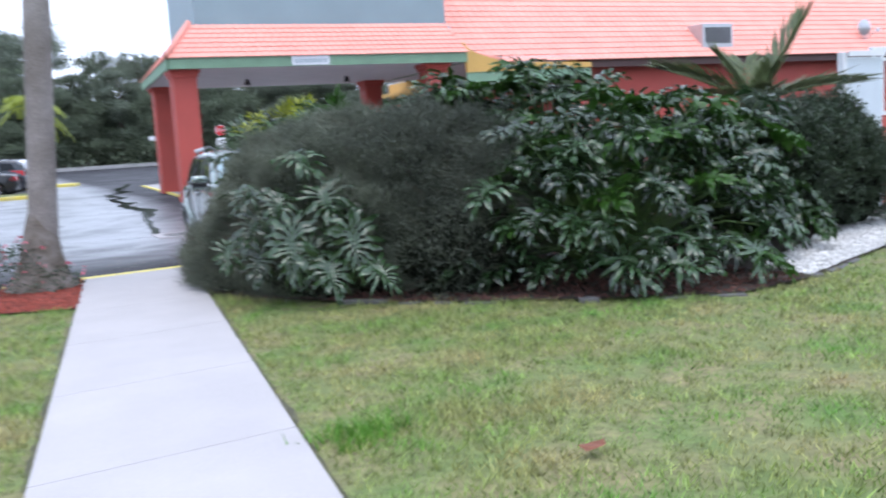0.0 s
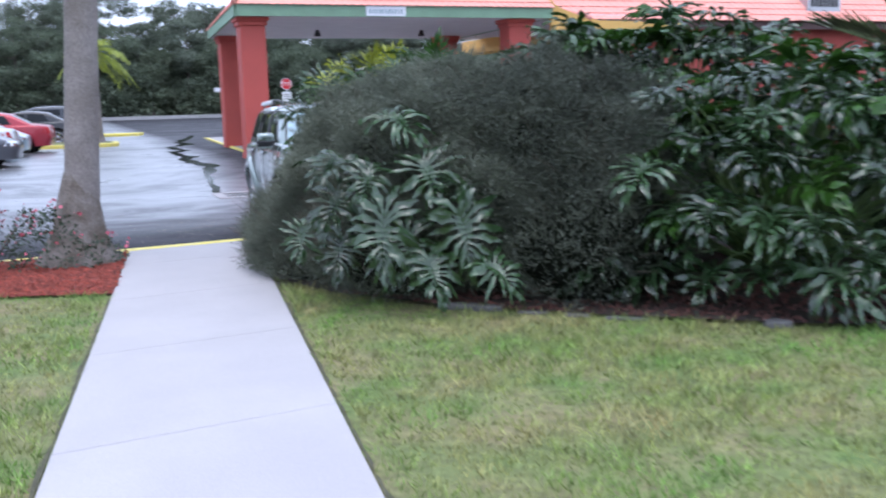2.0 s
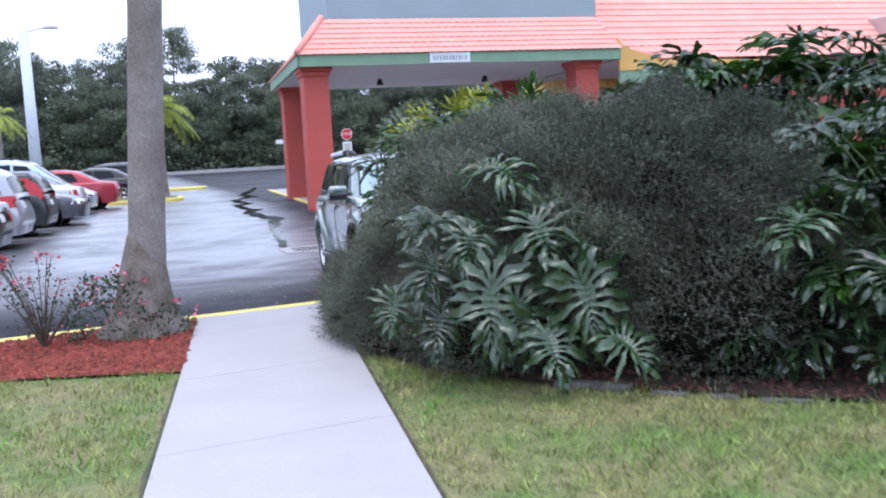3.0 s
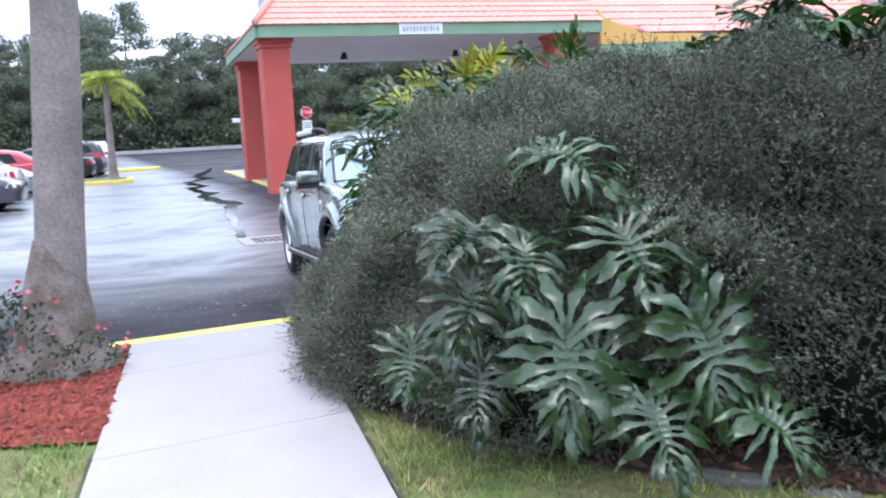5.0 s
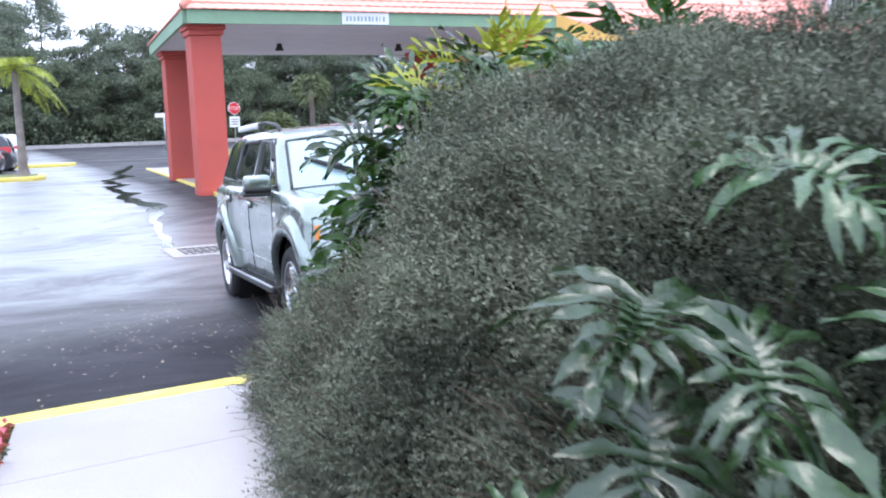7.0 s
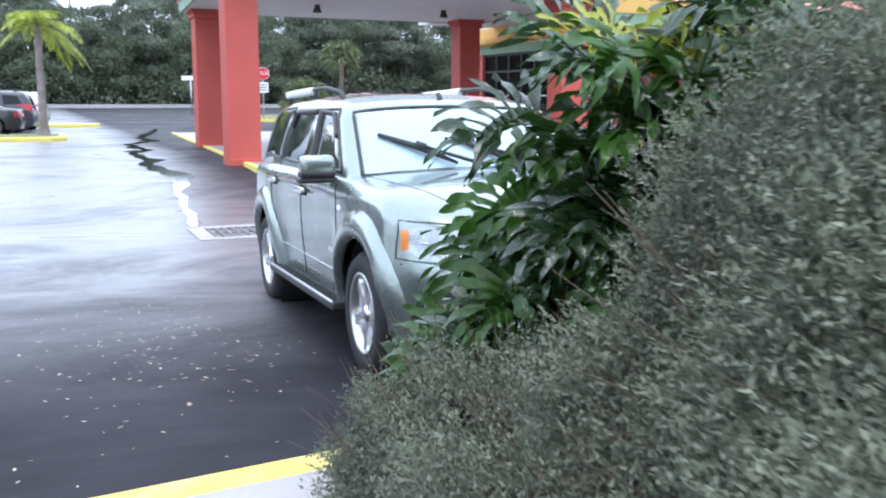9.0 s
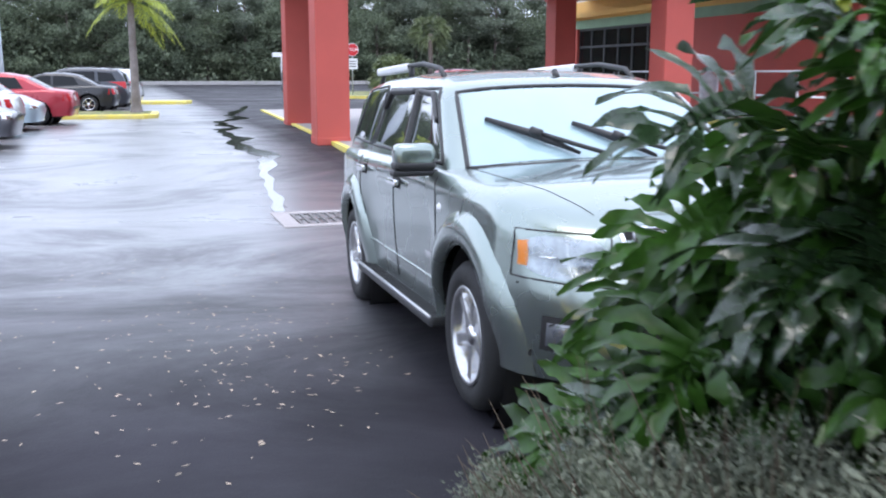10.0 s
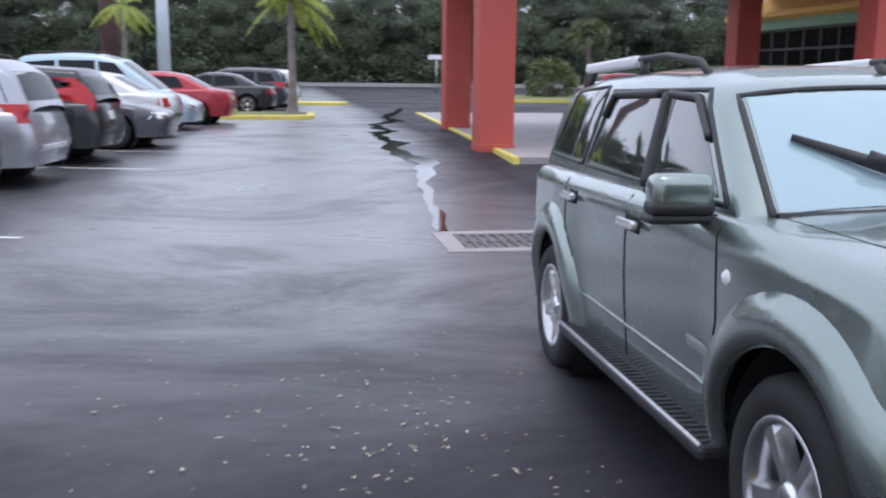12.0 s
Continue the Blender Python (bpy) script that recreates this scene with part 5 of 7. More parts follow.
class Shell:
    """A car's painted skin in local metres: x forward, y left, z up; kept as a tree for laying parts on it."""

    def __init__(self, spec):
        self.s = spec
        self.deck, self.roof, self.half = curve(spec["deck"]), curve(spec["roof"]), curve(spec["half"])
        self.tail, self.nose = spec["half"][0][0], spec["half"][-1][0]
        self.lower = self.loft_lower()
        self.upper = self.loft_upper()
        verts = [v.co.copy() for me in (self.lower, self.upper) for v in me.vertices]
        k = len(self.lower.vertices)
        polys = [tuple(p.vertices) for p in self.lower.polygons] + [tuple(i + k for i in p.vertices) for p in self.upper.polygons]
        self.tree = BVHTree.FromPolygons(verts, polys)

    def bottom(self, x):
        z = self.s["sill"]
        if x > self.s["axle_f"] + 0.3:
            z = self.s["sill"] - 0.03
        for a in (self.s["axle_f"], self.s["axle_r"]):
            r = self.s["wheel"] + 0.085
            if abs(x - a) < r:
                z = max(z, self.s["wheel"] + math.sqrt(r * r - (x - a) ** 2) - 0.015)
        return z

    def loft_lower(self):
        s = self.s
        xs = sorted(set([round(self.tail + (self.nose - self.tail) * i / 96, 4) for i in range(97)]))
        rows = []
        for x in xs:
            w, zt, zb = self.half(x), self.deck(x), self.bottom(x)
            flare = 0.0
            for a in (s["axle_f"], s["axle_r"]):
                flare = max(flare, 0.045 * math.exp(-((x - a) / 0.50) ** 6))
            pts = []
            zs = zt - 0.075
            for j in range(12):
                t = j / 11
                z = zb + (zs - zb) * t
                h = (z - s["sill"]) / (zs - s["sill"])
                y = w * (0.925 + 0.075 * math.sin(math.pi * min(1.0, 0.12 + 0.47 * h))) + flare * max(0, 1 - abs(h - 0.35) * 1.6)
                pts.append((y, z))
            top = pts[-1][0]
            pts += [(top - 0.025, zt - 0.03), (top - 0.08, zt - 0.004), (top * 0.72, zt + 0.012), (top * 0.35, zt + 0.028), (0, zt + 0.032)]
            row = []
            for y, z in pts:
                kf = max(0, (x - (self.nose - 0.55)) / 0.55)
                kr = max(0, ((self.tail + 0.45) - x) / 0.45)
                shift = -kf * curve(s["nose"])(z) + kr * curve(s["rear"])(z)
                row.append((x + shift, y, z))
            rows.append(row)
        n = len(rows[0])
        verts, faces = [], []
        for row in rows:
            verts += row + [(x, -y, z) for x, y, z in row[:-1]][::-1]
        m = 2 * n - 1
        for i in range(len(rows) - 1):
            for j in range(m - 1):
                faces.append((i * m + j, i * m + j + 1, (i + 1) * m + j + 1, (i + 1) * m + j))
        for e in (0, (len(rows) - 1) * m):
            for j in range(n - 1):
                faces.append((e + j, e + j + 1, e + m - 2 - j, e + m - 1 - j) if j < n - 2 else (e + j, e + j + 1, e + j + 2))
        bm = bmesh.new()
        vs = [bm.verts.new(v) for v in verts]
        for f in faces:
            try:
                bm.faces.new([vs[i] for i in dict.fromkeys(f)])
            except ValueError:
                pass
        return done(bm, "body", s["paint"], smooth=True)

    def side_y(self, x, z):
        s = self.s
        zt, zr = self.deck(x) - 0.02, s["roof_z"]
        wb = self.half(x) * 0.985 - 0.05
        return wb - s["tumble"] * max(0, (z - zt)) / (zr - zt)

    def loft_upper(self):
        s = self.s
        x0, x1 = s["roof"][0][0], s["roof"][-1][0]
        xs = [x0 + (x1 - x0) * i / 70 for i in range(71)]
        verts, faces = [], []
        n = 0
        for x in xs:
            zt, zr = self.deck(x) - 0.03, max(self.deck(x) - 0.02, self.roof(x))
            pts = []
            edge = max(zt, zr - 0.07)
            for j in range(7):
                z = zt + (edge - zt) * j / 6
                pts.append((self.side_y(x, z), z))
            e = pts[-1][0]
            pts += [(e - 0.035, zr - 0.028), (e - 0.11, zr - 0.006), (e * 0.6, zr + 0.012), (e * 0.3, zr + 0.022), (0, zr + 0.025)]
            n = len(pts)
            verts += [(x, y, z) for y, z in pts] + [(x, -y, z) for y, z in pts[:-1]][::-1]
        m = 2 * n - 1
        for i in range(len(xs) - 1):
            for j in range(m - 1):
                faces.append((i * m + j, i * m + j + 1, (i + 1) * m + j + 1, (i + 1) * m + j))
        bm = bmesh.new()
        vs = [bm.verts.new(v) for v in verts]
        for f in faces:
            bm.faces.new([vs[i] for i in f])
        return done(bm, "cabin", s["paint"], smooth=True)

    def land(self, axis, a, b):
        """The point of the skin seen from one side at the two other coordinates."""
        o, d = {"left": (Vector((a, 4, b)), Vector((0, -1, 0))), "right": (Vector((a, -4, b)), Vector((0, 1, 0))), "front": (Vector((5, a, b)), Vector((-1, 0, 0))),
                "back": (Vector((-5, a, b)), Vector((1, 0, 0))), "top": (Vector((a, b, 4)), Vector((0, 0, -1)))}[axis]
        hit, normal, _, _ = self.tree.ray_cast(o, d)
        if hit is None:
            hit, normal, _, _ = self.tree.find_nearest(o + d * 3)
        if normal.dot(d) > 0:
            normal = -normal
        return hit, normal

    def patch(self, name, axis, corners, mat, parent, lift=0.006, n=8, label="", rounded=0.0, thick=0.02):
        """A part that lies on the skin inside a four-cornered outline, with an edge that goes into the skin."""
        (a0, b0), (a1, b1), (a2, b2), (a3, b3) = corners
        verts, faces = [], []
        k = n + 1
        for j in range(k):
            for i in range(k):
                u, v = i / n, j / n
                if rounded:
                    uu, vv = 2 * u - 1, 2 * v - 1
                    f = 1 - rounded * 0.3 * (uu * uu * vv * vv)
                    u, v = 0.5 + uu * f / 2, 0.5 + vv * f / 2
                a = (a0 * (1 - u) + a1 * u) * (1 - v) + (a3 * (1 - u) + a2 * u) * v
                b = (b0 * (1 - u) + b1 * u) * (1 - v) + (b3 * (1 - u) + b2 * u) * v
                p, q = self.land(axis, a, b)
                border = i in (0, n) or j in (0, n)
                verts.append(p + q * (lift if not border else lift * 0.4))
        for j in range(n):
            for i in range(n):
                faces.append((j * k + i, j * k + i + 1, (j + 1) * k + i + 1, (j + 1) * k + i))
        return under(name, mesh_of(name, verts, faces, mat, smooth=True), parent, label)

    def line(self, name, axis, pts, radius, mat, parent, label="", lift=0.0, steps=10):
        out = []
        for (a0, b0), (a1, b1) in zip(pts, pts[1:]):
            for i in range(steps):
                u = i / steps
                p, q = self.land(axis, a0 + (a1 - a0) * u, b0 + (b1 - b0) * u)
                out.append(p + q * lift)
        p, q = self.land(axis, *pts[-1])
        out.append(p + q * lift)
        return tube(name, out, radius, mat, parent, label, sides=6)


def lathe(name, profile, mat, parent, segments=36, label=""):
    """A ring or disc about the y axis from (radius, y) points."""
    verts, faces = [], []
    for i in range(segments):
        w = 2 * math.pi * i / segments
        verts += [(r * math.cos(w), y, r * math.sin(w)) for r, y in profile]
    n = len(profile)
    for i in range(segments):
        for j in range(n - 1):
            k = (i + 1) % segments
            faces.append((i * n + j, i * n + j + 1, k * n + j + 1, k * n + j))
    return under(name, mesh_of(name, verts, faces, mat, smooth=True), parent, label)


def wheel(parent, x, side, track, radius, spokes=5, width=0.22, label="", rim=ALLOY):
    """A wheel standing on the ground: tyre, rim, spokes and hub; side -1 or 1."""
    w = under("wheel", mesh_of("wheel", [(radius * 0.3 * math.cos(t * 0.5236), 0, radius * 0.3 * math.sin(t * 0.5236)) for t in range(12)], [tuple(range(12))], PIT), parent)
    w.matrix_basis = pose(x, side * track, radius, 0, 0, 0 if side > 0 else 180)
    h = width / 2
    r = radius * 0.63
    lathe("tyre", [(r, -h * 0.8), (r + 0.03, -h), (radius - 0.035, -h), (radius - 0.006, -h * 0.72), (radius, -h * 0.3), (radius - 0.004, 0), (radius, h * 0.3), (radius - 0.006, h * 0.72), (radius - 0.035, h), (r + 0.03, h), (r, h * 0.8)], BLACK, w)
    lathe("rim", [(r + 0.012, h * 0.95), (r + 0.004, h * 1.0), (r - 0.012, h * 0.9), (r - 0.03, h * 0.4), (r - 0.03, -h * 0.3)], rim, w)
    # Near-black disc that paints the shade between the spokes
    lathe("brake_disc", [(r - 0.028, -h * 0.1), (r * 0.7, -h * 0.1), (r * 0.68, h * 0.05), (0.02, h * 0.05)], PIT, w, 24)
    for i in range(spokes):
        a = 2 * math.pi * (i + 0.25) / spokes
        bm = bmesh.new()
        prof = [(0.035, 0.036), (r * 0.45, 0.03), (r * 0.8, 0.038), (r - 0.008, 0.055)]
        vs = []
        for rad, hw in prof:
            y = h * (0.72 + 0.12 * rad / r)
            vs.append([bm.verts.new(p) for p in ((rad, y - 0.05, -hw), (rad, y, -hw * 0.62), (rad, y, hw * 0.62), (rad, y - 0.05, hw))])
        for p, q in zip(vs, vs[1:]):
            for j in range(3):
                bm.faces.new((p[j], p[j + 1], q[j + 1], q[j]))
        sp = under("spoke", done(bm, "spoke", rim, smooth=False), w)
        sp.matrix_basis = Matrix.Rotation(a, 4, "Y")
    lathe("hub_cap", [(0.0, h * 0.86), (0.03, h * 0.85), (0.048, h * 0.78), (0.05, h * 0.6)], CHROME, w, 18)
    return w


def wheel_wells(shell, parent):
    s = shell.s
    for a in (s["axle_f"], s["axle_r"]):
        for sd in (-1, 1):
            w = lathe("wheel_arch_lining", [(s["wheel"] + 0.083, 0.0), (s["wheel"] + 0.083, -0.32), (0.0, -0.33)], PIT, parent, 30)
            w.matrix_basis = pose(a, sd * (shell.half(a) - 0.035), s["wheel"] - 0.01, 0, 0, 0 if sd > 0 else 180)


def place_car(ob, rear_xy, heading, length_back):
    """Stand a car on the lot with its tail at rear_xy, pointing along heading (degrees from +x)."""
    d = Vector((math.cos(radians(heading)), math.sin(radians(heading))))
    x, y = rear_xy[0] + d.x * length_back, rear_xy[1] + d.y * length_back
    ob.matrix_basis = pose(x, y, lot_z(x, y), 0, 0, heading)


# the silver-green sport utility car beside the kerb
SUV_PAINT = paint("silver_green_car_paint", (0.285, 0.335, 0.312), 0.27, 0.05, 2, 500, 0.0, metal=0.88, coat=0.8)
SPEC = dict(deck=[(-2.25, 1.04), (-1.9, 1.10), (0.5, 1.09), (1.0, 1.065), (1.5, 1.03), (1.9, 0.97), (2.16, 0.93)],
            roof=[(-2.17, 1.04), (-2.12, 1.18), (-1.97, 1.45), (-1.78, 1.55), (-1.2, 1.585), (-0.5, 1.585), (0.0, 1.555), (0.28, 1.505), (0.37, 1.465), (0.62, 1.275), (0.93, 1.04)],
            half=[(-2.25, 0.72), (-2.15, 0.80), (-1.9, 0.87), (-1.3, 0.905), (1.3, 0.905), (1.7, 0.89), (1.92, 0.84), (2.06, 0.74), (2.16, 0.58)],
            nose=[(0.3, 0.08), (0.42, 0.02), (0.62, 0.0), (0.71, 0.03), (0.75, 0.10), (0.86, 0.13), (0.94, 0.22)], rear=[(0.3, 0.08), (0.45, 0.0), (0.7, 0.0), (1.0, 0.08)],
            axle_f=1.31, axle_r=-1.31, wheel=0.345, sill=0.33, tumble=0.16, roof_z=1.585, paint=SUV_PAINT)
shell = Shell(SPEC)
suv = empty("sport_utility_car", pose(3.525, 14.03, -0.228, 0, 0, -92) @ pose(0, 0, 0, 0, -2.2, 0))
body = under("body", shell.lower, suv, "silver-green metallic paint with sky reflections")
cabin = under("cabin", shell.upper, suv)
wheel_wells(shell, suv)
for ax in (1.31, -1.31):
    for sd in (-1, 1):
        wheel(suv, ax, sd, 0.795, 0.345, 5, 0.235, rim=ALLOY)
under("underbody", done(box_bm(-2.0, 2.0, -0.66, 0.66, 0.24, 0.5), "underbody", PIT, bevel=0.05), suv)
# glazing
# The windscreen is one opaque, pale blue, glossy patch
screen = shell.patch("windscreen", "top", [(0.87, -0.73), (0.87, 0.73), (0.39, 0.635), (0.39, -0.635)], PALE_SCREEN, suv, 0.006, 14, "pale blue windscreen, opaque and glossy")
for side, sg in (("right", -1), ("left", 1)):
    shell.patch("side_window", side, [(0.64, 1.11), (-0.03, 1.115), (-0.10, 1.46), (0.20, 1.445)], GLASS, suv, 0.004, 8, "dark tinted front window")
    shell.patch("side_window", side, [(-0.13, 1.12), (-0.93, 1.155), (-0.88, 1.47), (-0.20, 1.47)], GLASS, suv, 0.004, 8, "dark tinted rear window")
    shell.patch("side_window", side, [(-1.06, 1.155), (-1.76, 1.18), (-1.62, 1.49), (-1.03, 1.505)], GLASS, suv, 0.004, 8, "dark tinted quarter window")
    shell.line("window_seal", side, [(0.72, 1.09), (0.24, 1.475), (-0.90, 1.495), (-0.97, 1.13), (0.72, 1.09)], 0.011, TRIM, suv)
    shell.line("window_seal", side, [(-1.04, 1.135), (-1.01, 1.52), (-1.64, 1.505), (-1.80, 1.16), (-1.04, 1.135)], 0.009, TRIM, suv)
    shell.line("door_pillar", side, [(-0.07, 1.09), (-0.15, 1.47)], 0.026, TRIM, suv)
    shell.line("rain_visor", side, [(0.42, 1.30), (0.2, 1.445), (-0.1, 1.465)], 0.018, TRIM, suv, lift=0.008)
    shell.line("rain_visor", side, [(-0.21, 1.47), (-0.86, 1.475), (-0.91, 1.37)], 0.018, TRIM, suv, lift=0.008)
    shell.line("door_seam", side, [(0.80, 1.03), (0.86, 0.75), (0.80, 0.38)], 0.0045, PIT, suv)
    shell.line("door_seam", side, [(-0.08, 1.06), (-0.12, 0.38)], 0.0045, PIT, suv)
    shell.line("door_seam", side, [(-1.08, 1.06), (-1.0, 0.82), (-0.86, 0.7), (-0.84, 0.38)], 0.0045, PIT, suv)
    shell.line("body_crease", side, [(0.80, 0.50), (-0.85, 0.52)], 0.008, SUV_PAINT, suv)
    for hx, hz in ((-0.0, 0.95), (-0.92, 0.98)):
        p, q = shell.land(side, hx, hz)
        hd = under("door_handle", done(box_bm(-0.11, 0.11, -0.015, 0.015, -0.02, 0.02), "door_handle", CHROME, bevel=0.012), suv, "bright chrome handle")
        hd.matrix_basis = Matrix.Translation(p + q * 0.028)
        shell.patch("handle_recess", side, [(hx + 0.09, hz - 0.035), (hx - 0.07, hz - 0.035), (hx - 0.07, hz + 0.03), (hx + 0.09, hz + 0.03)], PIT, suv, 0.002, 3)
    p, q = shell.land(side, 0.915, 0.89)
    lathe("side_repeater", [(0, 0.014), (0.018, 0.011), (0.027, 0.0)], WHITE, suv, 16, "small pale side lamp").matrix_basis = Matrix.Translation(p) @ pose(0, 0, 0, 0, 0, 0 if sg > 0 else 180)
    shell.patch("badge", side, [(0.78, 0.60), (0.58, 0.60), (0.58, 0.64), (0.78, 0.64)], CHROME, suv, 0.004, 3)
    # mirror
    p, q = shell.land(side, 0.66, 1.10)
    bm = box_bm(-0.055, 0.065, 0.02, 0.23, -0.015, 0.105)
    bmesh.ops.bevel(bm, geom=list(bm.edges), offset=0.036, segments=4, affect="EDGES", profile=0.5)
    mir = under("wing_mirror", done(bm, "wing_mirror", SUV_PAINT, smooth=True), suv, "silver-green mirror shell")
    mir.matrix_basis = Matrix.Translation((0.66, sg * (abs(p.y) + 0.02), 1.09)) @ Matrix.Diagonal((1, sg, 1, 1))
    under("mirror_foot", done(box_bm(-0.05, 0.05, -0.1, 0.24, -0.06, -0.028), "mirror_foot", TRIM, bevel=0.012), mir)
    under("mirror_base", done(box_bm(-0.056, 0.066, 0.018, 0.232, -0.03, 0.02), "mirror_base", TRIM, bevel=0.02), mir, "black lower mirror shell")
    under("mirror_glass", done(box_bm(-0.062, -0.054, 0.05, 0.205, 0.005, 0.09), "mirror_glass", CHROME, bevel=0.003), mir)
    for ax in (1.31, -1.31):
        verts, faces = [], []
        for k in range(25):
            w = radians(-4 + 188 * k / 24)
            for rad, up in ((0.425, -0.02), (0.428, 0.030), (0.47, 0.036), (0.535, 0.026), (0.575, -0.004)):
                px, pz = ax + rad * math.cos(w), 0.345 + rad * math.sin(w)
                hp, hq = shell.land(side, px, max(pz, 0.36) + (0.03 if rad < 0.44 else 0))
                verts.append(Vector((px, hp.y + sg * up, pz)))
        for k in range(24):
            for j in range(4):
                a = k * 5 + j
                faces.append((a, a + 1, a + 6, a + 5))
        under("fender_flare", mesh_of("fender_flare", verts, faces, SUV_PAINT, smooth=True), suv)
    # running board
    rb = under("running_board", done(box_bm(-0.92, 0.90, 0.85 if sg > 0 else -0.965, 0.965 if sg > 0 else -0.85, 0.29, 0.345), "running_board", TRIM, bevel=0.018), suv, "dark ribbed running board")
    for i in range(36):
        under("tread_rib", done(box_bm(-0.86 + i * 0.0488, -0.845 + i * 0.0488, 0.875 if sg > 0 else -0.945, 0.945 if sg > 0 else -0.875, 0.345, 0.350), "tread_rib", TRIM, bevel=0.002), rb)
    tube("edge_strip", [(-0.9, sg * 0.957, 0.343), (0.88, sg * 0.957, 0.343)], 0.009, STEEL, rb, "pale metal edge strip", sides=6)
    # roof rail
    tube("roof_rail", [(0.0, sg * 0.60, 1.53), (-0.12, sg * 0.60, 1.60), (-0.5, sg * 0.60, 1.645), (-1.2, sg * 0.60, 1.65), (-1.6, sg * 0.60, 1.62), (-1.74, sg * 0.60, 1.53)], 0.016, TRIM, suv, "black roof rail")
    tube("rail_foot", [(-0.8, sg * 0.60, 1.55), (-0.8, sg * 0.60, 1.64)], 0.022, TRIM, suv)
    cap = under("rail_cap", done(box_bm(-1.72, -0.86, sg * 0.60 - 0.035, sg * 0.60 + 0.035, 1.61, 1.665), "rail_cap", WHITE, bevel=0.016), suv, "pale silver roof rail cap")
    # head lamp
    hl = shell.patch("headlight", "front", [(sg * 0.85, 0.72), (sg * 0.60, 0.705), (sg * 0.56, 0.86), (sg * 0.84, 0.88)], REFLECTOR, suv, 0.006, 9, "clear headlight with a silvered reflector", rounded=0.7)
    shell.patch("headlight_lens", "front", [(sg * 0.86, 0.715), (sg * 0.59, 0.70), (sg * 0.55, 0.865), (sg * 0.845, 0.885)], LENS, hl, 0.012, 9, "clear polished lens", rounded=0.7)
    for ly, lr in ((0.645, 0.05), (0.765, 0.046)):
        p, q = shell.land("front", sg * ly, 0.785)
        turn = q.to_track_quat("Z", "Y").to_matrix().to_4x4()
        lathe("lamp_bowl", [(0.0, 0.004), (lr * 0.3, 0.004), (lr * 0.55, 0.006), (lr * 0.9, 0.012), (lr, 0.006)], CHROME, hl, 24).matrix_basis = Matrix.Translation(p + q * 0.004) @ turn
        lathe("bulb", [(0.0, 0.017), (lr * 0.16, 0.015), (lr * 0.22, 0.004)], TRIM, hl, 14).matrix_basis = Matrix.Translation(p + q * 0.004) @ turn
    shell.patch("lamp_bar", "front", [(sg * 0.712, 0.72), (sg * 0.704, 0.72), (sg * 0.70, 0.86), (sg * 0.708, 0.86)], STEEL, hl, 0.011, 3)
    shell.patch("indicator", side, [(1.88, 0.755), (1.83, 0.755), (1.82, 0.85), (1.865, 0.855)], AMBER, suv, 0.008, 4, "amber side indicator")
    shell.line("headlight_seam", "front", [(sg * 0.87, 0.71), (sg * 0.58, 0.693), (sg * 0.54, 0.875), (sg * 0.85, 0.895), (sg * 0.87, 0.71)], 0.0045, TRIM, suv)
    # fog lamp
    fg = shell.patch("fog_lamp_frame", "front", [(sg * 0.80, 0.43), (sg * 0.67, 0.425), (sg * 0.67, 0.57), (sg * 0.80, 0.57)], TRIM, suv, 0.007, 4, "black fog lamp surround")
    shell.patch("fog_lamp", "front", [(sg * 0.785, 0.45), (sg * 0.69, 0.445), (sg * 0.69, 0.545), (sg * 0.785, 0.545)], REFLECTOR, fg, 0.014, 4, "clear square fog lamp")
    shell.patch("tail_lamp", "back", [(sg * 0.80, 0.80), (sg * 0.64, 0.80), (sg * 0.64, 1.05), (sg * 0.78, 1.05)], TAIL, suv, 0.01, 5, "red tail lamp")
    shell.line("bonnet_seam", "top", [(0.93, sg * 0.74), (1.5, sg * 0.68), (1.9, sg * 0.56)], 0.0022, PIT, suv)
    # wiper
for tip, joint, foot in (((0.60, -0.57), (0.74, -0.35), (0.97, -0.02)), ((0.66, -0.11), (0.78, 0.09), (0.97, 0.42))):
    (a, qa), (b, qb), (c, qc) = (shell.land("top", *p) for p in (foot, tip, joint))
    tube("wiper_arm", [a + qa * 0.03, c + qc * 0.05], 0.012, TRIM, suv)
    tube("wiper_blade", [b + qb * 0.022, c + qc * 0.035, c + (c - b) * 0.9 + qc * 0.022], 0.014, TRIM, suv, taper=[0.012, 0.022, 0.009])
    tube("wiper_joint", [c - (c - b) * 0.12 + qc * 0.05, c + (c - b) * 0.12 + qc * 0.05], 0.024, TRIM, suv)
shell.line("windscreen_seal", "top", [(0.89, -0.755), (0.37, -0.655), (0.37, 0.655), (0.89, 0.755)], 0.013, TRIM, suv)
tube("cowl", [(0.89, -0.74, 1.065), (0.92, -0.3, 1.08), (0.92, 0.3, 1.08), (0.89, 0.74, 1.065)], 0.022, TRIM, suv)
tube("washer_jet", [(1.15, 0.3, 1.06), (1.15, 0.3, 1.09)], 0.012, TRIM, suv)
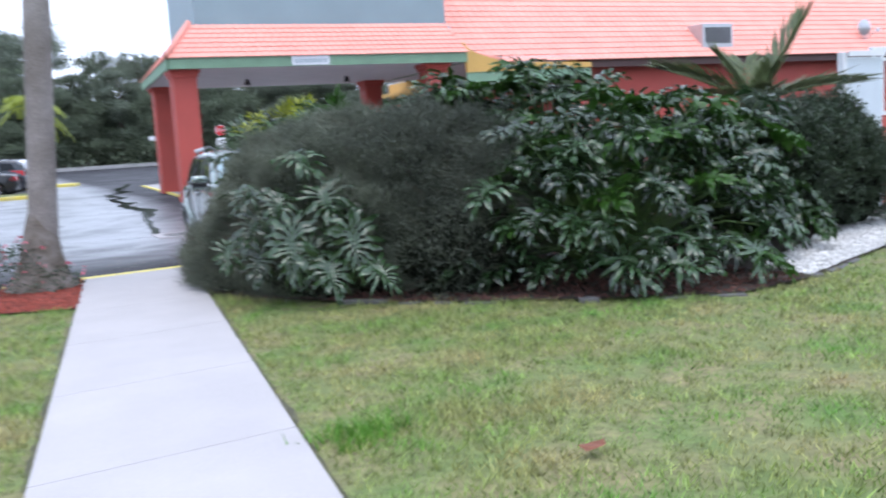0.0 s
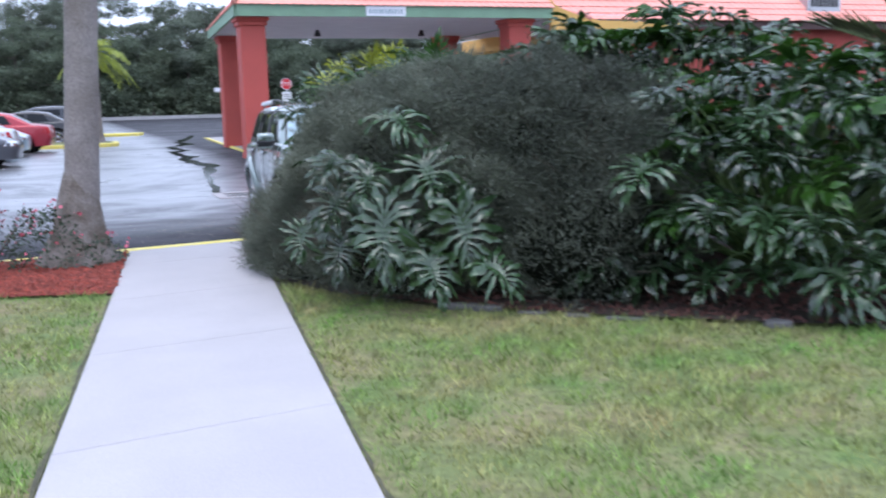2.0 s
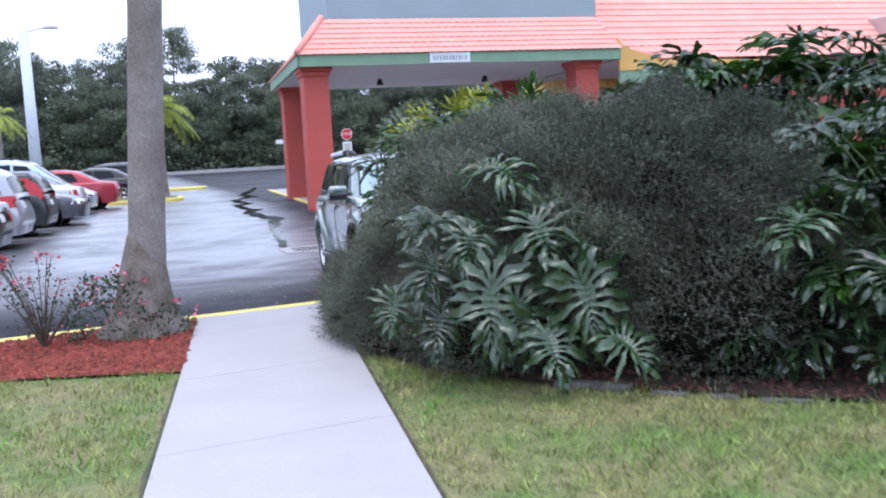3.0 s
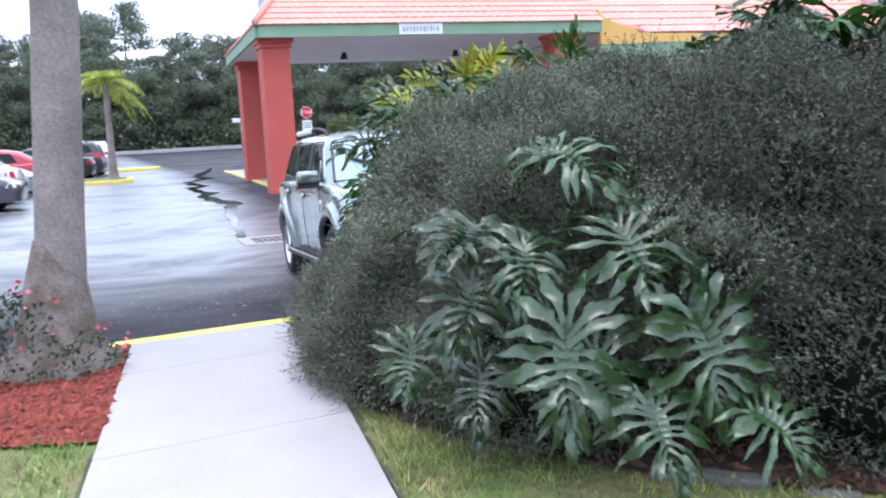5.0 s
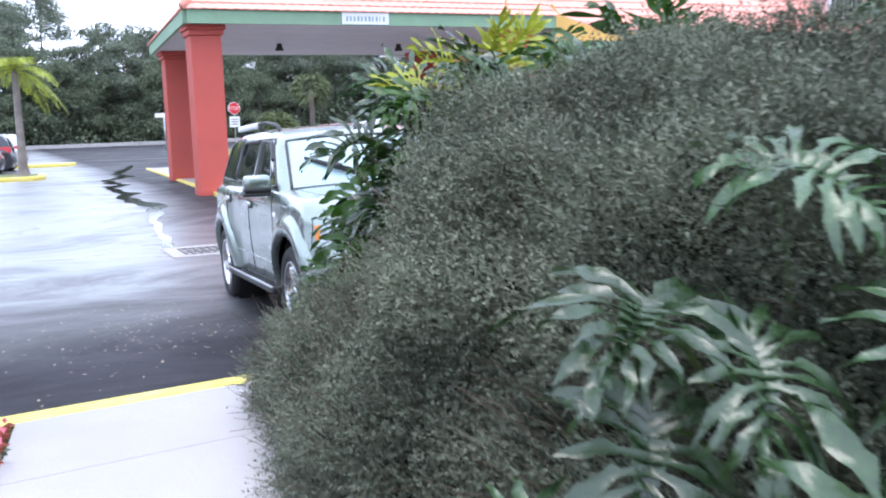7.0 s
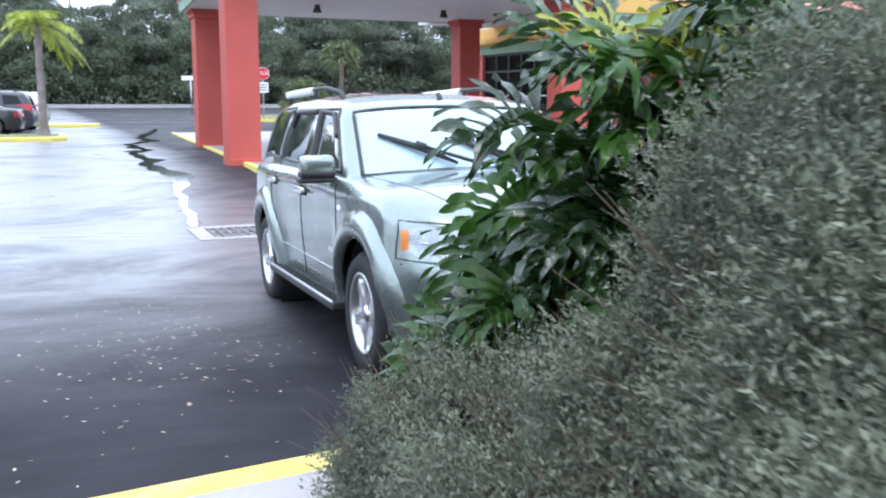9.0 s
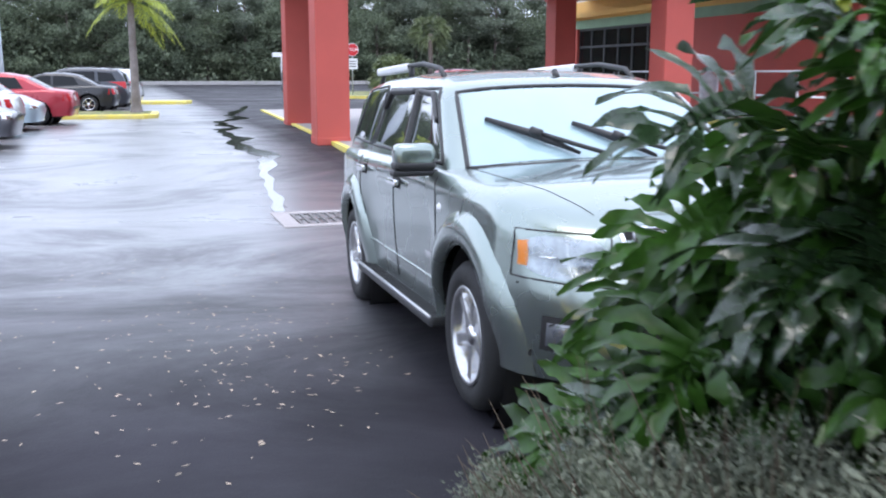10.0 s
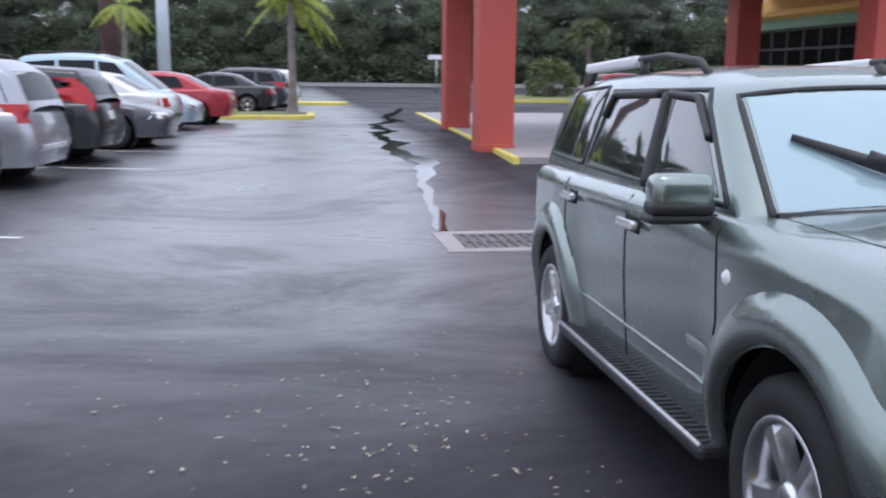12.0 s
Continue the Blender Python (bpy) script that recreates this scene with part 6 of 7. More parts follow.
# grille and bumper
gr = shell.patch("grille", "front", [(-0.49, 0.735), (0.49, 0.735), (0.49, 0.885), (-0.49, 0.885)], PIT, suv, 0.004, 6, "dark grille with upright chrome bars")
for i in range(15):
    y = -0.455 + i * 0.065
    p, q = shell.land("front", y, 0.82)
    under("grille_bar", done(box_bm(p.x, p.x + 0.028, y - 0.011, y + 0.011, 0.745, 0.895), "grille_bar", CHROME, bevel=0.004), gr)
shell.line("grille_surround", "front", [(-0.495, 0.73), (0.495, 0.73), (0.495, 0.895), (-0.495, 0.895), (-0.495, 0.73)], 0.012, CHROME, gr)
shell.patch("bumper_inlet", "front", [(-0.5, 0.42), (0.5, 0.42), (0.5, 0.60), (-0.5, 0.60)], TRIM, suv, 0.005, 6, "black lower bumper inlet")
shell.line("bumper_seam", "front", [(-0.86, 0.685), (0.86, 0.685)], 0.005, PIT, suv)
shell.patch("bumper_chin", "front", [(-0.82, 0.30), (0.82, 0.30), (0.82, 0.42), (-0.82, 0.42)], TRIM, suv, 0.012, 8)
under("roof_deflector", done(box_bm(-1.98, -1.68, -0.52, 0.52, 1.53, 1.575), "roof_deflector", WHITE, bevel=0.012), suv, "pale roof spoiler")
tube("aerial", [(0.22, 0.0, 1.53), (0.17, 0.0, 1.575)], 0.018, TRIM, suv)
shell.patch("rear_window", "back", [(-0.6, 1.12), (0.6, 1.12), (0.54, 1.38), (-0.54, 1.38)], GLASS, suv, 0.006, 8)
tagged(suv, "silver-green sport utility car with wipers resting on a pale windscreen", "car")


# parked cars in the row across the lot
def parked(kind, colour, end_xy, heading, label, name, metal=0.5, nose_out=False, tall=0.0):
    """A simpler parked car: sedan, van, box-shaped or estate; its tail, or its nose, towards the aisle at end_xy."""
    p = paint(name + "_paint", colour, 0.3, 0.06, 2, 300, 0.0, metal=metal, coat=0.5)
    half = [(-2.3, 0.66), (-2.2, 0.78), (-1.9, 0.86), (-1.3, 0.885), (1.3, 0.885), (1.8, 0.84), (2.15, 0.72), (2.3, 0.55)]
    low = dict(nose=[(0.3, 0.05), (0.5, 0.0), (0.65, 0.02), (0.8, 0.2)], rear=[(0.3, 0.08), (0.5, 0.0), (0.7, 0.02), (1.0, 0.12)], axle_f=1.36, axle_r=-1.36, wheel=0.325, sill=0.25, tumble=0.2, paint=p, half=half)
    if kind == "sedan":
        spec = dict(low, deck=[(-2.3, 0.93), (-1.6, 1.0), (1.0, 0.92), (2.0, 0.76), (2.3, 0.66)], roof=[(-1.75, 0.98), (-1.0, 1.36), (-0.5, 1.44), (0.1, 1.44), (0.45, 1.36), (1.2, 0.9)], roof_z=1.44)
        wins = [[(0.75, 0.98), (-0.1, 0.98), (-0.1, 1.34), (0.28, 1.34)], [(-0.18, 0.98), (-1.05, 1.02), (-0.85, 1.32), (-0.18, 1.34)]]
        glass_b, lampz = [(-0.6, 1.03), (0.6, 1.03), (0.5, 1.33), (-0.5, 1.33)], (0.68, 0.88)
    elif kind == "van":
        spec = dict(low, deck=[(-2.3, 0.98), (0.9, 0.98), (1.3, 0.96), (2.0, 0.82), (2.3, 0.7)], roof=[(-2.26, 1.0), (-2.05, 1.52), (-1.8, 1.68), (-0.8, 1.74), (0.0, 1.72), (0.5, 1.6), (1.55, 0.92)], roof_z=1.74)
        wins = [[(0.95, 1.06), (0.05, 1.06), (0.0, 1.56), (0.4, 1.52)], [(-0.05, 1.06), (-0.95, 1.06), (-0.95, 1.58), (-0.08, 1.58)], [(-1.03, 1.06), (-2.0, 1.08), (-1.85, 1.52), (-1.03, 1.58)]]
        glass_b, lampz = [(-0.62, 1.1), (0.62, 1.1), (0.52, 1.55), (-0.52, 1.55)], (0.82, 1.06)
    else:
        spec = dict(low, deck=[(-2.3, 0.97), (0.9, 1.0), (1.3, 0.98), (2.0, 0.86), (2.3, 0.75)], roof=[(-2.24, 1.0), (-2.1, 1.35), (-1.9, 1.58), (-0.8, 1.64), (0.0, 1.62), (0.35, 1.54), (1.05, 0.98)], roof_z=1.64)
        wins = [[(0.62, 1.06), (-0.1, 1.06), (-0.1, 1.5), (0.25, 1.48)], [(-0.18, 1.06), (-1.05, 1.06), (-1.05, 1.5), (-0.18, 1.5)], [(-1.2, 1.1), (-1.85, 1.14), (-1.7, 1.44), (-1.15, 1.49)]]
        glass_b, lampz = [(-0.6, 1.08), (0.6, 1.08), (0.5, 1.48), (-0.5, 1.48)], (0.85, 1.35 if kind == "box" else 1.1)
    if tall:
        spec["roof"] = [(x, z + tall * max(0, min(1, (z - 1.0) / 0.5))) for x, z in spec["roof"]]
        spec["roof_z"] += tall
        wins = [[(x, z + (tall if z > 1.3 else 0)) for x, z in w] for w in wins]
        glass_b = [(y, z + (tall if z > 1.3 else 0)) for y, z in glass_b]
    sh = Shell(spec)
    car = empty("parked_car", pose(0, 0, 0))
    under("body", sh.lower, car)
    under("cabin", sh.upper, car)
    wheel_wells(sh, car)
    under("underbody", done(box_bm(-1.95, 1.95, -0.64, 0.64, 0.2, 0.42), "underbody", PIT, bevel=0.05), car)
    for ax in (1.36, -1.36):
        for sd in (-1, 1):
            wheel(car, ax, sd, 0.775, 0.325, 5, 0.21)
    for side, sg in (("right", -1), ("left", 1)):
        for w in wins:
            sh.patch("side_window", side, w, PARKED_GLASS, car, 0.004, 6, "dark side window")
        sh.patch("tail_lamp", "back", [(sg * 0.82, lampz[0]), (sg * 0.52, lampz[0]), (sg * 0.54, lampz[1]), (sg * 0.80, lampz[1])] if kind == "sedan" else [(sg * 0.79, lampz[0]), (sg * 0.66, lampz[0]), (sg * 0.66, lampz[1]), (sg * 0.77, lampz[1])], TAIL, car, 0.012, 5, "red tail lamp")
        sh.patch("headlight", "front", [(sg * 0.78, 0.56), (sg * 0.42, 0.56), (sg * 0.42, 0.68), (sg * 0.72, 0.7)], CHROME, car, 0.008, 5)
        sh.line("door_seam", side, [(0.85, 0.9), (0.9, 0.6), (0.85, 0.3)], 0.004, PIT, car, steps=4)
        sh.line("door_seam", side, [(-0.14, 0.95), (-0.14, 0.3)], 0.004, PIT, car, steps=4)
        sh.line("door_seam", side, [(-1.05, 0.95), (-0.95, 0.3)], 0.004, PIT, car, steps=4)
        q, _ = sh.land(side, 0.75, 0.98)
        mir = under("wing_mirror", done(box_bm(-0.05, 0.06, -0.1, 0.1, -0.05, 0.1), "wing_mirror", p, bevel=0.03), car)
        mir.matrix_basis = Matrix.Translation((0.7, sg * (abs(q.y) + 0.1), 1.02))
        if kind in ("van", "estate"):
            tube("roof_rail", [(0.0, sg * 0.58, spec["roof_z"] - 0.02), (-0.15, sg * 0.58, spec["roof_z"] + 0.06), (-1.5, sg * 0.58, spec["roof_z"] + 0.03), (-1.7, sg * 0.58, spec["roof_z"] - 0.06)], 0.016, TRIM, car)
    sh.patch("rear_window", "back", glass_b, PARKED_GLASS, car, 0.006, 8, "dark rear window")
    sh.patch("windscreen", "top", [(spec["roof"][-1][0] - 0.1, -0.6), (spec["roof"][-1][0] - 0.1, 0.6), (spec["roof"][-3][0] + 0.1, 0.5), (spec["roof"][-3][0] + 0.1, -0.5)], PARKED_GLASS, car, 0.006, 8, "dark windscreen")
    sh.patch("number_plate", "back", [(-0.16, 0.68), (0.16, 0.68), (0.16, 0.82), (-0.16, 0.82)] if kind != "van" else [(-0.16, 0.78), (0.16, 0.78), (0.16, 0.92), (-0.16, 0.92)], PLATE, car, 0.01, 2, "pale number plate")
    sh.patch("bumper_trim", "back", [(-0.72, 0.44), (0.72, 0.44), (0.72, 0.52), (-0.72, 0.52)], CHROME if kind == "van" else TRIM, car, 0.012, 8)
    place_car(car, end_xy, heading, 2.3)
    if nose_out:
        car.matrix_basis = car.matrix_basis @ Matrix.Rotation(math.pi, 4, "Z")
    return tagged(car, label, "car", "cars parked in the row")


H = 174
parked("sedan", (0.018, 0.02, 0.03), (-2.0, 21.1), H, "dark navy sedan parked tail out on white-lined asphalt", "navy")
parked("van", (0.40, 0.41, 0.44), (-1.90, 24.0), H, "silver minivan parked with its tail towards the aisle", "silver", 0.6, tall=-0.08)
parked("box", (0.035, 0.037, 0.042), (-1.63, 26.9), H, "charcoal boxy hatchback with tall red tail lamps", "charcoal", tall=-0.1)
parked("sedan", (0.09, 0.092, 0.105), (-1.0, 29.7), H, "dark grey sedan parked nose out between white lines", "graphite", nose_out=True)
parked("sedan", (0.62, 0.63, 0.65), (-1.25, 32.5), H, "white sedan parked tail out beside the grey sedan", "white_car", 0.2)
parked("van", (0.42, 0.54, 0.60), (-1.0, 35.3), H, "tall pale blue minivan parked nose out in the row", "pale_blue", 0.5, nose_out=True, tall=0.12)
parked("sedan", (0.36, 0.02, 0.035), (-0.30, 38.1), H, "dark red sedan parked beside the palm island", "red", 0.3)
parked("sedan", (0.02, 0.021, 0.024), (0.75, 46.2), H, "black sedan parked beyond the palm island", "black", 0.3)
parked("estate", (0.045, 0.05, 0.06), (1.2, 49.2), H, "dark sport utility car parked beyond the palm island", "slate")
parked("estate", (0.55, 0.57, 0.6), (1.7, 52.2), H, "silver sport utility car at the end of the row", "bright_silver", 0.6)
parked("estate", (0.30, 0.02, 0.03), (17.2, 59.0), 8, "dark red sport utility car beyond the canopy", "maroon", 0.3)
# small white marker post between the columns
mark = empty("bollard", pose(5.95, 32.6, -0.08))
tube("post", [(0, 0, -0.1), (0, 0, 0.8)], 0.07, WHITE, mark, sides=14)
tube("cap", [(0, 0, 0.8), (0, 0, 0.86), (0, 0, 0.9)], 0.07, TAIL, mark, taper=[0.075, 0.06, 0.02], sides=14)
tagged(mark, "small white marker post between the red columns", "bollard")

# white bay lines
lines = empty("road_marking", pose(-1.0, 20, lot_z(-1, 20)))
for i, y in enumerate((19.9, 22.7, 25.65, 28.5, 31.3, 34.1, 36.9, 45.0, 47.9, 50.8)):
    xr = -1.28 + 0.08 * (y - 20)
    m = [(xr, y - 0.05), (xr, y + 0.05), (xr - 5, y + 0.05 + 0.52), (xr - 5, y - 0.05 + 0.52)]
    bm = bmesh.new()
    pts = []
    for k in range(11):
        u = k / 10
        for a, b in ((m[0], m[3]), (m[1], m[2])):
            x, yy = a[0] + (b[0] - a[0]) * u, a[1] + (b[1] - a[1]) * u
            pts.append(bm.verts.new((x + 1.0, yy - 20, lot_z(x, yy) + 0.006 - lot_z(-1, 20))))
    for k in range(10):
        bm.faces.new((pts[2 * k], pts[2 * k + 1], pts[2 * k + 3], pts[2 * k + 2]))
    under("bay_line", done(bm, "bay_line", LINE), lines)
structure(lines, "worn white parking bay lines on wet asphalt", "road marking")

# storm drain in the dip
DZ = lot_z(3.3, 19.55)
drain = empty("drain", pose(2.70, 18.98, DZ))
for x0, x1, y0, y1 in ((0, 1.75, 0, 0.14), (0, 1.75, 0.98, 1.12), (0, 0.2, 0.141, 0.979), (1.55, 1.75, 0.141, 0.979)):
    box("collar", x0, x1, y0, y1, -0.12, 0.022, PAD, drain, 0.012)
box("pit", 0.19, 1.56, 0.13, 0.99, -0.14, -0.07, PIT, drain, 0.0)
for i in range(13):
    box("grate_bar", 0.215 + i * 0.102, 0.255 + i * 0.102, 0.141, 0.979, -0.03, 0.018, IRON, drain, 0.004)
for y in (0.15, 0.54, 0.93):
    box("grate_rail", 0.2, 1.55, y, y + 0.045, -0.035, 0.014, IRON, drain, 0.004)
structure(drain, "cast iron storm drain grate in a concrete collar", "drain")

# trickle of standing water that winds to the drain
rw = random.Random(9)
path = [(2.85, 20.2, 0.13), (2.92, 21.0, 0.16), (3.0, 22.2, 0.14), (3.12, 23.6, 0.2), (3.35, 25.2, 0.28), (3.62, 26.4, 0.4), (3.5, 27.2, 0.5), (3.3, 28.2, 0.42), (3.2, 29.4, 0.36), (3.55, 30.5, 0.5),
        (3.35, 31.6, 0.3), (3.3, 33.2, 0.34), (3.8, 34.6, 0.5), (3.6, 36.0, 0.3), (3.75, 38.2, 0.42), (4.6, 40.0, 0.55), (4.4, 42.0, 0.36), (4.9, 45.0, 0.42), (5.5, 48.0, 0.3), (6.1, 52.0, 0.2)]
bm = bmesh.new()
ring = []
for i in range(len(path) - 1):
    for k in range(10):
        u = k / 10
        x, y, w = (path[i][j] * (1 - u) + path[i + 1][j] * u for j in range(3))
        n1, n2 = noise.noise(Vector((y * 1.1, 3, 0))), noise.noise(Vector((y * 1.1, 9, 0)))
        a, b = x - w * (0.45 + 0.75 * max(-0.45, n1)), x + w * (0.45 + 0.75 * max(-0.45, n2))
        ring.append((bm.verts.new((a, y, lot_z(a, y) + 0.007)), bm.verts.new((b, y, lot_z(b, y) + 0.007))))
for p, q in zip(ring, ring[1:]):
    bm.faces.new((p[0], p[1], q[1], q[0]))
structure(under("water", done(bm, "water", WATER)), "thin trickle of standing water winding to the drain", "water")

# fallen leaves on the asphalt
rl = np.random.default_rng(8)
verts = []
for i in range(330):
    if i < 190:
        x, y = rl.normal(1.75, 0.45), rl.normal(14.0, 0.75)
    else:
        x, y = rl.uniform(-0.6, 2.6), rl.uniform(11.7, 17.5)
    if y < 11.6 or x > 2.5:
        continue
    a, s = rl.uniform(0, 6.28), rl.uniform(0.009, 0.022)
    c, q = np.array([x, y, lot_z(x, y) + 0.003]), np.array([math.cos(a), math.sin(a), 0])
    t = np.array([-math.sin(a), math.cos(a), 0])
    up = np.array([0, 0, 1.0])
    verts += [c - q * s, c + t * s * 0.42 + up * rl.uniform(0.0, 0.0015), c + q * s + up * rl.uniform(0, 0.0015), c - t * s * 0.42 + up * rl.uniform(0.0, 0.0015)]
tagged(under("fallen_leaves", fast_mesh("fallen_leaves", verts, 4, FALLEN)), "small pale fallen leaves scattered on wet asphalt", "leaves", kind="stuff")

# ---------------------------------------------------------------- far side of the lot
structure(box("kerb_far", -90, 90, 128, 128.6, -0.4, 0.32, KERB, bevel=0.03), "pale low concrete kerb along the far road", "kerb")
# palm island in the parking row
isl = [(-4.6, 41.2), (1.55, 40.6), (2.0, 41.0), (2.1, 43.2), (1.7, 43.6), (-4.3, 44.1)]
structure(prism("kerb_island", isl, -0.3, 0.02, YELLOW, bevel=0.03), "yellow painted kerb of the palm island", "kerb")
structure(prism("ground_island", [(x * 0.93 - 0.1, 42.3 + (y - 42.3) * 0.86) for x, y in isl], -0.3, 0.03, LAWN), "grassy palm island in the car park", "ground")
feather_palm((1.35, 42.2, 0.0), 3.7, 0.15, 14, 1.9, FROND, "small palm with bright yellow-green fronds on the island", 81, boots=0.08)
structure(prism("kerb_end_island", [(-3.0, 55.5), (3.6, 54.8), (4.0, 56.2), (-2.6, 57.0)], -0.3, 0.03, YELLOW, bevel=0.03), "yellow painted kerb at the end of the row", "kerb")
feather_palm((-6.5, 58.0, -0.1), 4.6, 0.15, 12, 1.9, FROND, "small palm with green fronds beyond the parked cars", 82, boots=0.08)
# grass verge with stop sign by the exit
structure(prism("lawn_verge", [(12.2, 62), (40, 60), (60, 74), (13.4, 76)], -0.3, 0.02, LAWN, bevel=0.0), "green grass verge beside the exit lane", "lawn")
structure(plank("kerb_verge", (12.1, 61.9), (40, 59.9), 0.2, -0.3, 0.04, YELLOW), "yellow painted kerb of the verge", "kerb")


def octagon(r, y0, y1, name, mat, parent, label=""):
    bm = bmesh.new()
    f = bm.faces.new([bm.verts.new((r * math.cos(math.pi / 8 + k * math.pi / 4), y0, r * math.sin(math.pi / 8 + k * math.pi / 4))) for k in range(8)])
    top = bmesh.ops.extrude_face_region(bm, geom=[f])
    for v in top["geom"]:
        if isinstance(v, bmesh.types.BMVert):
            v.co.y = y1
    return under(name, done(bm, name, mat), parent, label)


def words(name, text, size, mat, parent, at, depth=0.002):
    """Flat lettering facing -y, turned into a mesh."""
    cu = bpy.data.curves.new(name, "FONT")
    cu.body, cu.size, cu.align_x, cu.align_y, cu.extrude = text, size, "CENTER", "CENTER", depth
    tmp = bpy.data.objects.new(name, cu)
    me = bpy.data.meshes.new_from_object(tmp)
    bpy.data.objects.remove(tmp)
    me.materials.clear()
    me.materials.append(mat)
    ob = under(name, me, parent)
    ob.matrix_basis = pose(*at, 90, 0, 0)
    return ob


stop = empty("stop_sign", pose(14.2, 66.0, 0))
tube("post", [(0, 0, -0.1), (0, 0, 3.05)], 0.035, STEEL, stop)
octagon(0.41, -0.05, -0.035, "rim", WHITE, stop)
stop.children[-1].matrix_basis = pose(0, 0, 2.72)
face = octagon(0.375, -0.062, -0.051, "plate", STOPRED, stop, "red octagonal plate")
face.matrix_basis = pose(0, 0, 2.72)
words("lettering", "STOP", 0.30, WHITE, face, (0, -0.064, 0))
box("notice", -0.32, 0.32, -0.05, -0.035, 1.55, 2.2, WHITE, stop, 0.004, "white notice plate")
for z in (1.7, 1.85, 2.0):
    box("notice_line", -0.22, 0.22, -0.055, -0.049, z, z + 0.05, TRIM, stop, 0.0)
tagged(stop, "red stop sign over a white notice at the exit", "sign")
back_sign = empty("road_sign", pose(12.6, 84.0, -0.1))
tube("post", [(0, 0, -0.1), (0, 0, 3.0)], 0.05, STEEL, back_sign)
box("plate", -0.7, 0.7, -0.03, 0.0, 2.65, 3.0, WHITE, back_sign, 0.01)
tagged(back_sign, "small pale sign plate on a post by the road", "sign")

# lamp post, dark pole and thin pole beyond the parked cars
lp = empty("street_lamp", pose(-5.2, 62, -0.12))
tube("post", [(0, 0, -0.1), (0, 0, 9.5)], 0.34, BLUEWHITE, lp, "pale painted post", taper=[0.34, 0.28], sides=16)
tube("arm", [(0, 0, 9.4), (1.2, 0, 9.7)], 0.06, BLUEWHITE, lp)
box("lamp_head", 1.1, 1.9, -0.2, 0.2, 9.6, 9.78, STEEL, lp, 0.04)
tagged(lp, "pale blue-white lamp post beyond the parked cars", "lamp post")
tagged(tube("utility_pole", [(-8.2, 64, -0.3), (-8.3, 64, 12)], 0.5, BROWN, taper=[0.52, 0.42], sides=14), "thick dark pole beyond the parked cars", "pole")
tagged(tube("utility_pole", [(-24.0, 70, -0.3), (-24.0, 70, 9)], 0.25, WOOD, taper=[0.28, 0.2], sides=10), "grey timber pole beyond the parked cars", "pole")


def fan_tree(at, height, label, seed):
    """A cabbage palm: straight trunk and a round head of many fans."""
    r = np.random.default_rng(seed)
    tree = empty("palm_tree", pose(*at))
    tube("trunk", [(0, 0, -0.2), (0.05, 0, height * 0.5), (0, 0, height)], 0.2, WOOD, tree, taper=[0.26, 0.2, 0.2], sides=12)
    verts = []
    for i in range(60):
        d = r.normal(size=3)
        d[2] = d[2] * 0.7 + 0.25
        d /= np.linalg.norm(d)
        hub = np.array([0, 0, height]) + d * 1.0
        for j in range(22):
            t = d + r.normal(size=3) * 0.5
            t /= np.linalg.norm(t)
            ln = r.uniform(0.6, 1.1)
            q = np.cross(t, r.normal(size=3))
            q = q / np.linalg.norm(q) * 0.05
            verts += [hub, hub + t * ln * 0.6 + q, hub + t * ln + np.array([0, 0, -0.25 * ln]), hub + t * ln * 0.6 - q]
    tagged(under("crown", fast_mesh("crown", verts, 4, FAN), tree), kind="stuff")
    return tagged(tree, label, "palm tree")


fan_tree((25.5, 86, 0), 4.6, "cabbage palm with a round head on the verge", 91)
fan_tree((18.2, 71, 0), 1.0, "low cabbage palm on the verge", 92)


# ---------------------------------------------------------------- woods
def clumps(rng, centres, per, spread, size, flat=1.0):
    verts = []
    for c, s in centres:
        n = int(per * s)
        p = np.array(c) + rng.normal(size=(n, 3)) * np.array([spread, spread, spread * 0.5]) * s
        ax = rng.normal(size=(n, 3))
        ax[:, 2] = ax[:, 2] * flat
        ax /= np.linalg.norm(ax, axis=1)[:, None]
        sd = np.cross(ax, rng.normal(size=(n, 3)))
        sd /= np.linalg.norm(sd, axis=1)[:, None]
        ln = (size * rng.uniform(0.5, 1.5, n))[:, None]
        verts.append(np.stack([p - ax * ln * 0.5, p + sd * ln * 0.28, p + ax * ln * 0.5, p - sd * ln * 0.28], 1).reshape(-1, 3))
    return np.vstack(verts)


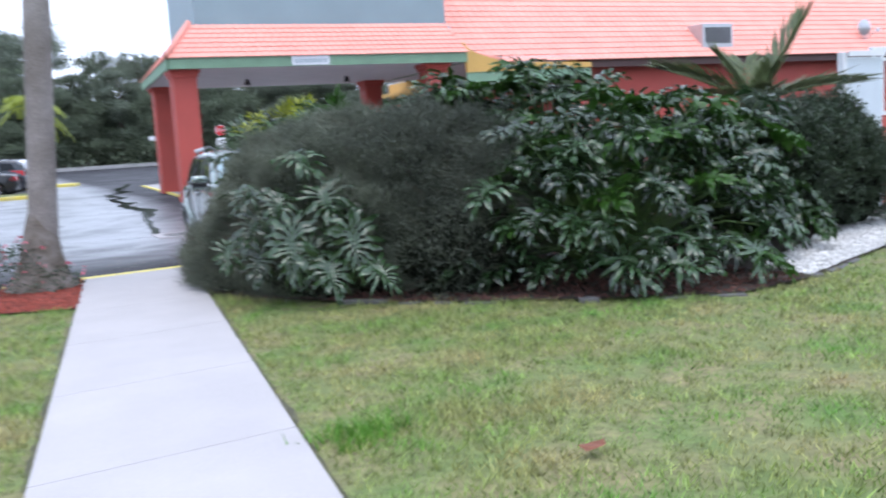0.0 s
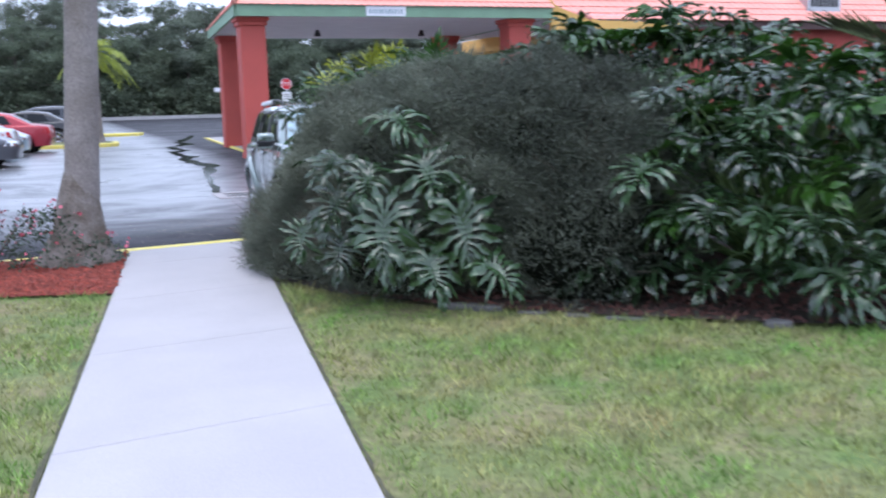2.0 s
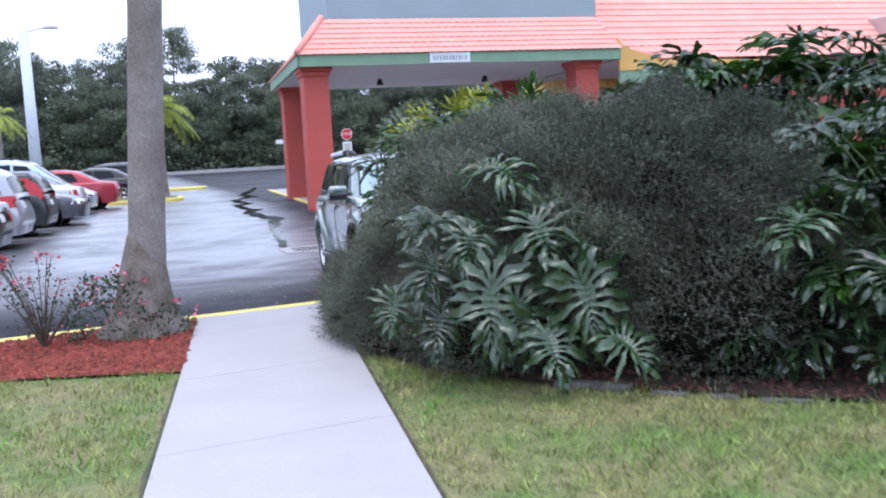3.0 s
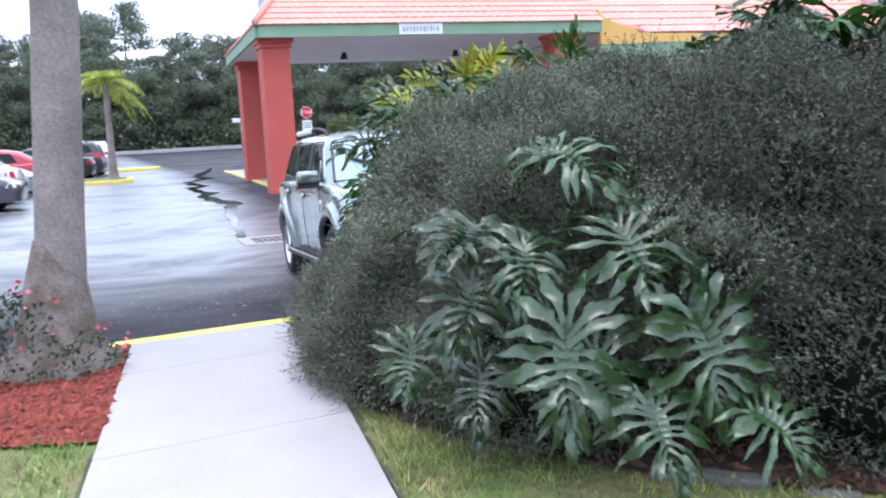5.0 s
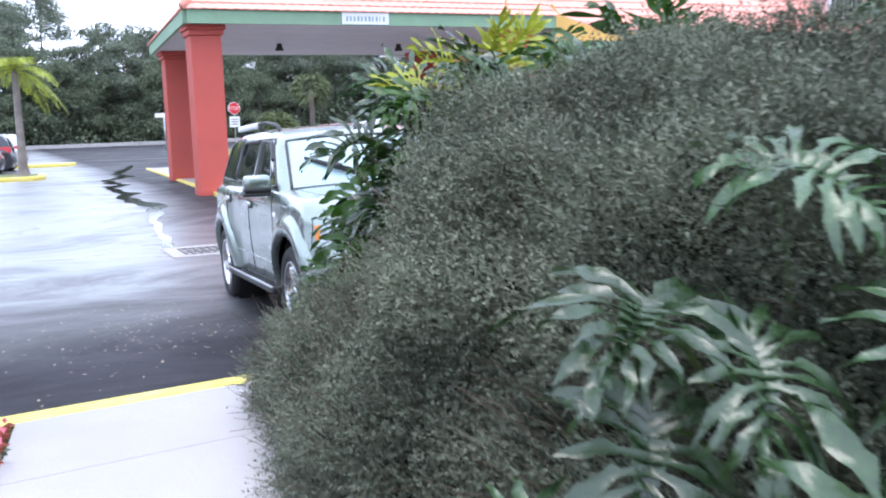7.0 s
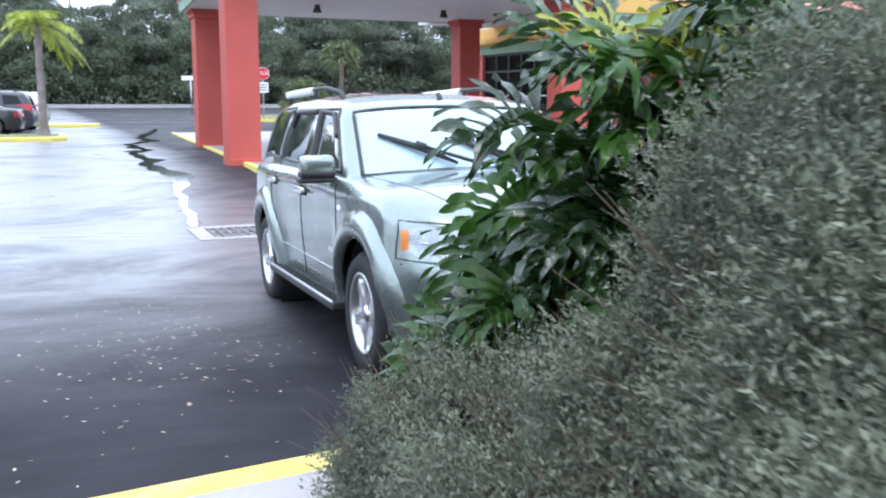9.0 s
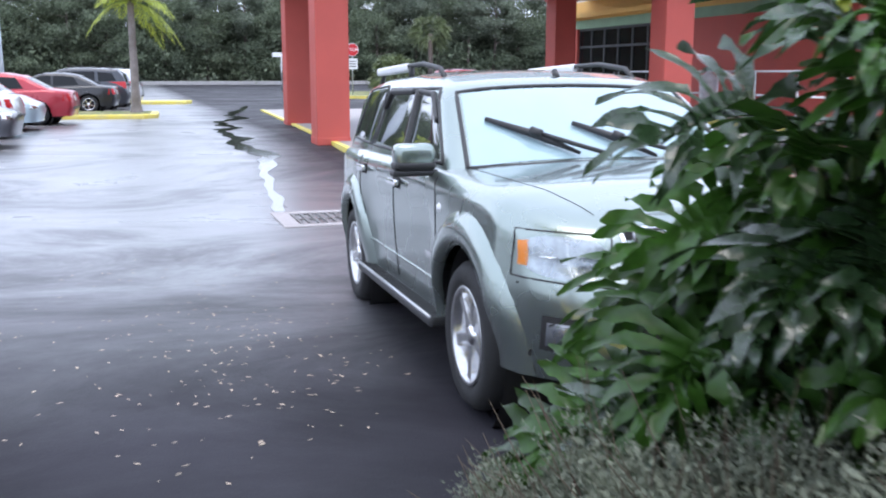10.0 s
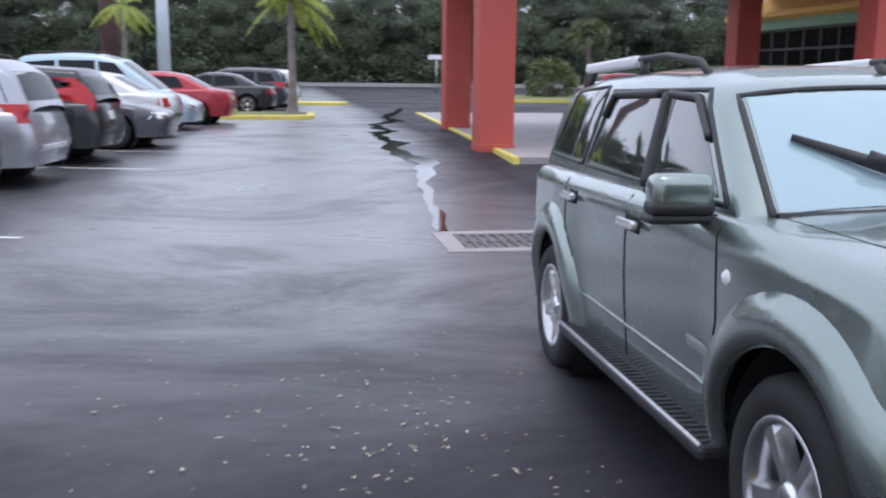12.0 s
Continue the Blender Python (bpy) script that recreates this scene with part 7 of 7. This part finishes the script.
def pine(name, height, seed, crown_from=0.5, wide=3.0, label="", mat=PINE, per=230):
    """A tall tree: bare tapered trunk, crooked limbs, and clumps of leaves with gaps between."""
    rng = np.random.default_rng(seed)
    tree = empty(name, pose(0, 0, -500))
    bend = rng.normal(size=2) * 0.5
    pts = [(bend[0] * math.sin(u * 2.5), bend[1] * math.sin(u * 2.0), height * u - 0.3) for u in np.linspace(0, 1, 9)]
    tube("trunk", pts, 0.2, WOOD, tree, taper=[0.24 * (1 - 0.85 * u) + 0.02 for u in np.linspace(0, 1, 9)], sides=8)
    centres = []
    for i in range(17):
        u = crown_from + (0.98 - crown_from) * i / 16
        a = rng.uniform(0, 6.28)
        reach = wide * (0.45 + 0.75 * math.sin(math.pi * min(1, (u - crown_from) / (1 - crown_from) * 0.75 + 0.2))) * rng.uniform(0.6, 1.15)
        root = Vector((bend[0] * math.sin(u * 2.5), bend[1] * math.sin(u * 2.0), height * u - 0.8))
        tip = root + Vector((math.cos(a) * reach, math.sin(a) * reach, rng.uniform(0.2, 1.6)))
        mid = root.lerp(tip, 0.5) + Vector((0, 0, -0.25))
        tube("limb", [root, mid, tip], 0.06, WOOD, tree, taper=[0.08, 0.05, 0.02], sides=5, closed_ends=False)
        for k in range(3):
            c = mid.lerp(tip, 0.3 + 0.4 * k) + Vector(rng.normal(size=3) * 0.45)
            centres.append((tuple(c), rng.uniform(0.7, 1.25)))
    centres.append(((bend[0] * 0.6, bend[1] * 0.9, height), 1.1))
    tagged(under("crown", fast_mesh("crown", clumps(rng, centres, per, 0.64 * wide / 3.2, 0.26), 4, mat), tree), kind="stuff")
    return tagged(tree, label, "tree", "trees of the wood")


# Broadleaf colour also lightened for the haze over the far wood
BROADLEAF = paint("hazed_broadleaf", (0.17, 0.215, 0.135), 0.65, 0.3, 0.25, 3, 0.0, second=(0.11, 0.14, 0.095), island=0.5, transl=0.42)
kinds = [pine("pine_tree", 19, 101, 0.72, 3.6, "tall pine with a flat open crown behind the road"), pine("pine_tree", 16, 102, 0.68, 3.2, "tall pine with a ragged crown behind the road"),
         pine("pine_tree", 21, 103, 0.74, 4.0, "tall pine with a flat open crown behind the road"), pine("tree", 11.5, 104, 0.18, 3.8, "tall dark leafy tree in the wood behind the road", BROADLEAF, 330),
         pine("tree", 8.5, 105, 0.10, 3.8, "dark leafy tree in the wood behind the road", BROADLEAF, 330), pine("pine_tree", 12.5, 106, 0.5, 2.6, "slender pine in the wood behind the road")]
rt = random.Random(13)
first = set()
spots = []
for row, (y, step) in enumerate(((133, 4.0), (138, 4.4), (144, 6.0), (152, 8.0))):
    x = -62 + row * 1.7
    while x < 92:
        spots.append((x + rt.uniform(-1.2, 1.2), y + rt.uniform(-1.6, 1.6), row))
        x += step
# trees round the grounds to the west and south, which the car windows mirror
spots += [(-72 + rt.uniform(-3, 3), -60 + 9 * i, 1) for i in range(19)] + [(-60 + 10 * i, -64 + rt.uniform(-3, 3), 1) for i in range(14)]
for x, y, row in spots:
    k = rt.choice((3, 4, 4, 3, 5)) if row == 0 else rt.choice((3, 1, 3, 5, 4)) if row == 1 else rt.choice((0, 1, 2, 5, 1))
    s = rt.uniform(0.85, 1.12)
    m = pose(x, y, -0.2, 0, 0, rt.uniform(0, 360))
    if k not in first:
        first.add(k)
        kinds[k].matrix_basis = m
    else:
        copy_thing(kinds[k], m)
for k, ob in enumerate(kinds):
    if k not in first:
        ob.matrix_basis = pose(-70 - 4 * k, 150, -0.2)
# thick undergrowth at the wood's edge
rng = np.random.default_rng(111)
cs = []
for i in range(1250):
    x, d = rng.uniform(-75, 100), rng.random()
    cs.append(((x, 131 + 16 * d, abs(rng.normal(0, 1)) * 2.2 + 0.4 + 5.0 * d), rng.uniform(0.9, 1.7)))
tagged(under("undergrowth", fast_mesh("undergrowth", clumps(rng, cs, 120, 1.0, 0.42), 4, BROADLEAF)), "dense dark undergrowth at the edge of the wood", "undergrowth", kind="stuff")
structure(sheet("backdrop_thicket", [-120 + i * 8 for i in range(36)], [156 + i * 2 for i in range(8)], lambda x, y: -0.3 + (y - 156) * 0.42 + 1.2 * noise.noise(Vector((x * 0.2, y * 0.3, 0))) * (y > 157), BROADLEAF), "dark wooded bank far behind the road", "backdrop")
